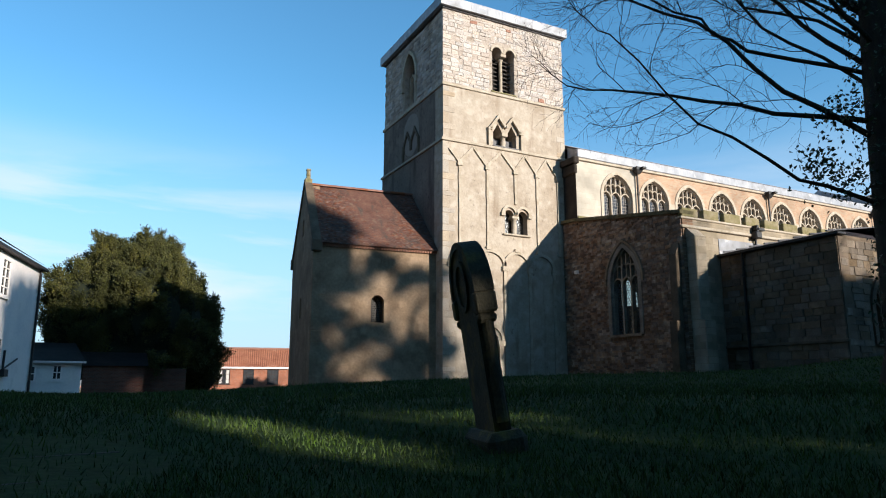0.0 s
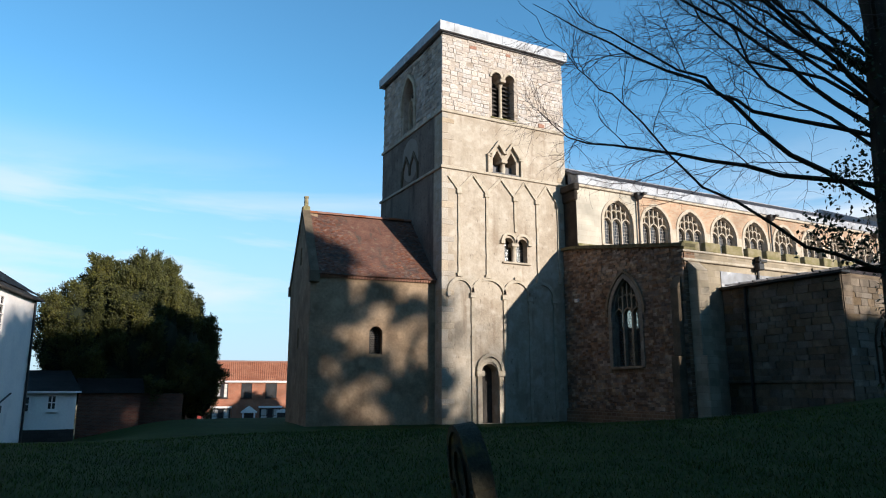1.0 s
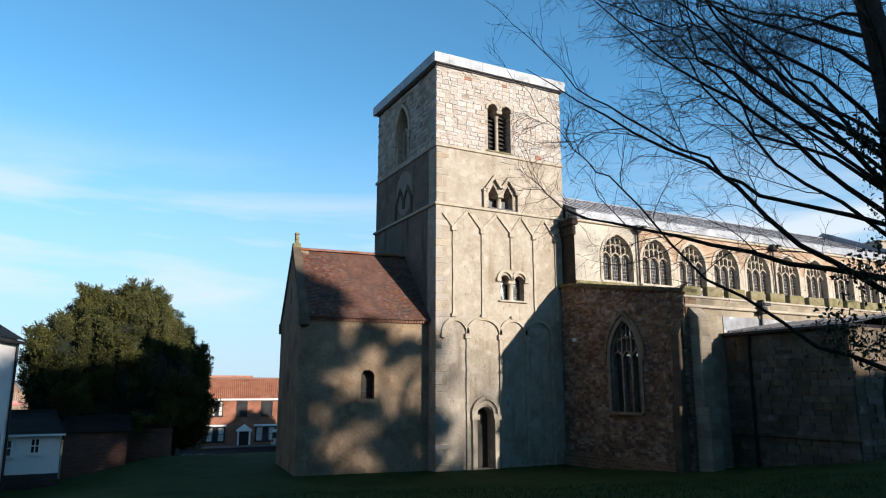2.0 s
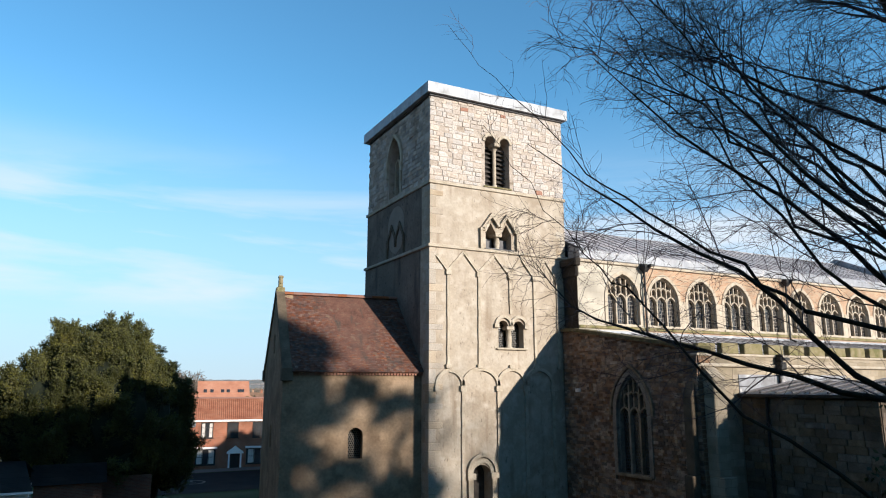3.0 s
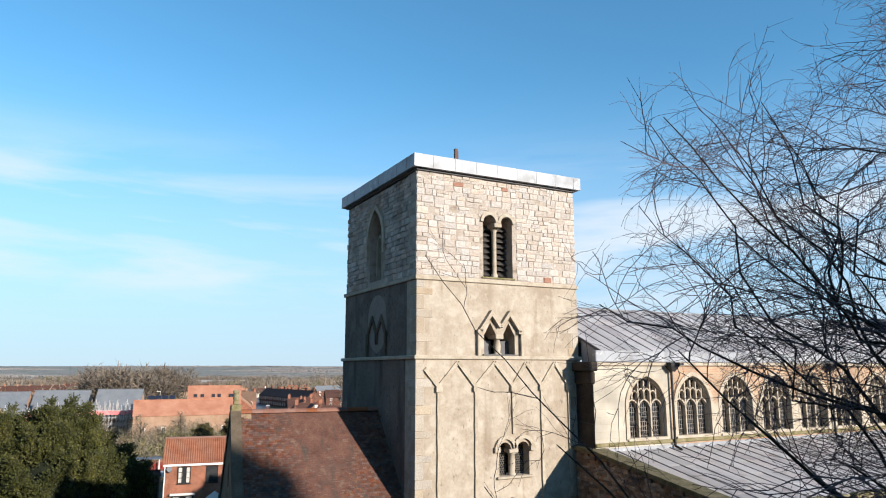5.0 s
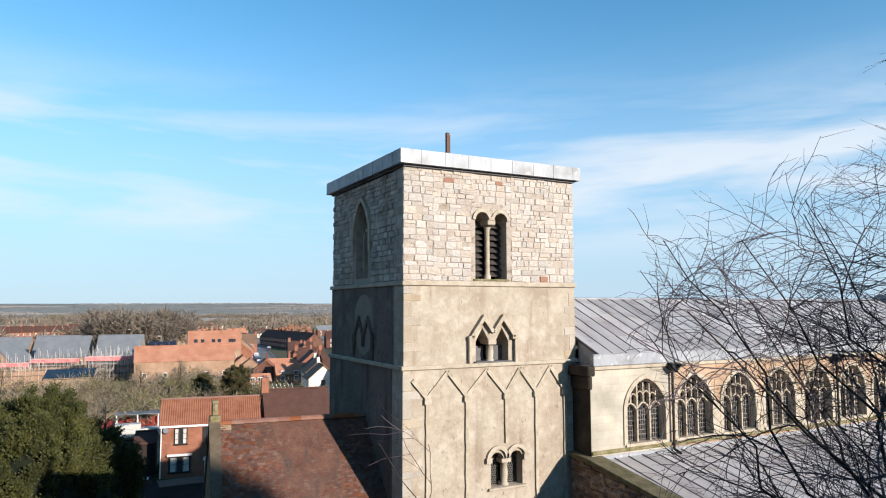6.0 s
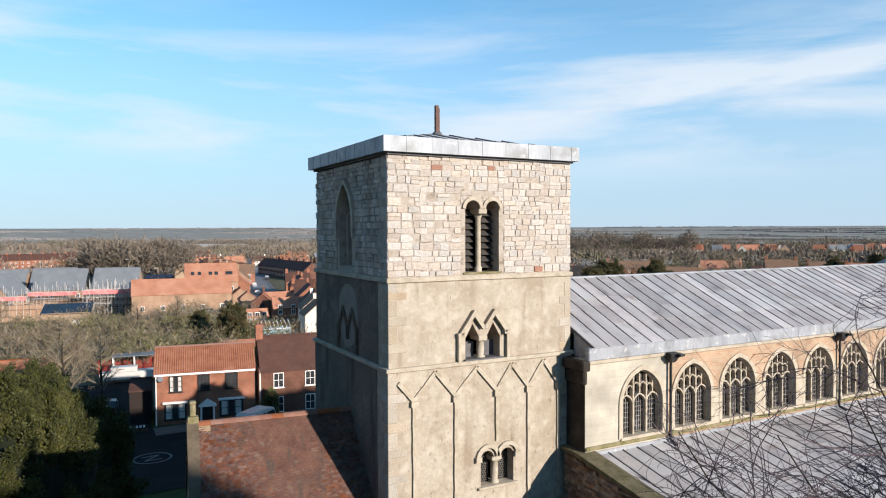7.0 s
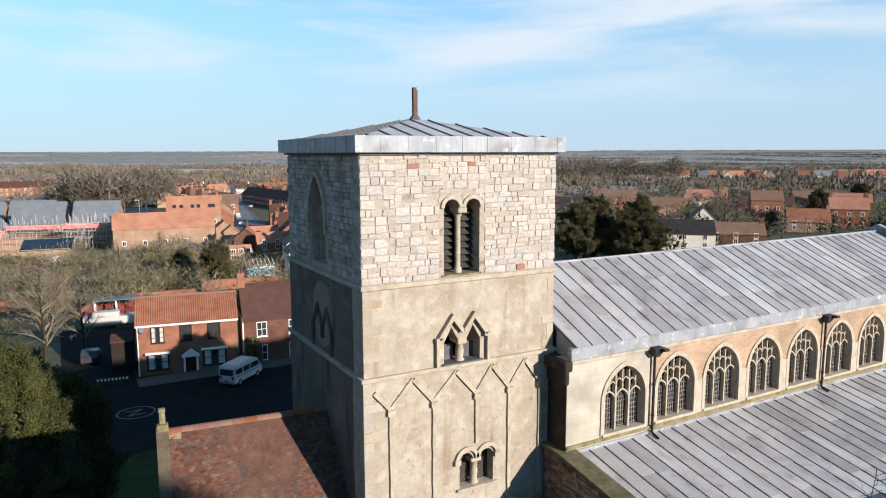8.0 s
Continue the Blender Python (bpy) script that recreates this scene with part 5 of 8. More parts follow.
# two long low limbs that sweep out towards the tower
SWEEPS = [[(-0.75, -22.0, 4.3), (-2.24, -21.06, 5.0), (-3.9, -20.03, 6.35), (-5.5, -19.0, 8.45), (-6.1, -18.65, 9.15), (-6.9, -18.13, 10.4), (-7.6, -17.7, 11.6)],
          [(-0.65, -22.0, 7.3), (-2.66, -20.47, 8.1), (-3.5, -19.82, 8.9), (-4.72, -18.84, 9.97), (-5.54, -18.19, 10.9), (-6.37, -17.54, 12.15), (-7.2, -16.9, 13.3), (-7.7, -16.5, 14.2)]]


def near_sweep(p):
    for line in SWEEPS:
        for i, (a, b) in enumerate(zip(line[1:], line[2:])):
            a, b = Vector(a), Vector(b)
            t = min(1, max(0, (p - a).dot(b - a) / (b - a).length_squared))
            if (p - a.lerp(b, t)).length < 1.0 - 0.1 * i:
                return True
    return False


def in_crown(p):
    """The crown's outline: broad to z 12, drawn in above; open on its west side."""
    r = math.hypot(p.x + 2.3, p.y + 20.1)
    for a, b in REACH:
        t = min(1, max(0, (p - a).dot(b - a) / (b - a).length_squared))
        if (p - a.lerp(b, t)).length < 1.1 - 0.4 * t and p.z < 17.4:
            return True
    if near_sweep(p):
        return True
    if p.z > 10.5 and p.x < -3.9 and p.y > -18.7:
        return False
    return r < 6.9 - 0.28 * max(0, p.z - 11.5) and 5.6 < p.z < 19.6 - 0.8 * math.hypot(p.x + 1.0, p.y + 18.8)


trunk = [(Vector((BX - 0.05, BY, 0.5)), 0.75), (Vector((BX, BY, 1.4)), 0.55), (Vector((BX, BY, 4)), 0.48), (Vector((BX + 0.02, BY - 0.05, 7)), 0.43),
         (Vector((BX + 0.05, BY - 0.1, 10)), 0.33), (Vector((BX + 0.1, BY + 0.3, 13)), 0.22), (Vector((BX + 0.1, BY + 1.4, 16)), 0.12), (Vector((BX - 0.1, BY + 2.6, 19.0)), 0.03)]
limbs, branches, twigs, fine = [], [], [], []
for i in range(21):
    f = i / 20
    z = 5.6 + 10.6 * f
    k = max(j for j in range(len(trunk) - 1) if trunk[j][0].z <= z)
    p = trunk[k][0].lerp(trunk[k + 1][0], (z - trunk[k][0].z) / (trunk[k + 1][0].z - trunk[k][0].z))
    az = i * 2.39996 + 0.4
    if i % 3 != 2:
        az = radians(rng.uniform(85, 215) - 20 * f)            # most limbs reach for the open side
    el = radians(rng.uniform(26, 46) + 14 * f)
    d = Vector((math.cos(az) * math.cos(el), math.sin(az) * math.cos(el), math.sin(el)))
    ln = (9.2 - 5.0 * f) * rng.uniform(0.8, 1.1)
    while ln > 2 and not in_crown(p + d * ln * 0.95):
        ln *= 0.9
    limbs.append(limb_line(rng, p, d, ln, 0.072 - 0.038 * f, 0.008, 12, 0.11, 0.025))
for a, b in REACH:
    z0 = a.z - 4.4
    p = Vector((BX, BY, z0))
    line = []
    for i in range(15):
        f = i / 14
        q = (p.lerp(a, min(1, f * 1.9)) * (1 - ease(0.2, 0.9, f)) + a.lerp(b, max(0, f * 1.75 - 0.75)) * ease(0.2, 0.9, f))
        k = 0.16 * math.sin(math.pi * f)
        line.append((q + Vector((rng.gauss(0, k), rng.gauss(0, k), rng.gauss(0, k))), 0.042 * (1 - f) ** 1.2 + 0.006))
    limbs.append(line)
for way in SWEEPS:
    line, knots = [], [Vector(q) for q in way]
    for i, (a, b) in enumerate(zip(knots, knots[1:])):
        for j in range(3):
            f = (i + j / 3) / (len(knots) - 1)
            line.append((a.lerp(b, j / 3) + Vector((rng.gauss(0, 0.045), rng.gauss(0, 0.045), rng.gauss(0, 0.045))), 0.052 * (1 - f) ** 1.9 + 0.0045))
    line.append((knots[-1], 0.005))
    limbs.append(line)
for ln in limbs[-len(SWEEPS):]:
    branches += sprout(rng, ln, 8, 1.7, 0.011, 0.004, 7, 0.15, 0.02, 0.7, 0.3, in_crown)
for ln in limbs[:-len(SWEEPS)]:
    branches += sprout(rng, ln, 10, 2.8, 0.016, 0.0048, 8, 0.14, 0.0, 0.7, 0.15, in_crown)
branches += sprout(rng, trunk[3:], 16, 3.0, 0.04, 0.007, 6, 0.1, 0.05, 0.8, 0.1, in_crown)
for ln in limbs + branches:
    twigs += sprout(rng, ln, 8, 1.5, 0.0072, 0.003, 6, 0.17, -0.03, 0.8, 0.15, in_crown)
for ln in twigs:
    fine += sprout(rng, ln, 6, 0.66, 0.0036, 0.0018, 3, 0.22, -0.05, 0.75, 0.15, in_crown)
off = beech.location
for nm, lines, mt, lab in (("trunk", [trunk], M_BARK, "dark mossy bark"),):
    vs, fs = tubes(lines)
    raw(nm, [v - off for v in vs], fs, mt, beech, lab, True)
for ln in limbs:
    vs, fs = tubes([ln])
    raw("limb", [v - off for v in vs], fs, M_BARK, beech, "", True)
vs, fs = tubes(branches)
tagged(raw("inner_crown", [v - off for v in vs], fs, M_TWIG, beech), kind="stuff")
vs, fs = tubes(twigs)
tagged(raw("twig_crown", [v - off for v in vs], fs, M_TWIG, beech), kind="stuff")
vs, fs = tubes(fine)
fine_twigs = tagged(raw("spray", [v - off for v in vs], fs, M_TWIG, beech, "hair-thin hanging twigs"), kind="stuff")


def leaf_cloud(points, size, rng, per=1, flat=0.5):
    """Small leaves, each a bent pair of triangles, round the points."""
    vs, fs = [], []
    for p, nrm in points:
        for _ in range(per):
            d = (nrm + Vector((rng.gauss(0, flat), rng.gauss(0, flat), rng.gauss(0, flat)))).normalized()
            s = d.orthogonal().normalized()
            s.rotate(Matrix.Rotation(rng.uniform(0, 6.28), 3, d))
            t = d.cross(s)
            q = p + Vector((rng.gauss(0, size), rng.gauss(0, size), rng.gauss(0, size)))
            z = size * rng.uniform(0.6, 1.2)
            k = len(vs)
            vs += [q - s * z, q + t * z * 0.55 + d * z * 0.15, q + s * z, q - t * z * 0.55 + d * z * 0.15]
            fs += [(k, k + 1, k + 2, k + 3)]
    return vs, fs


pts = []
for i in range(1500):
    z = rng.uniform(1.0, 9.5)
    a = rng.uniform(0, 6.28)
    pts.append((Vector((BX + math.cos(a) * 0.56, BY + math.sin(a) * 0.56, z)), Vector((math.cos(a), math.sin(a), 0.2))))
for c in ((-1.4, -21.6, 6.4), (-1.3, -21.6, 4.9), (-1.1, -21.8, 9.2), (-1.9, -21.3, 5.2)):
    for i in range(260):
        pts.append((Vector(c) + Vector((rng.gauss(0, 0.27), rng.gauss(0, 0.25), rng.gauss(0, 0.24))), Vector((rng.gauss(0, 1), rng.gauss(0, 1), 0.5))))
vs, fs = leaf_cloud(pts, 0.058, rng)
tagged(raw("ivy", [v - off for v in vs], fs, M_IVY, beech, "dark glossy ivy leaves"), kind="stuff")


def crown_points(lobes, count, rng, low=-0.55):
    """Points on the outside of a group of lumpy lobes, with outward directions."""
    out = []
    vol = [a * c * (0.22 if a > 1.5 and len(lobes) > 30 else 1) for _, (a, b, c) in lobes]
    while len(out) < count:
        (c, r) = rng.choices(lobes, vol)[0]
        d = Vector((rng.gauss(0, 1), rng.gauss(0, 1), rng.gauss(0, 1))).normalized()
        if d.z < low:
            continue
        p = Vector(c) + Vector((d.x * r[0], d.y * r[1], d.z * r[2])) * (1 + 0.2 * noise.noise(Vector(c) * 0.7 + d * 2.6) + 0.1 * noise.noise(Vector(c) + d * 7.0) + rng.uniform(-0.12, 0.03))
        inside = any(sum(((p[i] - c2[i]) / (r2[i] * 0.9)) ** 2 for i in range(3)) < 1 for c2, r2 in lobes if c2 is not c)
        if not inside:
            out.append((p, Vector((d.x / r[0], d.y / r[1], d.z / r[2])).normalized()))
    return out


def plumes(points, size, rng, blades=4, rise=0.8, narrow=0.16):
    """Feathery sprays: several narrow bent leaves fanning outwards and up from each point."""
    vs, fs = [], []
    for p, nrm in points:
        base = (nrm + Vector((0, 0, rise))).normalized()
        for _ in range(blades):
            d = (base + Vector((rng.gauss(0, 0.42), rng.gauss(0, 0.42), rng.gauss(0, 0.35)))).normalized()
            s = d.orthogonal().normalized()
            s.rotate(Matrix.Rotation(rng.uniform(0, 6.28), 3, d))
            ln = size * rng.uniform(0.5, 1.3)
            w = ln * narrow * rng.uniform(0.8, 1.5)
            q = p + Vector((rng.gauss(0, 0.12), rng.gauss(0, 0.12), rng.gauss(0, 0.12))) * size
            tip = q + d * ln + Vector((0, 0, -0.1 * ln))
            mid = q + d * ln * 0.5
            k = len(vs)
            vs += [q, mid + s * w, tip, mid - s * w]
            fs.append((k, k + 1, k + 2, k + 3))
    return vs, fs


def sprays(points, size, rng, rise=0.8, leaves=7, broad=0.045):
    """Feathery yew shoots: along each shoot narrow leaflets to both sides and a tip."""
    vs, fs = [], []
    for p, nrm in points:
        d = (nrm + Vector((rng.gauss(0, 0.35), rng.gauss(0, 0.35), rise + rng.gauss(0, 0.3)))).normalized()
        s = d.orthogonal().normalized()
        s.rotate(Matrix.Rotation(rng.uniform(0, 6.28), 3, d))
        t = d.cross(s)
        ln = size * rng.uniform(0.55, 1.35)
        for i in range(leaves):
            f = i / (leaves - 1)
            q = p + d * ln * f + Vector((0, 0, -0.12 * ln * f * f))
            side = s * (1 if i % 2 else -1) + t * rng.uniform(-0.6, 0.6)
            lead = (d * 0.9 + side * (1 - 0.8 * f)).normalized()
            w = d.cross(lead).normalized() * ln * broad if i < leaves - 1 else s * ln * broad * 1.1
            l2 = ln * (0.42 - 0.15 * f)
            k = len(vs)
            vs += [q, q + lead * l2 * 0.5 + w, q + lead * l2, q + lead * l2 * 0.5 - w]
            fs.append((k, k + 1, k + 2, k + 3))
    return vs, fs


def evergreen(name, at, lobes, count, size, label, seed, material=None, rise=0.8, blades=4, trunk_r=0.45, narrow=0.16, category="tree", group="", lumps=0, feathery=False):
    """An evergreen: trunk, near-black core painting the shade within, and a feathery crown. Lobes in the tree's own
    metres.
    """
    rng = random.Random(seed)
    ob = thing(name, at, label, category, group)
    for k in range(lumps):
        c, r = rng.choice(lobes[:3])
        a, e = rng.uniform(0, 6.28), rng.uniform(-0.3, 1.35)
        q = Vector(c) + Vector((math.cos(a) * math.cos(e) * r[0], math.sin(a) * math.cos(e) * r[1], math.sin(e) * r[2])) * 0.93
        z = rng.uniform(0.45, 0.95)
        lobes = lobes + [((q.x, q.y, q.z), (z, z, z * rng.uniform(1.5, 2.5)))]
    pts = crown_points(lobes, count, rng)
    vs, fs = sprays(pts, size, rng, rise) if feathery else plumes(pts, size, rng, blades, rise, narrow)
    raw("crown", vs, fs, material or M_YEW, ob)
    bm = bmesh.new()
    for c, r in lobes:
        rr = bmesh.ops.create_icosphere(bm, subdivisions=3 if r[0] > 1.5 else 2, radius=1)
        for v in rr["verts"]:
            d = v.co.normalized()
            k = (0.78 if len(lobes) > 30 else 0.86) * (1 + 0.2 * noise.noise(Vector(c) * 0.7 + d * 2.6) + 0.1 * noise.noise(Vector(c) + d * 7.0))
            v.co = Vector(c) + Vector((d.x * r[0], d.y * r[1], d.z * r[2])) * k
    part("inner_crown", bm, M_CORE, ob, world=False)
    bm = bmesh.new()
    for k in range(3):
        a = k * 2.1
        cyl(bm, (0.25 * math.cos(a), 0.25 * math.sin(a), -0.4), (0.9 * math.cos(a), 0.9 * math.sin(a), 4.5), trunk_r * 0.75, trunk_r * 0.4, 8)
    part("trunk", bm, M_BARK, ob, world=False)
    return ob


def yew(at, lobes, plumes_n, shoot, label, seed, scale=1.0, long=(1.1, 2.3), low=-0.35, name="yew_tree", leaf=None, up=1.0):
    """An old yew: several stems, a near-black core painting the shade in its gaps, and upswept plumes with gaps between
    them, each set with short leafy shoots.
    """
    rng = random.Random(seed)
    lobes = [(tuple(v * scale for v in c), tuple(v * scale for v in r)) for c, r in lobes]
    ob = thing(name, at, label, "tree")
    shoots = []
    for p, nrm in crown_points(lobes, plumes_n, rng, low):
        lean = (nrm * rng.uniform(0.5, 0.9) + Vector((0, 0, up * rng.uniform(0.75, 1.3))) + Vector((rng.gauss(0, 0.15), rng.gauss(0, 0.15), 0))).normalized()
        ln, wide = rng.uniform(*long), rng.uniform(0.26, 0.46)
        foot = p - nrm * 0.3 - lean * ln * 0.5
        side = lean.orthogonal().normalized()
        other = lean.cross(side)
        for _ in range(int(120 * ln)):
            f, an = rng.random() ** 0.8, rng.uniform(0, 6.28)
            out = side * math.cos(an) + other * math.sin(an)
            rad = wide * (1.0 - 0.85 * f ** 1.6) * (0.75 + 0.5 * noise.noise((f * 5, an, ln * 9)))
            shoots.append((foot + lean * ln * f + out * rad, (out * 0.9 + lean * 0.8).normalized()))
    vs, fs = sprays(shoots, shoot, rng, 0.5, 5, 0.1)
    raw("crown", vs, fs, leaf or M_YEW, ob)
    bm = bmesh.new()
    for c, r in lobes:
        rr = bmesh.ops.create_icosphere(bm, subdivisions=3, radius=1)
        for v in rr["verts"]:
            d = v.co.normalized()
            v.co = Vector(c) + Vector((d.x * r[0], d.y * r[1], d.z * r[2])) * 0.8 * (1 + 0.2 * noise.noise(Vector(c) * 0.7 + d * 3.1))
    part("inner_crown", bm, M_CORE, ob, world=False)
    for k in range(4):
        a = k * 1.6 + seed
        bm = bmesh.new()
        cyl(bm, (0.3 * math.cos(a), 0.3 * math.sin(a), -0.4), (1.2 * math.cos(a), 1.2 * math.sin(a), 4.5), 0.3, 0.16, 8)
        part("stem", bm, M_BARK, ob, world=False)
    return ob


yew((-12.25, 20.7, ground_z(-12.2, 20.7) - 0.2), [((0.3, 0, 6.6), (2.7, 3.0, 4.7)), ((-3.5, -0.4, 5.2), (2.3, 2.8, 4.0)), ((2.6, -0.2, 5.2), (1.7, 2.4, 4.1)), ((0.4, -1.8, 6.0), (2.6, 2.2, 4.2)), ((-1.7, 0.6, 6.4), (2.3, 2.6, 4.6)), ((1.5, 0.4, 6.4), (1.9, 2.2, 4.5)), ((0.0, -0.6, 3.2), (4.4, 3.0, 2.2))],
    400, 0.3, "old broad yew tree with upswept dark green foliage", 31, 0.99)
yew((-8.95, 24.0, ground_z(-8.9, 24) - 0.3), [((0, 0, 3.7), (1.8, 1.9, 3.4)), ((0.7, -0.2, 5.2), (0.7, 0.8, 1.9)), ((-0.8, 0.2, 5.8), (0.7, 0.8, 2.0)), ((1.3, 0.1, 3.8), (0.8, 0.9, 2.0)), ((0.9, -0.5, 2.2), (1.3, 1.2, 1.8)), ((-1.6, 0, 4.2), (1.1, 1.2, 2.6))],
    150, 0.34, "dark spiky upright yew tree in shade", 32, 1.27, (1.0, 2.4), -0.7)

# the belt of evergreens and bare trees south of the churchyard, which shades it
belt = [(-34, -46, 1.05), (-27, -43, 1.0), (-20, -45, 1.1), (-10.9, -44, 1.05), (8.0, -46, 1.75), (20.5, -47, 1.12), (26, -45, 1.08), (32, -47, 1.15), (39, -45, 1.1), (46, -47, 1.15)]
base_tree = evergreen("holm_oak", (-34, -46, ground_z(-34, -46)), [((0, 0, 6.5), (4.6, 4.0, 5.6)), ((-2.8, 0.5, 4.6), (2.6, 2.6, 3.6)), ((2.8, -0.5, 4.8), (2.6, 2.6, 3.8)), ((0, 0, 2.2), (4.4, 3.4, 2.2))],
                      3000, 0.9, "dense unseen evergreen tree in the belt beyond the churchyard", 33, group="belt of evergreens", narrow=0.3)
for x, y, s in belt[1:]:
    ob = copy_thing(base_tree, pose(x, y, ground_z(x, y), 0, 0, x * 37 % 360))
    ob.scale = (s if s < 1.5 else 1.0, s if s < 1.5 else 1.0, s)

# the tallest tree: a heavy head over thinner, gappy tiers
tr_ = random.Random(44)
tiers = [((tr_.uniform(-4.6, 6.2), tr_.uniform(-1.2, 1.2), tr_.uniform(13.0, 21.0)), (tr_.uniform(0.24, 0.52), 0.45, tr_.uniform(0.2, 0.48))) for _ in range(36)]
tall = evergreen("holm_oak", (14.4, -46.5, ground_z(14.4, -46.5)), [((0.2, 0, 22.5), (2.4, 2.2, 1.9)), ((-2.8, 0.2, 22.0), (2.2, 2.2, 1.9))] + tiers + [((-2.6, 0, 11.2), (2.0, 1.8, 1.4)), ((0.8, 0, 9.6), (3.0, 2.6, 2.4)), ((-3.0, 0, 7.4), (3.0, 2.6, 3.0)), ((2.2, 0, 5.6), (2.6, 2.4, 3.0)), ((0, 0, 2.4), (4.4, 3.2, 2.4))],
                 4200, 0.9, "tall ragged evergreen tree standing over the belt", 36, group="belt of evergreens", narrow=0.3)
bm = bmesh.new()
cyl(bm, (0, 0, 0), (-0.4, 0, 21), 0.5, 0.15, 8)
part("trunk", bm, M_BARK, tall, world=False)
# unseen clear-stemmed tree and hedge, added so low sun streaks the grass between them
evergreen("holm_oak", (-2.5, -46, ground_z(-2.5, -46)), [((0, 0, 10.4), (5.6, 3.6, 4.0)), ((-3.8, 0.3, 10.2), (3.4, 3.0, 3.7)), ((3.6, -0.3, 10.0), (3.4, 3.0, 4.2)), ((0, 0, 12.5), (4.0, 3.2, 2.6))], 3000, 0.9, "unseen evergreen tree with a high crown, added to shape the sunlight", 34, group="belt of evergreens", narrow=0.3)
evergreen("hedge", (-2.5, -46.5, ground_z(-2.5, -46.5)), [((-5.5, 0, 2.4), (3.0, 1.5, 3.3)), ((-1.8, 0, 2.4), (3.0, 1.5, 3.1)), ((2.0, 0, 2.4), (3.0, 1.5, 3.9)), ((5.0, 0, 3.4), (3.6, 1.5, 4.6))], 1800, 0.7, "tall untrimmed unseen hedge, added to shape the sunlight", 35, category="hedge", trunk_r=0.2, narrow=0.3)
# unseen trees added in the west to cut skylight on the west walls
for x, y, s in ((-36, -36, 1.7), (-38, -26, 1.8), (-37, -16, 1.9), (-39, -6, 1.9), (-38, 5, 1.95), (-39, 16, 2.0), (-37, 27, 1.9), (-39, 38, 1.9)):
    ob = copy_thing(base_tree, pose(x, y, ground_z(x, y), 0, 0, y * 53 % 360))
    ob.scale = (s, s, s)
ob = copy_thing(base_tree, pose(11.6, -35.5, ground_z(11.6, -35.5), 0, 0, 70))
ob.scale = (0.7, 0.7, 0.9)
ob = copy_thing(base_tree, pose(18.8, -36.5, ground_z(18.8, -36.5), 0, 0, 200))
ob.scale = (0.8, 0.8, 0.86)
# unseen copies of the bare tree, added to dapple the annexe and grass
ob = copy_thing(beech, pose(5.6, -23.8, ground_z(5.6, -23.8), 0, 0, 75))
tagged(ob, "large unseen leafless tree, added to dapple walls and grass")
for o in list(ob.children):                # these stand apart from the way and carry fewer twigs
    if o.data is fine_twigs.data:
        bpy.data.objects.remove(o)
for x, y, t in ((1.5, -43, 150), (13.5, -33, 250), (-6, -40, 310), (7.4, -29.5, 160), (17.5, -42, 30)):
    copy_thing(ob, pose(x, y, ground_z(x, y), 0, 0, t))
ob = copy_thing(base_tree, pose(15.5, 31, ground_z(15.5, 31), 0, 0, 40))
ob.scale = (0.62, 0.62, 0.85)


# grass: blades near the start of the way, ever sparser beyond
M_GRASS = surface("grass_blades", [(0.027, 0.056, 0.008), (0.042, 0.082, 0.013), (0.07, 0.105, 0.02)], 0.8, 6, 0.2, 0.75, 0, island=0.35)
rng = random.Random(41)
vs, fs = [], []
for i in range(150000):
    dist = 1.6 + 26 * rng.random() ** 2.1
    an = radians(90 - 27.5 + rng.uniform(-46, 46))
    x, y = -15.6 + dist * math.cos(an), -30.2 + dist * math.sin(an)
    if (x + 15.9) ** 2 / 0.9 + (y + 24.7) ** 2 / 1.6 < 1.0 and rng.random() < 0.85:
        continue
    z = ground_z(x, y)
    tuft = 0.6 + 0.7 * max(0, noise.noise((x * 0.9, y * 0.9, 3)))
    h = rng.uniform(0.035, 0.1) * tuft * (1.0 + dist * 0.02)
    a = rng.uniform(0, 6.28)
    w = (0.0028 + 0.0005 * dist) * rng.uniform(0.7, 1.4)
    lx, ly = rng.gauss(0, 0.45) * h, rng.gauss(0, 0.45) * h
    k = len(vs)
    vs += [(x - w * math.cos(a), y - w * math.sin(a), z - 0.01), (x + w * math.cos(a), y + w * math.sin(a), z - 0.01), (x + lx, y + ly, z + h)]
    fs.append((k, k + 1, k + 2))
tagged(raw("grass", vs, fs, M_GRASS, None, "unmown dark green grass blades in the churchyard"), category="grass", kind="stuff")

# worn paving slabs in the hollow by the start
M_SLAB = surface("worn_slab", [(0.03, 0.024, 0.017), (0.055, 0.045, 0.034)], 2, 25, 0.25, 0.9, 0.4, vary=0.2)
for x, y, w, d, a in ((-15.75, -24.0, 1.0, 0.75, 8), (-15.95, -24.9, 1.05, 0.8, 14), (-16.4, -25.8, 0.9, 0.75, 5), (-16.75, -24.6, 0.55, 0.7, 12)):
    bm = bmesh.new()
    box(bm, -w / 2, w / 2, -d / 2, d / 2, -0.1, 0.02, 0.05)
    ob = link_mesh("paving_slab", bm, M_SLAB)
    ob.matrix_basis = pose(x, y, ground_z(x, y) - 0.04, 0.8, -0.5, a)
    tagged(ob, "worn grey-brown paving slab sunk in grass", "paving slab", "worn slabs in the grass")

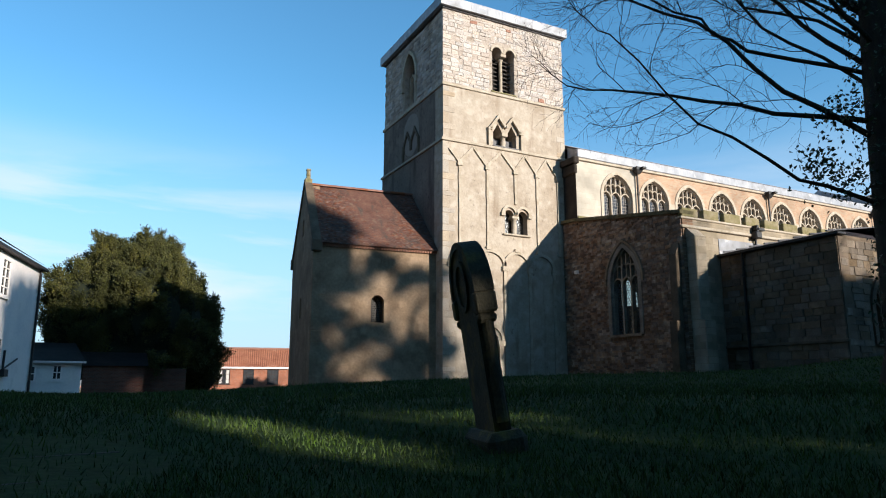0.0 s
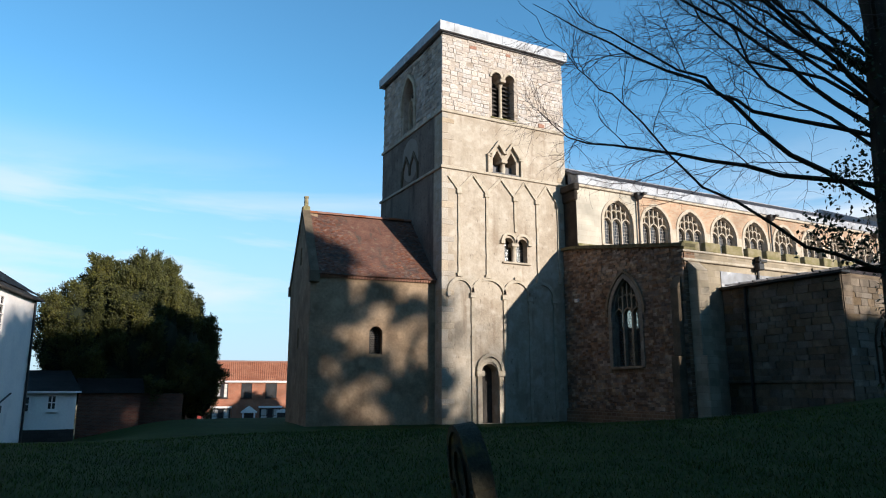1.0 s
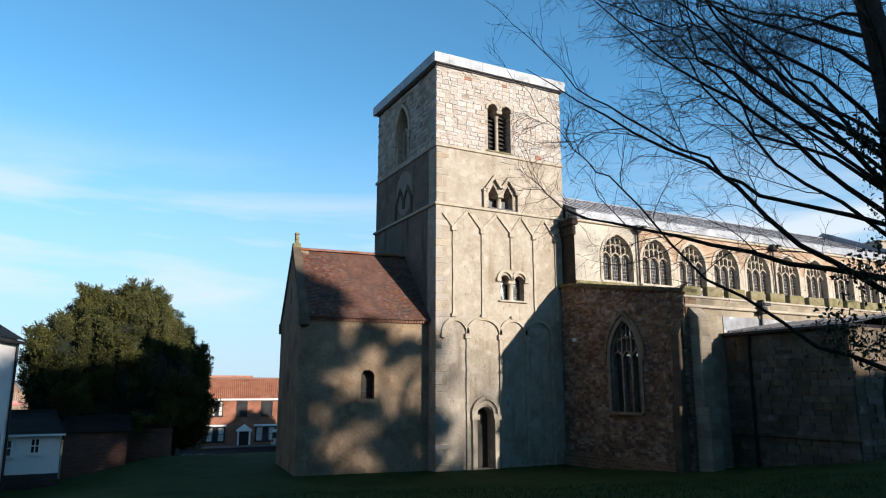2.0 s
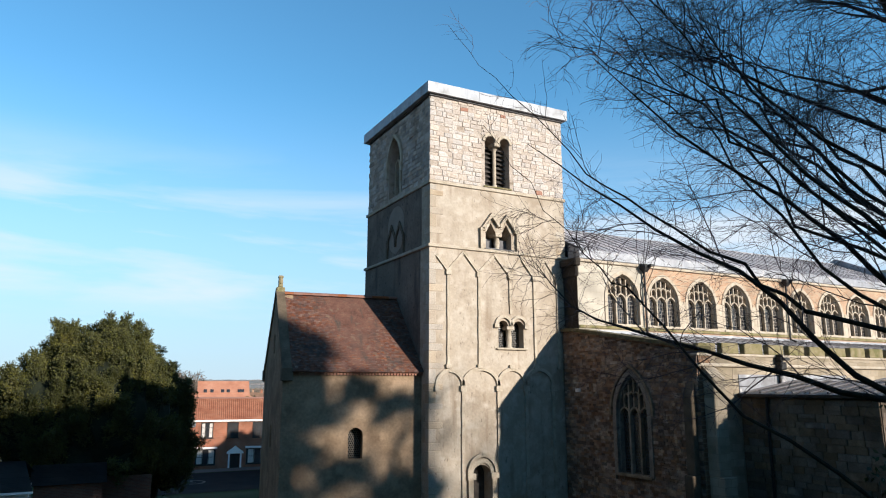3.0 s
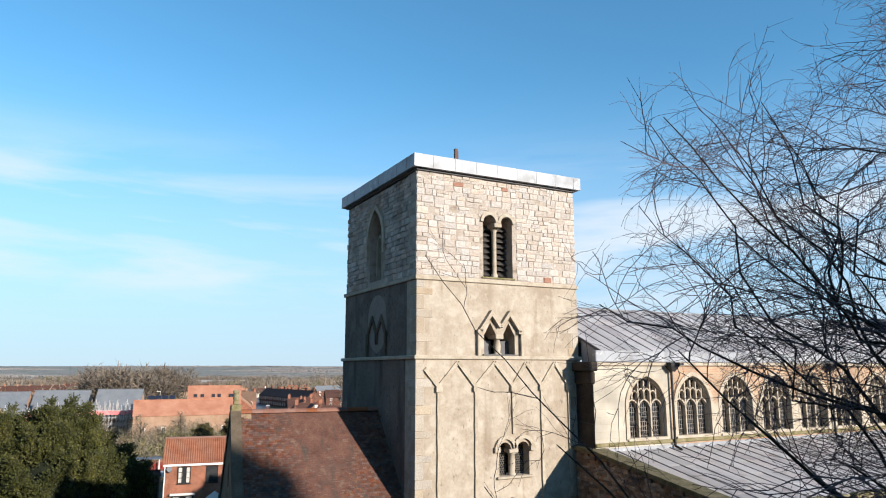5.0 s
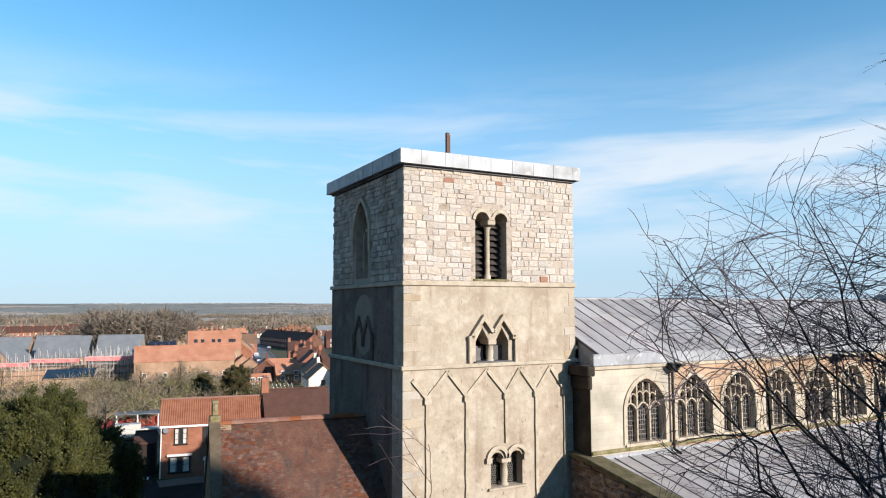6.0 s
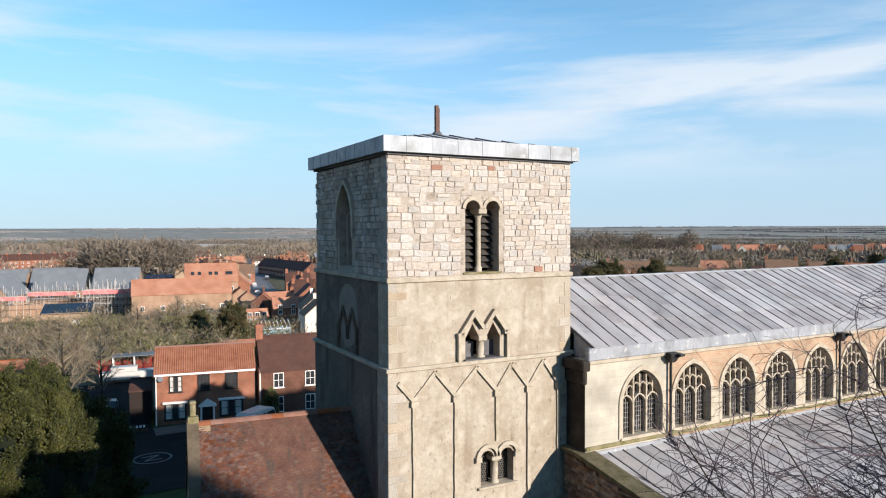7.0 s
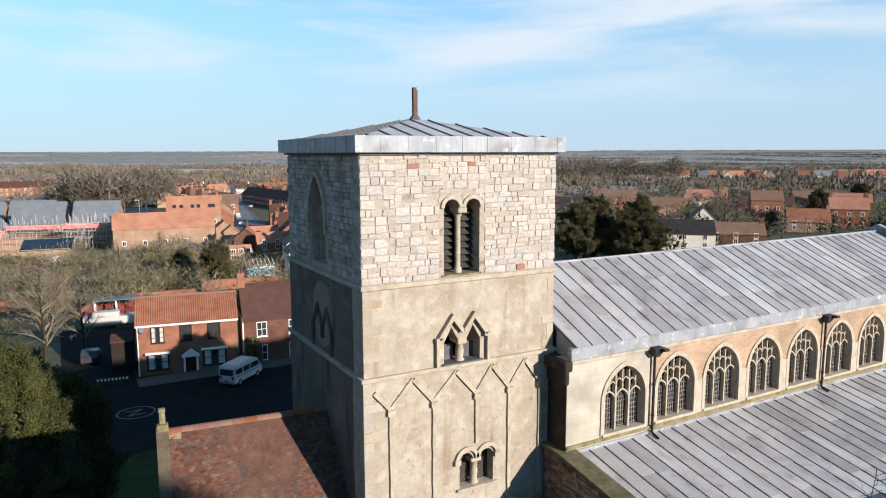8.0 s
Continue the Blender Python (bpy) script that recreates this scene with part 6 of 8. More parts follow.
# ---------------- headstone ----------------
grave = thing("headstone", (-12.62, -25.35, 0.3), "leaning mossy round-topped stone headstone in the grass", "headstone")
bm = bmesh.new()
PG = Plane((0, 0, 0), (1, 0, 0), (0, 1, 0))
outline = [(-0.33, -0.35), (-0.33, 1.0), (-0.4, 1.02), (-0.42, 1.12)] + [(-0.42 * math.cos(math.pi * i / 16), 1.13 + 0.44 * math.sin(math.pi * i / 16)) for i in range(17)] + [(0.42, 1.12), (0.4, 1.02), (0.33, 1.0), (0.33, -0.35)]
slab(bm, PG, outline, [], -0.085, 0.085)
bmesh.ops.bevel(bm, geom=[e for e in bm.edges if abs(e.calc_face_angle(0)) > 0.6], offset=0.014, segments=2, affect="EDGES")
slab_ob = part("slab", bm, M_GRAVE, grave, "lichen-stained stone slab", world=False)
bm = bmesh.new()
ribbon(bm, PG, [(0.17 * math.cos(a * math.pi / 8), 1.22 + 0.2 * math.sin(a * math.pi / 8)) for a in range(16)], 0.05, -0.11, -0.08, True)
part("roundel", bm, M_GRAVE, slab_ob, world=False)
bm = bmesh.new()
ribbon(bm, PG, [(-0.42 * math.cos(math.pi * i / 16), 1.13 + 0.44 * math.sin(math.pi * i / 16)) for i in range(17)], 0.055, -0.105, 0.105)
part("rim_moulding", bm, M_GRAVE, slab_ob, world=False)
for sx in (-1, 1):
    bm = bmesh.new()
    box(bm, min(sx * 0.3, sx * 0.445), max(sx * 0.3, sx * 0.445), -0.115, 0.115, 0.96, 1.13, 0.02)
    box(bm, min(sx * 0.32, sx * 0.42), max(sx * 0.32, sx * 0.42), -0.1, 0.1, 0.88, 0.96, 0.025)
    part("shoulder_capital", bm, M_GRAVE, slab_ob, world=False)
    bm = bmesh.new()
    cyl(bm, (sx * 0.355, 0, 0.1), (sx * 0.355, 0, 0.9), 0.062, 0.058, 12)
    part("colonnette", bm, M_GRAVE, slab_ob, world=False)
bm = bmesh.new()
box(bm, -0.46, 0.46, -0.2, 0.2, -0.4, 0.03, 0.06)
part("plinth", bm, M_GRAVE, grave, "moss-dark sunken plinth", world=False)
grave.matrix_basis = pose(-12.62, -25.35, 0.24) @ pose(0, 0, 0, 0, 0, -104) @ pose(0, 0, 0, 9, 0, 0) @ Matrix.Diagonal((0.8, 0.78, 0.97, 1))

# ---------------- white house and outbuildings to the west ----------------
M_WALLW = surface("white_render", [(0.66, 0.67, 0.68), (0.76, 0.76, 0.75), (0.8, 0.8, 0.78)], 0.6, 10, 0.06, 0.8, 0.15, stain=((0.5, 0.5, 0.48), 0.8, 0.6, 0.85))
M_SLATE = coursed("dark_slate", (0.042, 0.037, 0.035), (0.02, 0.018, 0.017), 0.3, 0.2, 0.01, 0.3, bump=0.3, rough=0.6)
M_BRICKD = coursed("dull_red_brick", (0.16, 0.064, 0.0416), (0.128, 0.102, 0.0832), 0.225, 0.075, 0.01, 0.35)
M_BRICK = coursed("red_brick", (0.323, 0.119, 0.0653), (0.276, 0.199, 0.154), 0.225, 0.075, 0.01, 0.25)
M_PANE = surface("window_pane", [(0.02, 0.023, 0.028), (0.05, 0.055, 0.06)], 0.8, 5, 0.1, 0.08, 0, spec=0.7)
M_CURTAIN = surface("net_curtain", [(0.4, 0.4, 0.38), (0.6, 0.6, 0.57)], 2, 9, 0.15, 0.9, 0, stretch=(5, 5, 0.5))


def sash(parent, pl, u0, u1, v0, v1, bars=(1, 2), frame_m=None, depth=0.1, name="window", curtain=False):
    """A window in a wall's plane: frame, glazing bars, panes and sill."""
    fm = frame_m or M_WHITE
    bm = bmesh.new()
    t = 0.08
    ribbon(bm, pl, [(u0 + t / 2, v0 + t / 2), (u0 + t / 2, v1 - t / 2), (u1 - t / 2, v1 - t / 2), (u1 - t / 2, v0 + t / 2)], t, -0.07, depth, True)
    for i in range(1, bars[0] + 1):
        u = u0 + (u1 - u0) * i / (bars[0] + 1)
        ribbon(bm, pl, [(u, v0), (u, v1)], 0.05, -0.05, depth - 0.02)
    for i in range(1, bars[1] + 1):
        v = v0 + (v1 - v0) * i / (bars[1] + 1)
        ribbon(bm, pl, [(u0, v), (u1, v)], 0.05, -0.052, depth - 0.02)
    win = part(name, bm, fm, parent, world=False)
    bm = bmesh.new()
    slab(bm, pl, rect(u0 + 0.01, u1 - 0.01, v0 + 0.01, v1 - 0.01), [], -0.015, 0.05)
    part("pane", bm, M_PANE, win, world=False)
    if curtain:
        for a, b in ((0.08, 0.36), (0.64, 0.92)):
            bm = bmesh.new()
            slab(bm, pl, rect(u0 + (u1 - u0) * a, u0 + (u1 - u0) * b, v0 + 0.1, v1 - 0.1), [], -0.022, -0.016)
            part("curtain", bm, M_CURTAIN, win, world=False)
    bm = bmesh.new()
    ribbon(bm, pl, [(u0 - 0.08, v0 - 0.04), (u1 + 0.08, v0 - 0.04)], 0.08, -0.1, 0.05)
    part("sill", bm, fm, win, world=False)
    return win


wh = thing("white_house", (-22.9, 2.85, -0.6), "tall white rendered house with a dark slate roof", "house", turn=-12)
bm = bmesh.new()
box(bm, -3.9, 3.9, -9.0, 7.0, -0.6, 7.0)
part("wall", bm, M_WALLW, wh, world=False)
PWH = Plane((3.9, 0, 0), (0, 1, 0), (-1, 0, 0))
for u in (-6.5, -2.6, 1.45):
    sash(wh, PWH, u, u + 1.1, 4.9, 6.5, (1, 3))
    sash(wh, PWH, u, u + 1.1, 1.4, 3.2, (1, 3))
for s in (-1, 1):
    bm = bmesh.new()
    vs = [bm.verts.new(v) for v in ((s * 4.25, -9.3, 6.93), (s * 4.25, 7.3, 6.93), (0, 7.3, 9.6), (0, -9.3, 9.6))]
    bm.faces.new(vs)
    bmesh.ops.solidify(bm, geom=bm.faces[:], thickness=0.12)
    part("roof", bm, M_SLATE, wh, world=False)
bm = bmesh.new()
box(bm, 3.9, 4.2, -9.3, 7.3, 6.78, 6.9)
part("gutter", bm, M_IRON, wh, world=False)
bm = bmesh.new()
cyl(bm, (3.98, 6.85, -0.5), (3.98, 6.85, 6.85), 0.06, n=8)
part("downpipe", bm, M_IRON, wh, world=False)
bm = bmesh.new()
for y in (-9.0, 7.0):
    vs = [bm.verts.new(v) for v in ((-3.9, y, 7.0), (3.9, y, 7.0), (0, y, 9.45))]
    bm.faces.new(vs)
part("gable", bm, M_WALLW, wh, world=False)
bm = bmesh.new()
cyl(bm, (3.98, 2.9, 1.6), (3.98, 2.9, 2.7), 0.05, n=6)
cyl(bm, (3.98, 2.9, 1.9), (4.0, 4.6, 2.4), 0.04, n=6)
box(bm, 3.9, 4.1, 2.75, 3.25, 1.6, 1.9)
part("wall_bracket", bm, M_IRON, wh, "black iron wall bracket", world=False)

low = thing("outbuilding", (-17.8, 13.5, -0.6), "low white rendered outbuilding with a dark slate roof", "outbuilding")
PLW = Plane((0, -2.0, 0), (1, 0, 0), (0, 1, 0))
bm = bmesh.new()
box(bm, -3.2, 2.4, -2.0, 2.0, -0.5, 2.5)
part("wall", bm, M_WALLW, low, world=False)
bm = bmesh.new()
box(bm, -3.2, 2.42, -2.03, -1.9, -0.5, 0.55)
part("plinth", bm, M_SLATE, low, world=False)
sash(low, PLW, -0.18, 0.34, 1.4, 2.25, (1, 1))
sash(low, PLW, 1.05, 1.52, 1.5, 2.3, (1, 1))
bm = bmesh.new()
vs = [bm.verts.new(v) for v in ((-3.4, -2.25, 2.45), (2.6, -2.25, 2.45), (2.0, 1.2, 3.6), (-3.4, 1.2, 3.6))]
bm.faces.new(vs)
vs2 = [bm.verts.new(v) for v in ((-3.4, 1.2, 3.6), (2.0, 1.2, 3.6), (2.6, 2.6, 2.7), (-3.4, 2.6, 2.7))]
bm.faces.new(vs2)
bmesh.ops.solidify(bm, geom=bm.faces[:], thickness=0.1)
part("roof", bm, M_SLATE, low, world=False)
bm = bmesh.new()
box(bm, -3.4, 2.6, -2.33, -2.24, 2.38, 2.48)
part("gutter", bm, M_WHITE, low, world=False)

gw = thing("garden_wall", (-9.3, 38.5, -2.2), "short sunlit buff brick garden wall", "wall")
bm = bmesh.new()
box(bm, -1.2, 1.2, -0.15, 0.15, -0.3, 2.9)
part("brickwork", bm, coursed("buff_wall_brick", (0.4, 0.27, 0.15), (0.36, 0.3, 0.22), 0.225, 0.075, 0.01, 0.25), gw, world=False)
bm = bmesh.new()
box(bm, -1.26, 1.26, -0.2, 0.2, 2.9, 3.0)
part("coping", bm, M_LIME, gw, world=False)

brk = thing("brick_shed", (-13.6, 16.3, -0.5), "dull red brick shed with a tiled gable roof under the yew", "shed")
bm = bmesh.new()
box(bm, -1.7, 1.5, -1.8, 1.8, -0.5, 2.3)
part("wall", bm, M_BRICKD, brk, world=False)
bm = bmesh.new()
vs = [bm.verts.new(v) for v in ((-1.9, -2.0, 2.25), (1.7, -2.0, 2.25), (1.7, 0, 3.1), (-1.9, 0, 3.1), (1.7, 2.0, 2.25), (-1.9, 2.0, 2.25))]
bm.faces.new(vs[:4])
bm.faces.new((vs[3], vs[2], vs[4], vs[5]))
bmesh.ops.solidify(bm, geom=bm.faces[:], thickness=0.1)
part("roof", bm, M_SLATE, brk, world=False)
bm = bmesh.new()
box(bm, 1.6, 4.2, 0.9, 1.15, -0.6, 2.2)
part("yard_wall", bm, M_BRICKD, brk, world=False)

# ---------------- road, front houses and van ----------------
# asphalt darkened past its own colour for the church's shadow
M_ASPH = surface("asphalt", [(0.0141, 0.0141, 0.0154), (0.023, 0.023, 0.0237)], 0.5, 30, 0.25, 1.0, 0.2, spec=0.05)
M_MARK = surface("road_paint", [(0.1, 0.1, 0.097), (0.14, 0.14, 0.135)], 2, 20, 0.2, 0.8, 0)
M_PANT = surface("pantile", [(0.199, 0.0736, 0.0405), (0.265, 0.11, 0.0626), (0.309, 0.147, 0.0883)], 0.8, 12, 0.18, 0.85, 0.1)
M_PANTD = surface("dark_tile", [(0.064, 0.032, 0.0256), (0.096, 0.048, 0.0352)], 0.8, 12, 0.2, 0.85, 0.15)
M_ORANGE = surface("orange_tile", [(0.32, 0.14, 0.085), (0.39, 0.185, 0.115), (0.44, 0.235, 0.155)], 0.35, 5, 0.12, 0.85, 0.15)
M_GREYR = surface("grey_slate", [(0.133, 0.154, 0.174), (0.184, 0.205, 0.226)], 0.4, 6, 0.12, 0.7, 0.1)
M_BROWNR = surface("brown_tile", [(0.166, 0.0998, 0.0666), (0.225, 0.142, 0.0915)], 0.4, 6, 0.15, 0.85, 0.15)
M_BUFF = surface("buff_brick", [(0.33, 0.24, 0.165), (0.42, 0.32, 0.225)], 0.6, 12, 0.15, 0.9, 0.2)
M_CREAM = surface("cream_render", [(0.6, 0.57, 0.5), (0.7, 0.67, 0.6)], 0.5, 8, 0.08, 0.85, 0.1)
M_SOFTB = surface("soft_orange_brick", [(0.26, 0.165, 0.108), (0.32, 0.215, 0.145), (0.37, 0.265, 0.19)], 0.5, 12, 0.16, 0.9, 0.2)
# asphalt lightened for low sun glancing along the street
M_STREET = surface("worn_street", [(0.14, 0.145, 0.155), (0.2, 0.205, 0.215)], 0.3, 9, 0.15, 0.8, 0.1)
M_SOLAR = surface("solar_glass", [(0.012, 0.018, 0.035), (0.02, 0.028, 0.05)], 2, 9, 0.1, 0.3, 0, spec=0.5)
M_DKFR = surface("dark_window_frame", [(0.0192, 0.0128, 0.0109), (0.032, 0.0224, 0.0192)], 4, 30, 0.2, 0.5, 0)


def sheet(name, x0, x1, y0, y1, lift, material, label, category, step=1.5):
    """A paved sheet that follows the ground."""
    nx, ny = max(1, int((x1 - x0) / step)), max(1, int((y1 - y0) / step))
    vs = [(x0 + (x1 - x0) * i / nx, y0 + (y1 - y0) * j / ny, ground_z(x0 + (x1 - x0) * i / nx, y0 + (y1 - y0) * j / ny) + lift) for j in range(ny + 1) for i in range(nx + 1)]
    fs = [(j * (nx + 1) + i, j * (nx + 1) + i + 1, (j + 1) * (nx + 1) + i + 1, (j + 1) * (nx + 1) + i) for j in range(ny) for i in range(nx)]
    return tagged(raw(name, vs, fs, material, None, label, True), category=category, kind="structure")


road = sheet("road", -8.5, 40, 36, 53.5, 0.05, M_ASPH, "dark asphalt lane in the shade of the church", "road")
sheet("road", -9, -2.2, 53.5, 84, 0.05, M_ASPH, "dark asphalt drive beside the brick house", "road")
sheet("pavement", -2.2, 18, 53.5, 56.5, 0.12, surface("paving", [(0.0832, 0.0768, 0.0704), (0.115, 0.109, 0.0992)], 1, 20, 0.2, 0.9, 0.2), "grey paved strip before the houses", "pavement")
bm = bmesh.new()
zr = ground_z(-3.2, 45) + 0.075
for i in range(28):
    a0, a1 = 2 * math.pi * i / 28, 2 * math.pi * (i + 1) / 28
    vs = [bm.verts.new((-3.2 + r * math.cos(a), 46.3 + 0.95 * r * math.sin(a), zr + 0.05 * (ground_z(-3.2 + r * math.cos(a), 46.3 + 0.95 * r * math.sin(a)) - zr > 9))) for r, a in ((1.5, a0), (1.72, a0), (1.72, a1), (1.5, a1))]
    for v in vs:
        v.co.z = ground_z(v.co.x, v.co.y) + 0.075
    bm.faces.new(vs)
PR = [(-4.1, 46.8), (-2.6, 47.0), (-3.9, 45.6), (-2.4, 45.8)]
for a, b in zip(PR, PR[1:]):
    t = (Vector(b) - Vector(a)).normalized()
    nn = Vector((-t.y, t.x)) * 0.12
    vs = [bm.verts.new((q.x, q.y, ground_z(q.x, q.y) + 0.08)) for q in (Vector(a) - nn, Vector(b) - nn, Vector(b) + nn, Vector(a) + nn)]
    bm.faces.new(vs)
tagged(link_mesh("road_marking", bm, M_MARK), "worn white painted ring on the asphalt", "road marking", kind="structure")


def pitched(parent, w, d, eave, ridge, material, hang=0.3, waves=0, name="roof", ridge_m=None):
    """Two slopes with the ridge along x; waves: pantile rolls across each slope."""
    for s in (-1, 1):
        vs, fs = [], []
        n = waves * 4 if waves else 1
        rows = 14 if waves else 1
        x0, x1 = -w / 2 - hang * 0.6, w / 2 + hang * 0.6
        drop = (ridge - eave) / (d / 2) * hang
        for j in range(rows + (1 if waves else 1)):
            for e in ((0, 1) if waves and 0 < j < rows else (0,)):
                f = j / rows
                for i in range(n + 1):
                    x = x0 + (x1 - x0) * i / n
                    lift = 0.035 * math.sin(2 * math.pi * i / 4) if waves else 0
                    lift += 0.03 * (e if waves else 0)
                    vs.append((x, s * (d / 2 + hang) * (1 - f), eave - drop + (ridge - eave + drop) * f + lift))
        lines = len(vs) // (n + 1)
        for j in range(lines - 1):
            for i in range(n):
                fs.append((j * (n + 1) + i, j * (n + 1) + i + 1, (j + 1) * (n + 1) + i + 1, (j + 1) * (n + 1) + i))
        k = len(vs)
        vs += [(x0, s * (d / 2 + hang), eave - drop - 0.12), (x1, s * (d / 2 + hang), eave - drop - 0.12), (x1, 0, ridge - 0.15), (x0, 0, ridge - 0.15)]
        fs.append((k, k + 1, k + 2, k + 3))
        fs += [(0, n, k + 1, k), (0, k, k + 3, (lines - 1) * (n + 1)), (n, lines * (n + 1) - 1, k + 2, k + 1)]
        raw(name, vs, fs, material, parent)
    bm = bmesh.new()
    cyl(bm, (-w / 2 - hang * 0.6, 0, ridge + 0.02), (w / 2 + hang * 0.6, 0, ridge + 0.02), 0.13, n=8)
    part("ridge", bm, ridge_m or material, parent, world=False)


def body(parent, w, d, eave, ridge, material):
    bm = bmesh.new()
    slab(bm, Plane((-w / 2, 0, 0), (0, 1, 0), (1, 0, 0)), [(-d / 2, -0.8), (d / 2, -0.8), (d / 2, eave), (0, ridge - 0.16), (-d / 2, eave)], [], 0, w)
    return part("wall", bm, material, parent, world=False)


def chimney(parent, x, y, z0, z1, material, w=0.7, pots=2):
    bm = bmesh.new()
    box(bm, x - w / 2, x + w / 2, y - 0.3, y + 0.3, z0, z1 - 0.15)
    box(bm, x - w / 2 - 0.05, x + w / 2 + 0.05, y - 0.35, y + 0.35, z1 - 0.15, z1)
    c = part("chimney", bm, material, parent, world=False)
    for i in range(pots):
        bm = bmesh.new()
        px = x + (i - (pots - 1) / 2) * 0.3
        cyl(bm, (px, y, z1), (px, y, z1 + 0.35), 0.11, 0.09, 8)
        part("chimney_pot", bm, M_RIDGE, c, world=False)


TURN_H = -9.0
bh = thing("brick_house", (3.75, 60.1, -3.25), "two-storey red brick house with pantile roof and white porch", "house", turn=TURN_H)
body(bh, 10.3, 6.4, 6.25, 8.55, M_BRICK)
pitched(bh, 10.3, 6.4, 6.25, 8.55, M_PANT, 0.25, 46, ridge_m=M_RIDGE)
PB = Plane((0, -3.2, 0), (1, 0, 0), (0, 1, 0))
for u0, u1 in ((-3.75, -2.4), (-0.85, 0.4), (2.0, 3.35)):
    sash(bh, PB, u0, u1, 4.1, 5.85, (2, 2), M_DKFR, 0.06, curtain=u0 < -3)
for u0, u1 in ((-4.25, -2.0), (1.4, 3.9)):
    sash(bh, PB, u0, u1, 1.15, 2.85, (2, 1), M_DKFR, 0.06, name="bay_window", curtain=True)
    bm = bmesh.new()
    box(bm, u0 - 0.15, u1 + 0.15, -3.55, -3.2, 2.9, 3.12, 0.03)
    part("window_head", bm, M_WHITE, bh, world=False)
bm = bmesh.new()
box(bm, -5.2, 5.2, -3.48, -3.36, 5.95, 6.15)
part("fascia", bm, M_WHITE, bh, "white eaves board", world=False)
bm = bmesh.new()
cyl(bm, (-5.05, -3.27, 0), (-5.05, -3.27, 6.0), 0.06, n=8)
part("downpipe", bm, M_WHITE, bh, world=False)
bm = bmesh.new()
box(bm, -0.35, 0.65, -3.26, -3.19, 0, 2.3)
part("door", bm, M_DKFR, bh, "dark panelled front door", world=False)
for x0, x1 in ((-0.6, -0.42), (0.72, 0.9)):
    bm = bmesh.new()
    box(bm, x0, x1, -3.5, -3.2, 0, 2.35, 0.02)
    part("porch_column", bm, M_WHITE, bh, world=False)
bm = bmesh.new()
slab(bm, Plane((0, -3.62, 0), (1, 0, 0), (0, 1, 0)), [(-0.78, 2.35), (1.08, 2.35), (1.08, 2.5), (0.15, 3.2), (-0.78, 2.5)], [], 0, 0.42)
part("porch_pediment", bm, M_WHITE, bh, world=False)
bm = bmesh.new()
cyl(bm, (-4.6, -3.3, 5.6), (-4.6, -3.55, 5.7), 0.3, 0.28, 12)
part("satellite_dish", bm, M_GREYR, bh, world=False)

nb = thing("brick_house", (13.4, 59.8, -3.2), "dark red brick house with a steep brown roof and white sashes", "house", turn=-7)
body(nb, 7.6, 6.6, 5.6, 9.0, M_BRICKD)
pitched(nb, 7.6, 6.6, 5.6, 9.0, M_PANTD, 0.15)
PNB = Plane((0, -3.3, 0), (1, 0, 0), (0, 1, 0))
for u in (-2.4, 1.2):
    sash(nb, PNB, u, u + 1.15, 3.5, 5.2, (1, 1), M_WHITE, 0.08)
    sash(nb, PNB, u, u + 1.15, 0.7, 2.5, (1, 1), M_WHITE, 0.08)
chimney(nb, -3.6, 0, 8.0, 10.4, M_BRICK, 0.8)
bm = bmesh.new()
box(bm, -3.95, -3.8, -3.3, 3.3, 0, 5.6)
part("gable_render", bm, M_CREAM, nb, world=False)

pb = plumes(crown_points([((0, 0, 1.0), (0.8, 0.7, 1.3)), ((0.2, 0.1, 2.1), (0.5, 0.5, 0.9))], 500, random.Random(61)), 0.35, random.Random(62), 4, 0.6, 0.2)
nbush = thing("bush", (9.8, 55.4, ground_z(9.8, 55.4)), "rounded evergreen bush beside the house door", "bush")
raw("crown", pb[0], pb[1], M_SCRUB2, nbush)
bm = bmesh.new()
cyl(bm, (0, 0, -0.2), (0.1, 0, 1.6), 0.09, 0.04, 6)
part("stem", bm, M_BARK, nbush, world=False)

# garage, fence and gate sign beside the brick house
gar = thing("garage", (-2.75, 62.6, -3.3), "tall dark timber lean-to garage beside the brick house", "garage", turn=TURN_H)
body(gar, 2.1, 5.0, 4.2, 5.0, M_DKFR)
pitched(gar, 2.1, 5.0, 4.2, 5.0, M_PANTD, 0.15)
fence = thing("garden_gate", (-4.4, 56.2, -3.2), "low timber gate with a board of small white letters", "gate", turn=-8)
for k in range(9):
    bm = bmesh.new()
    box(bm, -1.6 + k * 0.37, -1.6 + k * 0.37 + 0.28, -0.03, 0.03, -0.2, 0.95, 0.01)
    part("board", bm, M_WOOD, fence, world=False)
for k in range(9):
    bm = bmesh.new()
    box(bm, -1.5 + k * 0.34, -1.5 + k * 0.34 + 0.2, -0.045, -0.032, 1.05, 1.3)
    part("letter_bar", bm, M_WHITE, fence, "plain white letter-sized bar", world=False)
bm = bmesh.new()
box(bm, -1.65, 1.75, -0.03, 0.03, 1.0, 1.36)
part("sign_board", bm, M_DKFR, fence, world=False)

# camper van
M_VAN = surface("van_paint", [(0.46, 0.46, 0.44), (0.54, 0.535, 0.515)], 1, 12, 0.04, 0.35, 0, spec=0.5)
M_TYRE = surface("tyre", [(0.012, 0.012, 0.012), (0.02, 0.02, 0.02)], 6, 40, 0.2, 0.8, 0.2)
M_STRIPE = surface("van_stripe", [(0.064, 0.0896, 0.16), (0.0896, 0.115, 0.192)], 3, 20, 0.1, 0.5, 0)
M_RED = surface("red_paint", [(0.192, 0.0192, 0.016), (0.256, 0.032, 0.0224)], 3, 20, 0.1, 0.5, 0)


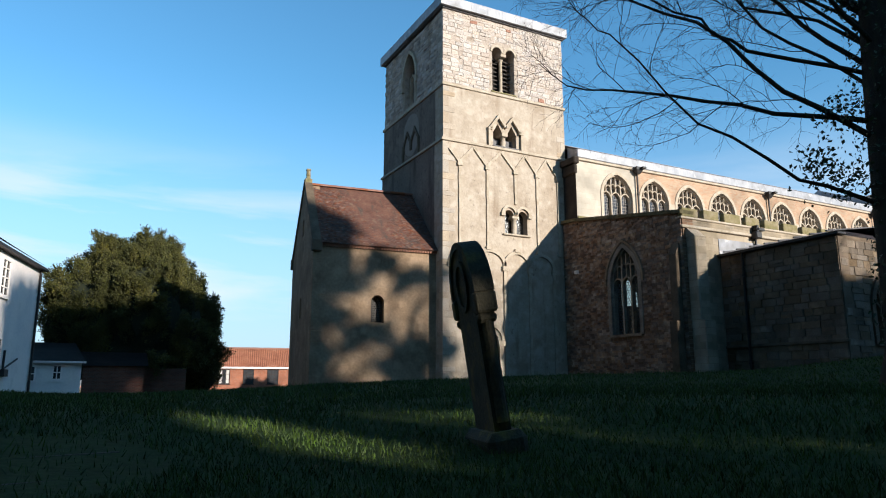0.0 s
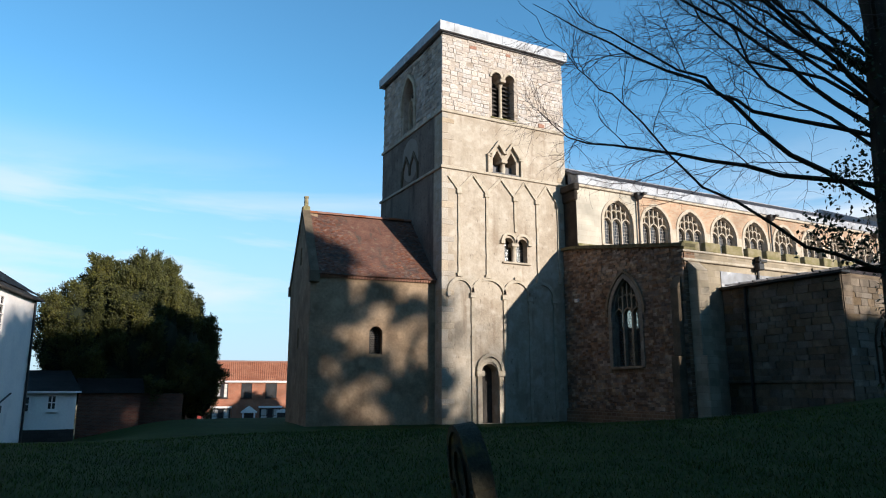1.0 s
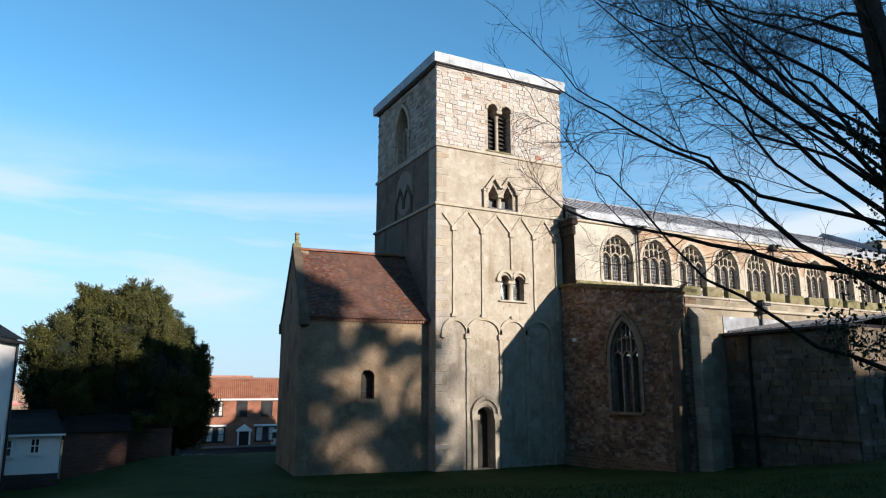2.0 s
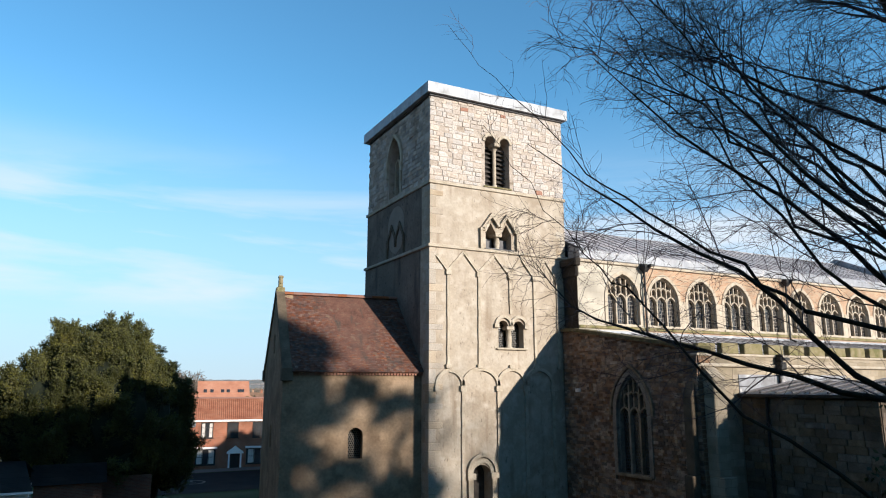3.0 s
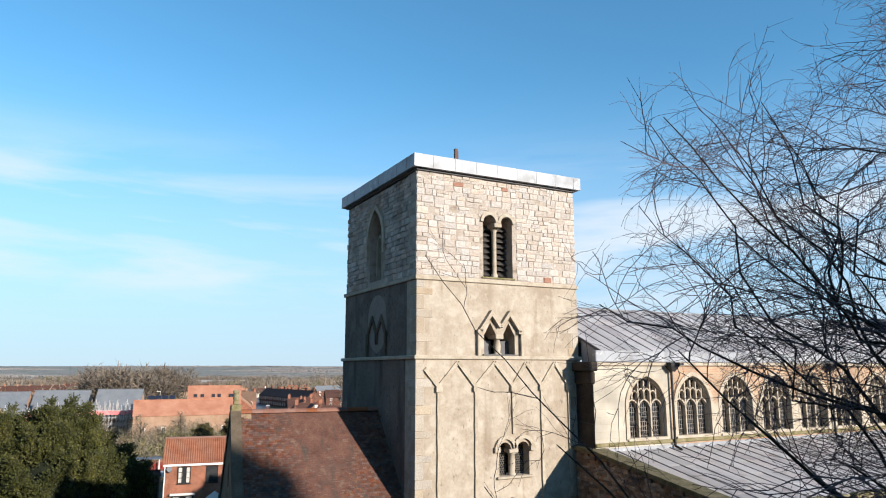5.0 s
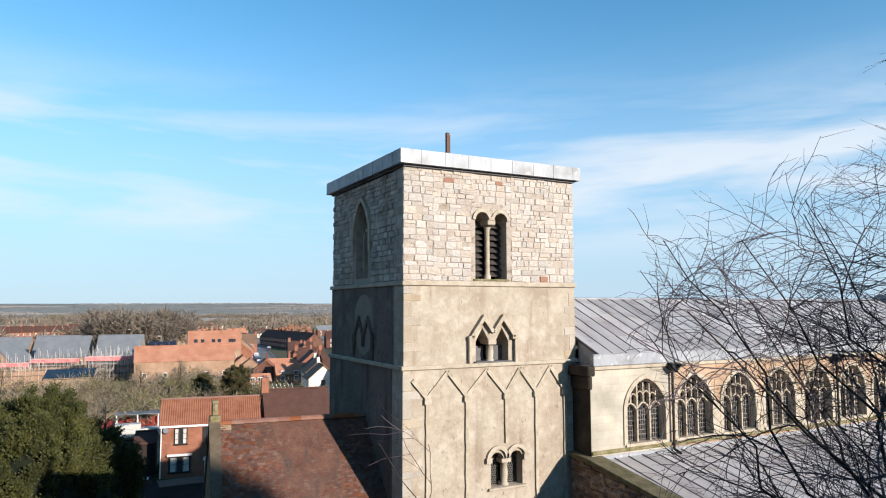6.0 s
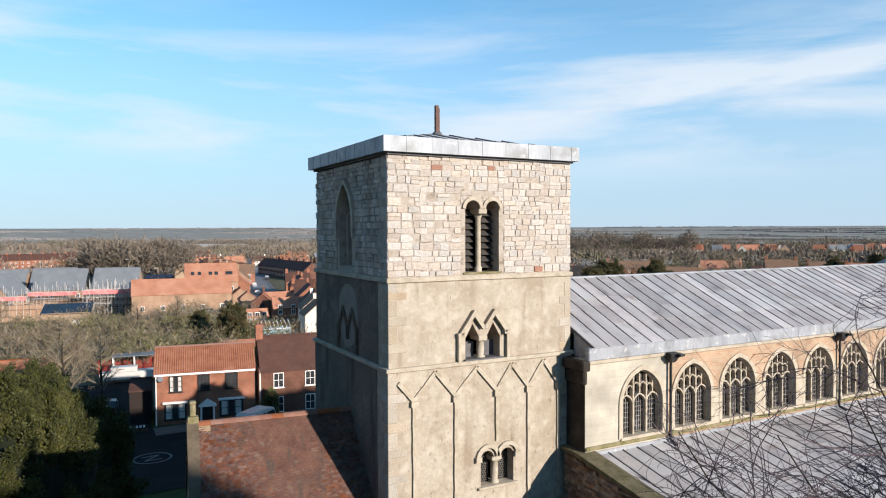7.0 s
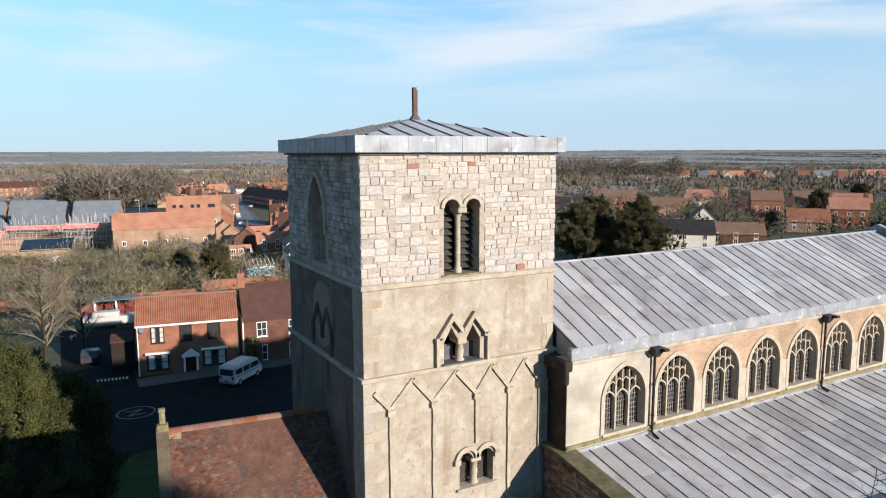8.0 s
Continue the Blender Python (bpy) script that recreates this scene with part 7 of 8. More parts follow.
def vehicle(name, at, turn, prof, width, glass, wheels, paint, label, category, stripe=None, lamps=None):
    """A car or van from its side outline (x ahead, z up): body, windows, wheels with rims, lamps."""
    ob = thing(name, at, label, category, turn=turn)
    bm = bmesh.new()
    slab(bm, Plane((0, -width / 2, 0), (1, 0, 0), (0, 1, 0)), prof, [], 0, width)
    bmesh.ops.bevel(bm, geom=[e for e in bm.edges if e.is_manifold and e.calc_face_angle(0) > 0.5], offset=0.06, segments=2, affect="EDGES")
    part("body", bm, paint, ob, world=False)
    for s in (-1, 1):
        pl = Plane((0, s * width / 2, 0), (1, 0, 0), (0, -s, 0))
        for g in glass:
            bm = bmesh.new()
            slab(bm, pl, g, [], -0.012, 0.02)
            part("side_window", bm, M_PANE, ob, world=False)
        if stripe:
            bm = bmesh.new()
            ribbon(bm, pl, stripe, 0.09, -0.008, 0.01)
            part("stripe", bm, M_STRIPE, ob, world=False)
        for x, r in wheels:
            bm = bmesh.new()
            cyl(bm, (x, s * (width / 2 - 0.2), r), (x, s * (width / 2 + 0.01), r), r, n=16)
            wheel = part("wheel", bm, M_TYRE, ob, world=False)
            bm = bmesh.new()
            cyl(bm, (x, s * (width / 2 - 0.01), r), (x, s * (width / 2 + 0.02), r), r * 0.6, n=12)
            part("rim", bm, M_LEADF, wheel, world=False)
    for x, z0, z1, nx in lamps or ():
        for s in (-1, 1):
            bm = bmesh.new()
            y = s * (width / 2 - 0.22)
            box(bm, x - 0.02, x + 0.02, y - 0.12, y + 0.12, z0, z1)
            part("lamp", bm, M_RED if nx < 0 else M_WHITE, ob, world=False)
    return ob


VAN = [(-2.45, 0.35), (2.4, 0.35), (2.55, 0.95), (2.2, 1.15), (1.75, 1.98), (1.5, 2.12), (-2.3, 2.1), (-2.45, 1.9)]
van = vehicle("camper_van", (7.4, 51.0, ground_z(7.4, 51.0) + 0.05), 42, VAN, 1.9, [rect(-2.2, -1.1, 1.25, 1.8), rect(-0.9, 0.15, 1.25, 1.8), [(0.35, 1.25), (1.95, 1.25), (1.62, 1.8), (0.35, 1.8)]],
              [(-1.5, 0.33), (1.55, 0.33)], M_VAN, "white camper van with dark windows parked by the brick house", "van", stripe=[(-2.4, 1.02), (2.0, 1.02)], lamps=[(-2.47, 0.8, 1.1, -1), (2.48, 0.65, 0.85, 1)])
bm = bmesh.new()
box(bm, -2.475, -2.44, -0.78, 0.78, 1.2, 1.85, 0.02)
part("rear_window", bm, M_PANE, van, world=False)
bm = bmesh.new()
box(bm, -2.0, 0.9, -0.8, 0.8, 2.08, 2.2, 0.05)
part("raised_roof", bm, M_VAN, van, world=False)
bm = bmesh.new()
box(bm, -2.55, -2.4, -0.9, 0.9, 0.35, 0.55, 0.03)
part("bumper", bm, M_GREYR, van, world=False)
bm = bmesh.new()
box(bm, -2.56, -2.53, -0.28, 0.28, 0.6, 0.72)
part("plate", bm, M_MARK, van, "plain pale plate", world=False)

CAR = [(-2.05, 0.3), (2.05, 0.3), (2.1, 0.65), (1.9, 0.82), (0.95, 0.92), (0.35, 1.42), (-1.2, 1.45), (-1.8, 1.0), (-2.1, 0.9)]
CARG = [[(-1.5, 0.98), (-0.35, 0.98), (-0.35, 1.36), (-1.15, 1.36)], [(-0.25, 0.98), (0.75, 0.98), (0.28, 1.34), (-0.25, 1.36)]]
CARP = [surface("car_white", [(0.6, 0.6, 0.6), (0.68, 0.68, 0.68)], 1, 9, 0.04, 0.3, 0, spec=0.5), surface("car_dark", [(0.03, 0.035, 0.05), (0.05, 0.055, 0.07)], 1, 9, 0.04, 0.3, 0, spec=0.5), surface("car_silver", [(0.35, 0.36, 0.38), (0.42, 0.43, 0.45)], 1, 9, 0.04, 0.3, 0, spec=0.5)]
carlabels = ["small white parked car", "dark blue parked car on the drive", "silver parked car"]
for x, y, t, k in ((-6.0, 66.5, 82, 1), (50.4, 236, 76, 0), (52.4, 246, 76, 1), (53.8, 254, 76, 0), (56.4, 266, 76, 2), (58.6, 277, 78, 0), (61, 290, 78, 2), (64, 304, 78, 0), (73, 313, 78, 1), (76, 326, 78, 2), (70, 330, 78, 0), (24, 178.5, 5, 1), (19, 179, 5, 2), (78, 380, 80, 2), (-30, 160, 10, 0)):
    vehicle("car", (x, y, ground_z(x, y) + 0.04), t, CAR, 1.75, CARG, [(-1.3, 0.31), (1.3, 0.31)], CARP[k], carlabels[k] + (" at a far kerb" if y > 200 else " near gardens"), "car", lamps=[(-2.08, 0.62, 0.8, -1), (2.1, 0.5, 0.66, 1)])
# white boat under a frame, in the yard behind
yard = thing("boat", (-2.6, 84, ground_z(-2.6, 84)), "long white boat hull laid up in a yard", "boat", turn=-6)
bm = bmesh.new()
slab(bm, Plane((0, -1.1, 0), (1, 0, 0), (0, 1, 0)), [(-3.6, 0.5), (3.2, 0.5), (4.3, 1.6), (-3.8, 1.5)], [], 0, 2.2)
bmesh.ops.bevel(bm, geom=bm.edges[:], offset=0.12, segments=2, affect="EDGES")
part("hull", bm, M_VAN, yard, world=False)
bm = bmesh.new()
box(bm, -2.4, 1.0, -0.85, 0.85, 1.5, 2.2, 0.1)
part("cabin", bm, M_VAN, yard, world=False)
per = thing("pergola", (-1.6, 89.5, ground_z(-1.6, 89.5)), "white-framed canopy before a red board fence", "pergola", turn=-6)
for x in (-2.8, 0, 2.8):
    for y in (-1.2, 1.2):
        bm = bmesh.new()
        box(bm, x - 0.07, x + 0.07, y - 0.07, y + 0.07, -0.3, 2.9)
        part("post", bm, M_WHITE, per, world=False)
bm = bmesh.new()
box(bm, -3.1, 3.1, -1.5, 1.5, 2.9, 3.0)
part("canopy", bm, M_GREYR, per, world=False)
bm = bmesh.new()
box(bm, -5, 6.5, 1.8, 1.95, -0.3, 2.1)
part("fence_panel", bm, M_RED, per, "dull red board fence", world=False)

# ---------------- the town beyond ----------------
def dwelling(x, y, w, d, eave, ridge, turn, wall, roof, label, name="house", storeys=2, cols=3, white=True, stacks=1, drop=0.0, group="", detail=True):
    """A plain house: walls, two roof slopes, a row of windows to each storey, door, chimneys."""
    ob = thing(name, (x, y, ground_z(x, y) - drop), label, "house", group, turn=turn)
    body(ob, w, d, eave, ridge, wall)
    pitched(ob, w, d, eave, ridge, roof, 0.3)
    pl = Plane((0, -d / 2, 0), (1, 0, 0), (0, 1, 0))
    fm = M_WHITE if white else M_DKFR
    for st in range(storeys):
        z0 = 0.9 + st * (eave - 0.4) / storeys
        for c in range(cols):
            u = -w / 2 + w * (c + 0.5) / cols
            bm = bmesh.new()
            ribbon(bm, pl, [(u - 0.5, z0), (u - 0.5, z0 + 1.3), (u + 0.5, z0 + 1.3), (u + 0.5, z0)], 0.13, -0.05, 0.05, True)
            ribbon(bm, pl, [(u, z0), (u, z0 + 1.3)], 0.07, -0.04, 0.05)
            wn_ = part("window", bm, fm, ob, world=False)
            bm = bmesh.new()
            slab(bm, pl, rect(u - 0.5, u + 0.5, z0, z0 + 1.3), [], -0.01, 0.05)
            part("pane", bm, M_PANE, wn_, world=False)
    if detail:
        for gx_ in (-w / 2 - 0.01, w / 2 + 0.01):
            bm = bmesh.new()
            box(bm, gx_ - 0.03, gx_ + 0.03, -0.45, 0.45, eave * 0.62, eave * 0.62 + 1.2)
            part("gable_window", bm, M_PANE, ob, world=False)
    for k in range(stacks):
        chimney(ob, (-1) ** k * (w / 2 - 0.5), 0, ridge - 0.6, ridge + 1.2, wall, 0.9)
    return ob


hall = dwelling(18.2, 190, 26.5, 9.5, 5.6, 9.4, -5, M_SOFTB, M_ORANGE, "long brick hall with a wide orange tile roof", cols=5, storeys=1, stacks=0)
dwelling(29.2, 207, 15.5, 12, 8.0, 13.0, -8, M_SOFTB, M_ORANGE, "tall brick hall with orange roof and skylights", cols=4, stacks=0)
zs = ground_z(29.2, 207) + 13.0 - 3.6 / 6.0 * 5.0 + 0.08
for u in (-6.0, -4.0, -0.8, 0.9, 4.2, 5.2):
    ob = thing("skylight", (29.2 + u, 207 - 3.6 - 0.14 * u, zs), "small dark rooflight in orange tiles", "skylight", "rooflights on the hall", turn=-8)
    bm = bmesh.new()
    box(bm, -0.42, 0.42, -0.6, 0.6, -0.1, 0.14)
    box(bm, -0.5, 0.5, -0.68, 0.68, -0.1, 0.1)
    p_ = part("pane", bm, M_PANE, ob, world=False)
    p_.rotation_euler = (radians(39.8), 0, 0)
arr = thing("solar_array", (12.8, 197.5, ground_z(12.8, 197.5)), "row of dark blue solar panels on a frame", "solar panel", turn=-5)
bm = bmesh.new()
box(bm, -4, 4, -1.2, 1.6, -0.4, 8.8)
part("plinth", bm, M_SOFTB, arr, world=False)
for k in range(4):
    for r in range(2):
        bm = bmesh.new()
        box(bm, -3.7 + k * 1.9, -2.0 + k * 1.9, -0.03, 0.03, -0.55, 0.55)
        p_ = part("panel", bm, M_SOLAR, arr, world=False)
        p_.location, p_.rotation_euler = (0, -0.9 + r * 0.75, 9.2 + r * 1.0), (radians(-38), 0, 0)
for x, y, w, d, t in ((34.8, 181, 5, 5, 80), (36.5, 199, 6, 5, 82)):
    dwelling(x, y, w, d, 3.6, 5.6, t, M_SOFTB, M_ORANGE, "low brick outhouse with an orange roof by the hall", stacks=0, cols=2, storeys=1, detail=False)
# unfinished houses with scaffolding
grey = "unfinished brick house with a blue-grey slate roof"
for x, y, w in ((-12.2, 219, 14.0), (2.6, 211, 12.5), (-14.5, 238, 13), (-28.5, 240, 13)):
    dwelling(x, y, w, 9.5, 6.9, 12.6, -15, M_SOFTB, M_GREYR, grey, stacks=0, cols=4, drop=0.2)
dwelling(-28, 214, 11, 11, 6.9, 12.4, 62, M_SOFTB, M_GREYR, "unfinished brick house with its gable to the site", stacks=0, cols=3, drop=0.2)
M_PINK = surface("red_netting", [(0.58, 0.12, 0.13), (0.7, 0.35, 0.34)], 1.5, 8, 0.2, 0.9, 0)
M_POLE = surface("scaffold_tube", [(0.45, 0.43, 0.4), (0.56, 0.54, 0.51)], 3, 20, 0.15, 0.5, 0)
for x, y, w in ((-14.5, 211.5, 13), (0.6, 203.6, 13.5), (-1.5, 198.6, 11), (-27, 203, 13)):
    sc = thing("scaffolding", (x, y, ground_z(x, y)), "steel tube scaffolding with red netting on a building site", "scaffolding", "scaffolding on the site", turn=-12)
    for i in range(13):
        u = -w / 2 + w * i / 12
        for v in (0, -1.6):
            bm = bmesh.new()
            cyl(bm, (u, v, -0.5), (u, v, 6.6 + (i * 7 % 5) * 0.55 + (1 if v else 0)), 0.055, n=5)
            part("pole", bm, M_POLE, sc, world=False)
    for z in (1.9, 3.8, 5.7):
        bm = bmesh.new()
        box(bm, -w / 2, w / 2, -1.6, 0, z - 0.06, z)
        part("platform", bm, M_WOOD, sc, world=False)
        bm = bmesh.new()
        cyl(bm, (-w / 2 - 0.4, -1.65, z + 1), (w / 2 + 0.4, -1.65, z + 1), 0.06, n=5)
        part("rail", bm, M_POLE, sc, world=False)
    for i in range(0, 12, 2):
        u = -w / 2 + w * i / 12
        bm = bmesh.new()
        cyl(bm, (u, -1.68, 0), (u + w / 6, -1.68, 3.9 + 1.9 * (i % 4 == 0)), 0.05, n=5)
        part("brace", bm, M_POLE, sc, world=False)
    bm = bmesh.new()
    box(bm, -w / 2, w / 2, -1.72, -1.68, 5.6, 6.6)
    part("netting", bm, M_PINK, sc, "red safety netting", world=False)
ob = thing("brick_wall", (-22, 198, ground_z(-22, 198)), "long half-built red brick wall on the site", "wall", turn=-5)
bm = bmesh.new()
box(bm, -8, 9, -0.3, 0.3, -1, 4.4)
box(bm, -8, -4.2, -0.3, 0.3, 4.4, 5.3)
box(bm, 8.4, 9, -0.3, 6, -1, 4.4)
part("brickwork", bm, M_SOFTB, ob, world=False)
for k in range(11):
    bm = bmesh.new()
    cyl(bm, (-7.5 + k * 1.6, -0.6, -1), (-7.5 + k * 1.6, -0.6, 5.4 + k % 3 * 0.5), 0.055, n=5)
    part("pole", bm, M_POLE, ob, world=False)
for z in (1.6, 3.4, 5.0):
    bm = bmesh.new()
    box(bm, -8, 9, -0.9, -0.4, z - 0.06, z + 0.06)
    part("platform", bm, M_BUFF, ob, world=False)
flat = thing("flat_roofed_building", (-10.8, 172.5, ground_z(-10.8, 172.5) - 0.7), "low buff brick building with a dark panelled roof", "building", turn=-6)
bm = bmesh.new()
box(bm, -5.2, 5.2, -4, 4, -1, 4.0)
part("wall", bm, M_BUFF, flat, world=False)
bm = bmesh.new()
vs = [bm.verts.new(v) for v in ((-5.5, -4.4, 3.8), (5.5, -4.4, 3.8), (5.5, 4.4, 5.6), (-5.5, 4.4, 5.6))]
bm.faces.new(vs)
bmesh.ops.solidify(bm, geom=bm.faces[:], thickness=0.2)
part("roof", bm, M_PANE, flat, "dark panelled roof", world=False)
bm = bmesh.new()
box(bm, 1.5, 3.2, -4.05, -3.98, 0.2, 2.2)
part("door", bm, M_WHITE, flat, world=False)
# houses by the street
for x, y, w, d, e, r, t, wl_, rf, st in (
        (35.5, 165, 8, 6, 3.6, 6.0, 74, M_BRICKD, M_PANT, 1), (40, 168, 9, 6, 3.4, 5.8, -8, M_BRICK, M_ORANGE, 1), (41, 157, 10, 6, 2.8, 5.0, -8, M_BRICK, M_ORANGE, 0),
        (47.5, 163, 9, 7, 4.8, 8.0, 78, M_BRICK, M_PANTD, 1), (44.5, 148, 9, 7, 4.6, 7.4, 78, M_BRICKD, M_PANTD, 2), (51, 178, 8, 7, 4.8, 7.6, -12, M_BRICK, M_PANTD, 2),
        (39, 132, 8, 6, 4.6, 7.2, 80, M_CREAM, M_BROWNR, 1), (36, 120, 7, 6, 4.2, 6.8, 82, M_CREAM, M_BROWNR, 1), (28, 141, 5, 4, 2.4, 3.8, -4, M_BRICK, M_ORANGE, 0),
        (57, 196, 9, 7, 4.6, 7.4, -14, M_BRICKD, M_PANTD, 2), (60, 214, 9, 7, 4.8, 7.8, 82, M_BRICK, M_PANTD, 2), (65, 234, 9, 7, 4.8, 7.8, -12, M_BRICK, M_PANTD, 2),
        (45, 133, 9, 7, 5.0, 8.2, -4, M_BRICKD, M_PANTD, 1), (43, 112, 9, 7, 4.6, 7.4, -4, M_SOFTB, M_BROWNR, 1), (52, 146, 8, 7, 4.6, 7.4, -6, M_SOFTB, M_ORANGE, 1),
        (50, 118, 8, 7, 4.6, 7.4, 80, M_BRICK, M_BROWNR, 1), (40.5, 222, 10, 8, 5.4, 8.6, 78, M_BRICK, M_ORANGE, 2), (45, 243, 14, 8, 6.0, 9.4, 78, M_SOFTB, M_BROWNR, 2)):
    dwelling(x, y, w, d, e, r, t, wl_, rf, "brick cottage with a tiled roof close to the town street", stacks=st, cols=3)
for x, y, w in ((31, 128, 9), (20, 104, 14), (-18, 110, 12), (33, 150, 7), (6, 99, 10)):
    ob = thing("garden_wall", (x, y, ground_z(x, y)), "low old red brick garden wall between plots", "wall", "garden walls", turn=-6 if w > 8 else 80)
    bm = bmesh.new()
    box(bm, -w / 2, w / 2, -0.12, 0.12, -0.5, 1.7)
    part("brickwork", bm, M_BRICK, ob, world=False)
    bm = bmesh.new()
    box(bm, -w / 2 - 0.03, w / 2 + 0.03, -0.17, 0.17, 1.7, 1.8)
    part("coping", bm, M_RIDGE, ob, world=False)
cons = thing("conservatory", (25.5, 113.5, ground_z(25.5, 113.5)), "pale blue glazed conservatory roof behind the gardens", "conservatory", turn=-6)
bm = bmesh.new()
for k in range(8):
    ribbon(bm, Plane((-2.6 + k * 0.75, 0, 0), (0, 1, 0), (1, 0, 0)), [(-1.8, 2.4), (1.8, 3.6)], 0.12, 0, 0.08)
box(bm, -2.7, 2.8, -1.85, -1.75, 2.3, 2.45)
part("glazing_bars", bm, M_WHITE, cons, world=False)
bm = bmesh.new()
box(bm, -2.6, 2.7, -1.75, 1.8, -0.5, 2.35)
part("glazing", bm, surface("blue_glass", [(0.25, 0.38, 0.45), (0.35, 0.5, 0.56)], 1, 9, 0.05, 0.15, 0, spec=0.6), cons, world=False)
SW = [(47.5, 195), (49.5, 212), (52.5, 232), (58, 262), (66.5, 305), (76, 345), (84, 385), (86, 430), (80, 500)]
street = raw("road", [(x + s * 3.6, y, ground_z(x, y) + 0.15) for x, y in SW for s in (-1, 1)], [(2 * i, 2 * i + 1, 2 * i + 3, 2 * i + 2) for i in range(len(SW) - 1)], M_STREET, None, "grey asphalt street running between terraces", True)
tagged(street, category="road", kind="structure")
for s in (-1, 1):
    pv = raw("pavement", [(x + s * (4.4 + 0.8 * e), y, ground_z(x, y) + 0.22) for x, y in SW for e in (-1, 1)], [(2 * i, 2 * i + 1, 2 * i + 3, 2 * i + 2) for i in range(len(SW) - 1)], M_MARK, None, "pale paved footway beside the street", True)
    tagged(pv, category="pavement", kind="structure")
for k in range(7):
    f = k / 6
    x, y = 90 - 3 * f, 302 + 66 * f
    dwelling(x, y, 9.6, 8, 5.4, 8.8, -84, M_BRICKD, M_PANTD, "dark-roofed brick terrace house along the far street", name="terrace_house", cols=3, stacks=2, group="terrace by the street", detail=False)
for k in range(8):
    f = k / 7
    x, y = 57 + 5 * f, 290 + 140 * f
    dwelling(x, y, 9, 11, 5.4, 8.8, -10 - 10 * f, M_SOFTB if k % 3 else M_BRICK, M_PANTD if k % 2 else M_BROWNR, "brick terrace house with a dark tiled roof and paired stacks", name="terrace_house", cols=2, stacks=2, group="terrace by the street", detail=False)
for k in range(10):
    x, y = -62 + 7.4 * k, 560 + 3 * k
    dwelling(x, y, 7.2, 9, 6.4, 10.5, -4, M_BRICK, M_PANTD, "distant red terrace house with white windows and a dark roof", name="terrace_house", cols=2, stacks=1, group="far terrace", detail=False)
for k in range(9):
    x, y = 70 + 9.5 * k, 455 + (k * 37 % 60)
    dwelling(x, y, 12, 8, 4.2, 7.4, (k * 53) % 90 - 20, (M_SOFTB, M_CREAM, M_BRICK)[k % 3], (M_BROWNR, M_PANTD, M_ORANGE)[k % 3], "low brick house behind the terraces", cols=3, stacks=1, group="distant town", detail=False)
# east side, beyond the nave roof
for x, y, w, d, e, r, t, wl_, rf, st in (
        (166, 188, 22, 12, 4.6, 10.5, -28, M_CREAM, M_SLATE, 0), (134, 106, 15, 9, 4.6, 7.6, -42, M_CREAM, M_SLATE, 0), (154, 106, 15, 10, 3.6, 6.2, -45, M_BRICKD, M_BROWNR, 2),
        (175, 135, 9, 8, 4.6, 8.6, 48, M_CREAM, M_BROWNR, 1), (166, 150, 18, 8, 4.2, 7.4, -40, M_BRICK, M_ORANGE, 2), (225, 148, 11, 9, 9.0, 12.2, -46, M_BRICK, M_BROWNR, 2),
        (205, 118, 12.5, 9, 3.6, 7.4, -50, M_SOFTB, M_PANT, 1), (232, 121, 12, 9, 6.6, 10.4, -52, M_BRICK, M_ORANGE, 2), (262, 142, 18, 9, 5.0, 9.0, -52, M_BRICKD, M_PANT, 1),
        (262, 175, 22, 9, 5.0, 8.4, -48, M_BRICKD, M_PANTD, 1), (215, 190, 20, 9, 5.4, 8.8, -45, M_BUFF, M_BROWNR, 2), (190, 215, 16, 8, 5.4, 8.8, -40, M_BRICK, M_ORANGE, 2),
        (120, 175, 14, 8, 5.2, 8.8, -35, M_BRICK, M_BROWNR, 1), (300, 160, 16, 9, 5.4, 9.0, -55, M_BRICK, M_ORANGE, 2), (320, 190, 20, 9, 5.4, 9.0, -50, M_BRICK, M_BROWNR, 2),
        (290, 230, 20, 9, 5.4, 9.0, -45, M_BUFF, M_ORANGE, 1), (245, 250, 22, 9, 5.4, 9.0, -40, M_BRICK, M_BROWNR, 2), (170, 260, 20, 9, 5.4, 9.0, -30, M_BRICK, M_GREYR, 1)):
    dwelling(x, y, w, d, e, r, t, wl_, rf, "brick house among winter trees at the edge of town", stacks=st, cols=3)
rng = random.Random(77)
for k in range(34):
    f = k / 33
    x, y = 640 + 260 * f + rng.uniform(-10, 10), 545 - 110 * f + rng.uniform(-30, 30)
    dwelling(x, y, rng.uniform(9, 17), 10, 5.5, 11.0, rng.choice((-50, 40, -35)), rng.choice((M_BRICK, M_BRICK, M_BUFF, M_CREAM)), rng.choice((M_ORANGE, M_PANT, M_PANT, M_GREYR)), "far estate house with a red roof beyond the fields", stacks=0, cols=3, group="far estate", detail=False)
for k in range(26):
    x, y = rng.uniform(-70, 330), rng.uniform(300, 640)
    if abs(x - (47 + (y - 205) * 0.2)) < 26:
        continue
    dwelling(x, y, rng.uniform(14, 26), 9, 5.4, 8.8, rng.uniform(-20, 20) if k % 3 else 80, rng.choice((M_BRICK, M_BUFF, M_BRICKD)), rng.choice((M_ORANGE, M_PANT, M_BROWNR, M_GREYR, M_PANTD)), "distant brick house among trees", stacks=k % 2, cols=4, group="distant town", detail=False)
M_SHED = surface("pale_sheeting", [(0.23, 0.243, 0.256), (0.294, 0.307, 0.32)], 0.1, 3, 0.08, 0.7, 0)
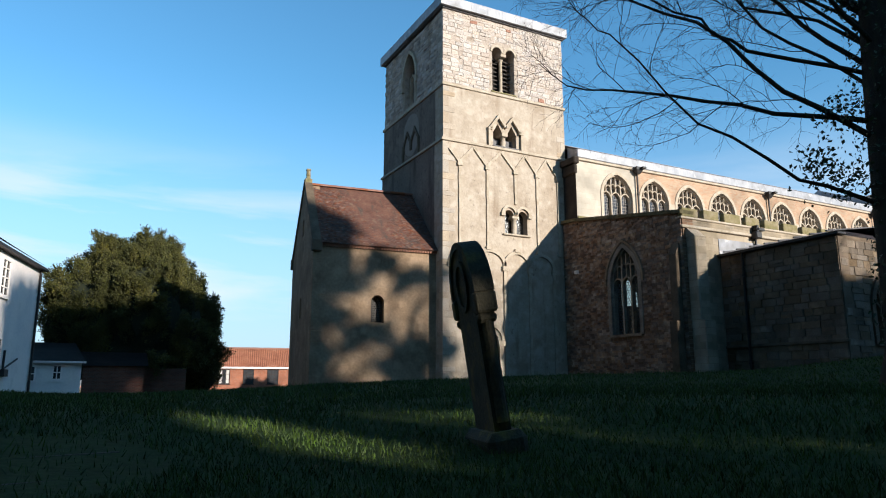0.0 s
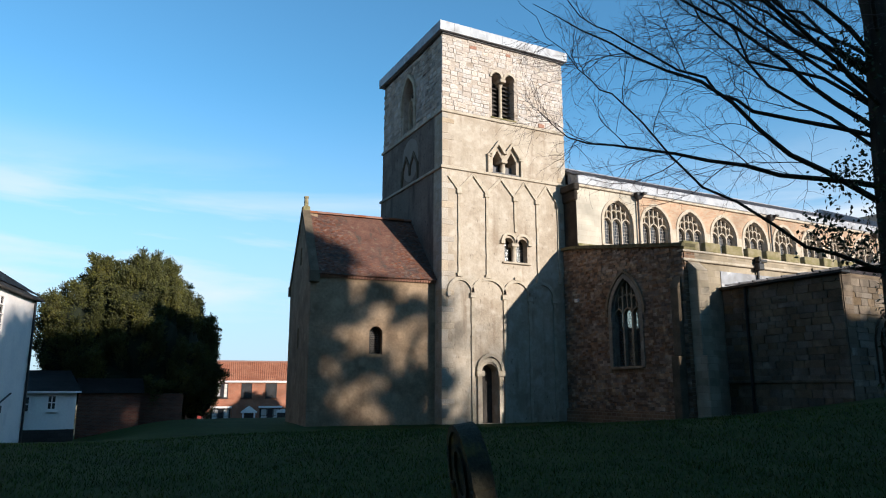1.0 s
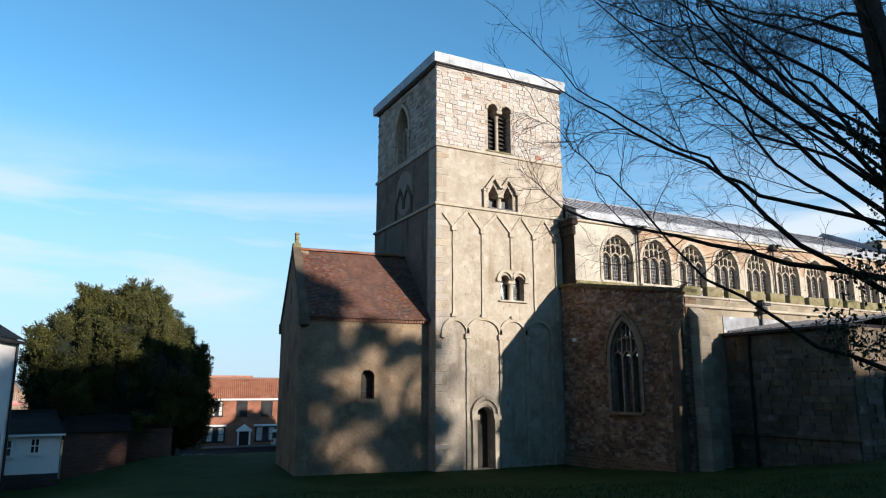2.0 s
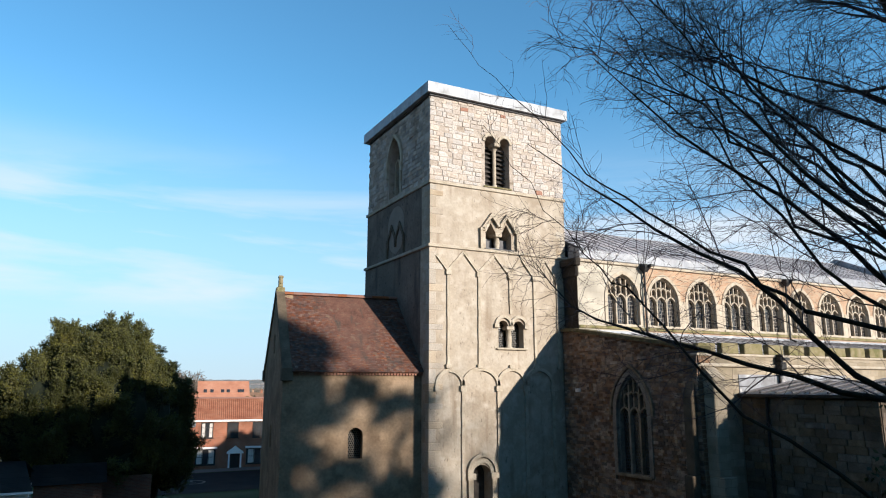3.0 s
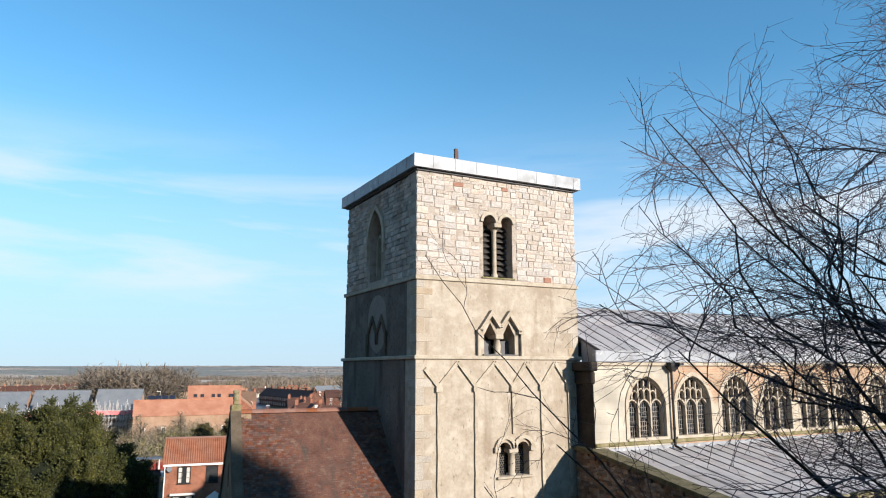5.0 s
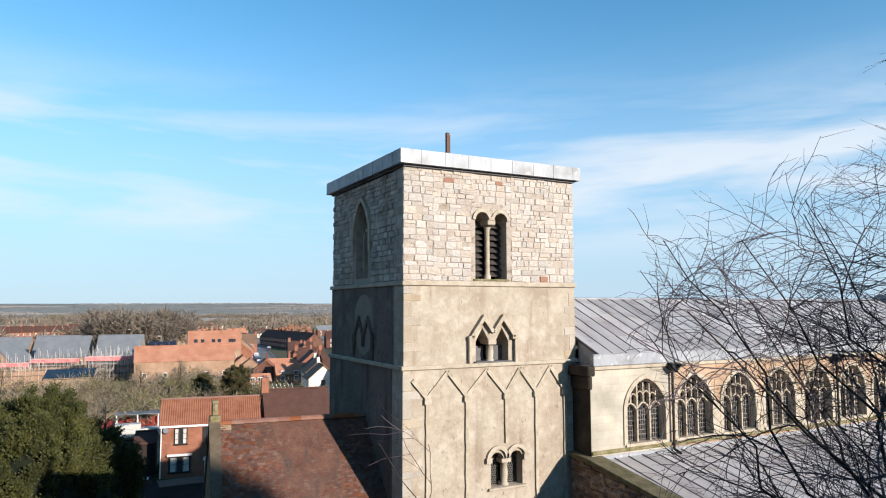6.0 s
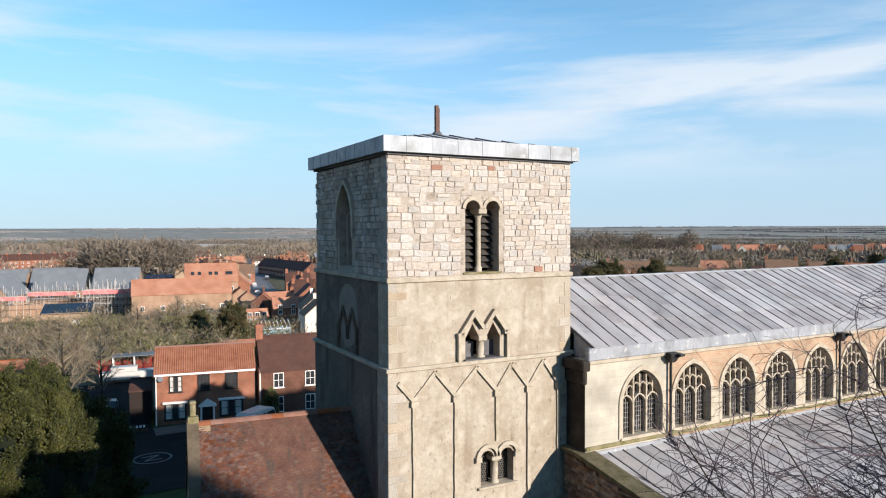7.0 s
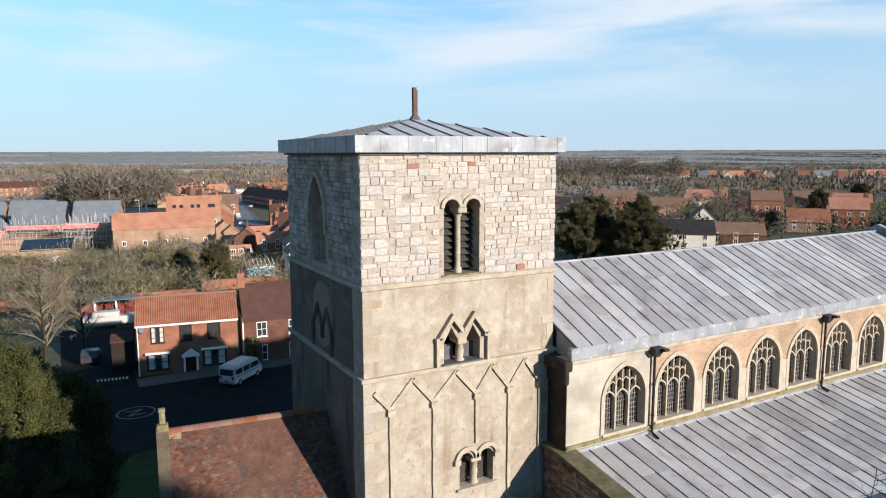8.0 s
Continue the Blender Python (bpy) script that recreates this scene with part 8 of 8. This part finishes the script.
for x, y, w, h in ((194, 1203, 120, 6), (60, 1180, 60, 5), (620, 1450, 70, 6), (-120, 1500, 70, 6), (1500, 1500, 80, 7)):
    ob = thing("warehouse", (x, y, ground_z(x, y)), "long pale metal warehouse far out on the plain", "warehouse", "far warehouses", turn=-15)
    bm = bmesh.new()
    box(bm, -w / 2, w / 2, -20, 20, -2, h)
    part("wall", bm, M_SHED, ob, world=False)
    bm = bmesh.new()
    box(bm, -w / 2 - 1, w / 2 + 1, -21, 21, h, h + 1.2)
    part("roof", bm, M_SHED, ob, world=False)
for x, y in ((13, 330), (-8, 350), (34, 255), (30, 420), (16, 232)):
    ob = thing("street_lamp", (x, y, ground_z(x, y)), "tall thin grey street lamp", "street lamp", "street lamps")
    bm = bmesh.new()
    cyl(bm, (0, 0, -0.3), (0, 0, 11), 0.12, 0.07, 6)
    part("pole", bm, M_POLE, ob, world=False)
    bm = bmesh.new()
    box(bm, -1.2, 0.1, -0.15, 0.15, 10.9, 11.1)
    part("head", bm, M_POLE, ob, world=False)

# ---------------- gardens, scrub and woods ----------------
def bare_growth(name, spots, material, seed, label, category, reach=0.16, thin=0.012, low=0.15, upright=0.7):
    """Leafless trees or bushes as one mesh: stem, limbs and a haze of thin twigs; spots are (x, y, radius, height, twigs)."""
    rng, vs, fs = random.Random(seed), [], []

    def blade(q, d, ln, w):
        s = d.cross(Vector((rng.gauss(0, 1), rng.gauss(0, 1), rng.gauss(0, 1)))).normalized()
        k = len(vs)
        vs.extend((q - s * w, q + s * w, q + d * ln + s * w * 0.25, q + d * ln - s * w * 0.25))
        fs.append((k, k + 1, k + 2, k + 3))

    for x, y, r, h, n in spots:
        z = ground_z(x, y)
        foot = Vector((x, y, z - 0.2))
        stem = h * (low + 0.08)
        for _ in range(2):
            blade(foot, Vector((0, 0, 1)), h * 0.7, h * 0.016)
        ph = rng.uniform(0, 20)
        for _ in range(10):
            a = rng.uniform(0, 6.28)
            d = Vector((math.cos(a) * r * 0.8, math.sin(a) * r * 0.8, h * rng.uniform(0.3, 0.75))).normalized()
            blade(foot + Vector((0, 0, stem * rng.uniform(0.5, 1.4))), d, h * rng.uniform(0.35, 0.6), h * 0.007)
        for _ in range(n):
            d = Vector((rng.gauss(0, 1), rng.gauss(0, 1), rng.gauss(0, 1))).normalized()
            k = rng.random() ** 0.5 * (1 + 0.35 * noise.noise(d * 2.3 + Vector((ph, 0, 0))))
            p = Vector((x + d.x * r * k, y + d.y * r * k, z + h * (low + 1) / 2 + d.z * h * (1 - low) / 2 * k))
            t = Vector((d.x + rng.gauss(0, 0.4), d.y + rng.gauss(0, 0.4), upright + rng.gauss(0, 0.5))).normalized()
            blade(p, t, h * reach * rng.uniform(0.5, 1.3), h * thin * rng.uniform(0.6, 1.2))
    return tagged(raw(name, vs, fs, material, None, label), category=category, kind="stuff")


M_SCRUB3 = surface("olive_winter_brush", [(0.09, 0.093, 0.038), (0.145, 0.138, 0.066), (0.205, 0.18, 0.1)], 0.5, 8, 0.3, 0.95, 0, island=0.35)
M_FARWOOD = surface("far_bare_wood", [(0.095, 0.08, 0.062), (0.145, 0.123, 0.097), (0.19, 0.163, 0.13)], 0.05, 1, 0.2, 0.95, 0, island=0.3)
rng = random.Random(91)
spots, green = [], []
for _ in range(330):
    y = rng.uniform(90, 172)
    x = rng.uniform(-36, 27) + (y - 90) * 0.05
    h = rng.uniform(1.6, 5.2)
    (green if rng.random() < 0.45 else spots).append((x, y, h * rng.uniform(0.45, 0.8), h, 210))
bare_growth("scrub", green, M_SCRUB3, 92, "overgrown winter gardens of olive-brown bushes", "scrub", 0.15, 0.018, 0.0, 0.5)
bare_growth("scrub", spots, M_SCRUB, 93, "bare brown winter bushes in overgrown gardens", "scrub", 0.2, 0.011, 0.0, 0.8)
spots = [(rng.uniform(-30, 26), rng.uniform(92, 168), rng.uniform(1.0, 2.2), rng.uniform(0.7, 2.2), 160) for _ in range(60)]
bare_growth("undergrowth", spots, M_SCRUB2, 96, "dark green evergreen garden bushes and brambles", "bush", 0.25, 0.07, 0.0, 0.3)
woods, woods2, plain = [], [], []
for _ in range(800):
    d = 330 + 1350 * rng.random() ** 0.8
    a = radians(rng.uniform(-24, 66))
    x, y = d * math.sin(a), d * math.cos(a)
    if y < 520 and 40 < x < 100 or (x - 740) ** 2 / 200 ** 2 + (y - 560) ** 2 / 130 ** 2 < 1:
        continue
    (plain if rng.random() < 0.8 else woods2).append((x, y, rng.uniform(6, 15), rng.uniform(6, 13), 110))
for _ in range(70):
    x, y = rng.uniform(-4, 44), rng.uniform(330, 440)
    woods.append((x, y, rng.uniform(4.5, 7.5), rng.uniform(13, 21), 300))
for _ in range(60):
    x = rng.uniform(420, 640)
    woods.append((x, 640 - (x - 420) * 0.25 + rng.uniform(-40, 40), rng.uniform(8, 14), rng.uniform(16, 28), 420))
for k in range(260):
    a = radians(rng.uniform(-26, 70))
    d = rng.uniform(1250, 1850)
    plain.append((d * math.sin(a), d * math.cos(a), rng.uniform(25, 60), rng.uniform(8, 15), 130))
for _ in range(230):
    x, y = rng.uniform(95, 420), rng.uniform(100, 340)
    (woods if rng.random() < 0.62 else woods2).append((x, y, rng.uniform(2.5, 5), rng.uniform(4, 9), 150))
for x, y, r, h in ((452, 500, 9, 26), (470, 512, 8, 24), (300, 262, 6, 15), (312, 250, 6, 14), (205, 150, 4, 11), (130, 140, 6, 12), (142, 150, 6, 11), (124, 155, 6, 13), (180, 190, 6, 12), (330, 215, 6, 13), (152, 128, 5, 10)):
    woods.append((x, y, r, h, 480))


def wood_belts(belts, material, seed, label):
    """Far belts of leafless wood as one mesh: tree after tree, each a slight upright crown. Belts are (bearing, distance, length, height)."""
    rng, vs, fs = random.Random(seed), [], []
    for bearing, dist, length, high in belts:
        a = radians(bearing)
        c, t = Vector((math.sin(a), math.cos(a), 0)) * dist, Vector((math.cos(a), -math.sin(a), 0))
        t.rotate(Matrix.Rotation(rng.uniform(-0.4, 0.4), 3, "Z"))
        across = Vector((-t.y, t.x, 0))
        w = dist * 0.0009
        ph = rng.uniform(0, 90)
        for i in range(int(length / w * 1.6)):
            u = rng.uniform(-0.5, 0.5) * length
            ends = min(1, 5 * (0.5 - abs(u / length)))
            h = high * (0.3 + 0.7 * ends) * (0.8 + 0.5 * noise.noise((u * 0.025, ph, 0)) + 0.25 * noise.noise((u * 0.1, ph, 4))) * rng.uniform(0.55, 1.08)
            p = c + t * u + across * rng.uniform(-1, 1) * high
            z, k, wide = ground_z(p.x, p.y) - 0.4, len(vs), w * rng.uniform(0.6, 1.4)
            side, lean = t * wide + across * rng.uniform(-0.6, 0.6) * wide, rng.uniform(-0.6, 0.6) * wide
            for q, f in ((p - side, 0.12), (p + side, 0.12), (p + side * 0.75 + t * lean, 0.75), (p + t * lean, 1.0), (p - side * 0.75 + t * lean, 0.72)):
                vs.append((q.x, q.y, z + h * f))
            fs.append((k, k + 1, k + 2, k + 3, k + 4))
    return tagged(raw("woodland", vs, fs, material, None, label), category="woodland", kind="stuff")


M_BELT = surface("leafless_wood_belt", [(0.12, 0.1, 0.08), (0.155, 0.132, 0.106), (0.19, 0.163, 0.132)], 0.06, 0.7, 0.25, 0.95, 0, island=0.2)
# grey instead of brown: distance haze put into the wood's colour
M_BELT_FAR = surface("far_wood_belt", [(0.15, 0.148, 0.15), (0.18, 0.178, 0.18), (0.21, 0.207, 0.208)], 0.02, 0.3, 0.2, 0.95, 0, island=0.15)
wood_belts([(rng.uniform(-26, 70), rng.uniform(650, 1500), rng.uniform(90, 320), rng.uniform(6, 12)) for _ in range(120)], M_BELT, 101, "brown leafless woods in belts across the plain")
wood_belts([(rng.uniform(-28, 72), rng.uniform(1500, 4400), rng.uniform(250, 900), rng.uniform(5, 9)) for _ in range(90)], M_BELT_FAR, 102, "woods along the horizon, coloured grey as by haze")
dark = [(rng.uniform(105, 330), rng.uniform(92, 250), rng.uniform(2.0, 4.5), rng.uniform(2.5, 7), 130) for _ in range(130)]
bare_growth("undergrowth", dark, surface("dark_garden_evergreens", [(0.032, 0.038, 0.016), (0.055, 0.058, 0.026), (0.09, 0.082, 0.04)], 0.5, 8, 0.3, 0.95, 0, island=0.35), 99, "dark evergreen hedges and shrubs between the houses", "bush", 0.22, 0.06, 0.0, 0.5)
bare_growth("woodland", woods, M_FARWOOD, 94, "brown leafless trees about the town", "woodland")
bare_growth("woodland", plain, M_FARWOOD, 97, "far brown leafless woodland across the plain", "woodland", 0.25, 0.035)
bare_growth("woodland", woods2, M_SCRUB2, 95, "far olive-green winter woodland and hedges", "woodland", 0.2, 0.03)
# conifers north of the nave
M_CONIF = surface("conifer_sprays", [(0.045, 0.05, 0.018), (0.085, 0.078, 0.032), (0.15, 0.11, 0.058)], 0.35, 6, 0.3, 0.85, 0, island=0.4)
r4 = random.Random(52)
conif = [((0, 0, 3.4), (3.0, 2.8, 3.2)), ((0.6, 0.2, 6.6), (1.9, 1.9, 3.0)), ((-2.6, -0.4, 4.2), (1.7, 1.7, 3.4)), ((2.8, -0.2, 3.6), (1.7, 1.7, 2.8)), ((-0.8, 0.3, 8.0), (1.0, 1.0, 2.4))]
for k in range(14):                     # ragged tiers, drawn in towards the top
    h_, a_ = r4.uniform(1.0, 9.0), r4.uniform(0, 6.28)
    o_ = 4.4 * (1 - h_ / 12.5) * r4.uniform(0.5, 1.15)
    z_ = r4.uniform(0.6, 1.2)
    conif.append(((o_ * math.cos(a_), o_ * math.sin(a_), h_), (z_, z_, z_ * r4.uniform(0.9, 1.5))))
c1 = yew((94, 100, ground_z(94, 100)), conif, 230, 0.5, "ragged dark evergreen tree with browning sprays beyond the nave", 51, 1.2, (1.4, 3.0), -0.4, "conifer", M_CONIF, 0.35)
for x, y, t, sc in ((103.5, 92, 120, (1.25, 1.1, 0.95)), (110, 97, 200, (0.95, 0.95, 1.12)), (101, 103, 300, (1.0, 1.0, 1.1)), (236, 134, 20, (1, 1, 1)), (322, 168, 80, (1, 1, 1)), (17, 112, 300, (0.6, 0.6, 0.6)), (13, 124, 30, (0.5, 0.5, 0.45)),
                    (150, 132, 250, (0.7, 0.7, 0.65))):
    ob = copy_thing(c1, pose(x, y, ground_z(x, y), 0, 0, t))
    ob.scale = sc
# leafless garden trees
rng = random.Random(99)


def garden_tree(seed, h, spread):
    rng = random.Random(seed)
    tr = limb_line(rng, Vector((0, 0, -0.4)), Vector((0, 0, 1)), h * 0.75, h * 0.022, h * 0.008, 6, 0.06, 0.1)
    lm = sprout(rng, tr, 16, h * spread, h * 0.011, 0.02, 6, 0.12, 0.06, 0.75, 0.2)
    br_ = [b for ln in lm for b in sprout(rng, ln, 7, h * 0.2, 0.03, 0.014, 4, 0.14, 0.03, 0.7, 0.2)]
    tw = [b for ln in br_ + lm for b in sprout(rng, ln, 5, h * 0.09, 0.016, 0.01, 3, 0.18, 0.0, 0.7, 0.2)]
    ob = thing("bare_tree", (0, 0, 0), "leafless garden tree with pale brown twigs", "tree", "garden trees")
    vs, fs = tubes([tr])
    raw("trunk", vs, fs, M_BARK, ob, "", True)
    vs, fs = tubes(lm + br_ + tw)
    raw("crown", vs, fs, M_SCRUB, ob)
    return ob


models = [(garden_tree(1, 11.0, 0.46), (-10.6, 69)), (garden_tree(2, 8, 0.45), (10, 140))]
for ob, (x, y) in models:
    ob.matrix_basis = pose(x, y, ground_z(x, y))
for k, (x, y, s) in enumerate(((-6.6, 72, 0.8), (-12, 118, 0.9), (2, 132, 0.8), (-20, 140, 1.0), (12, 150, 0.8), (-4, 152, 0.9), (22, 128, 0.7), (-9, 96, 0.8), (115, 110, 1.2), (140, 125, 1.2), (165, 118, 1.1), (178, 108, 1.1), (190, 140, 1.4), (215, 160, 1.5), (150, 190, 1.8), (128, 200, 1.9), (250, 190, 1.6), (-26, 182, 1.1))):
    ob = copy_thing(models[k % 2][0], pose(x, y, ground_z(x, y), 0, 0, k * 67))
    ob.scale = (s, s, s)
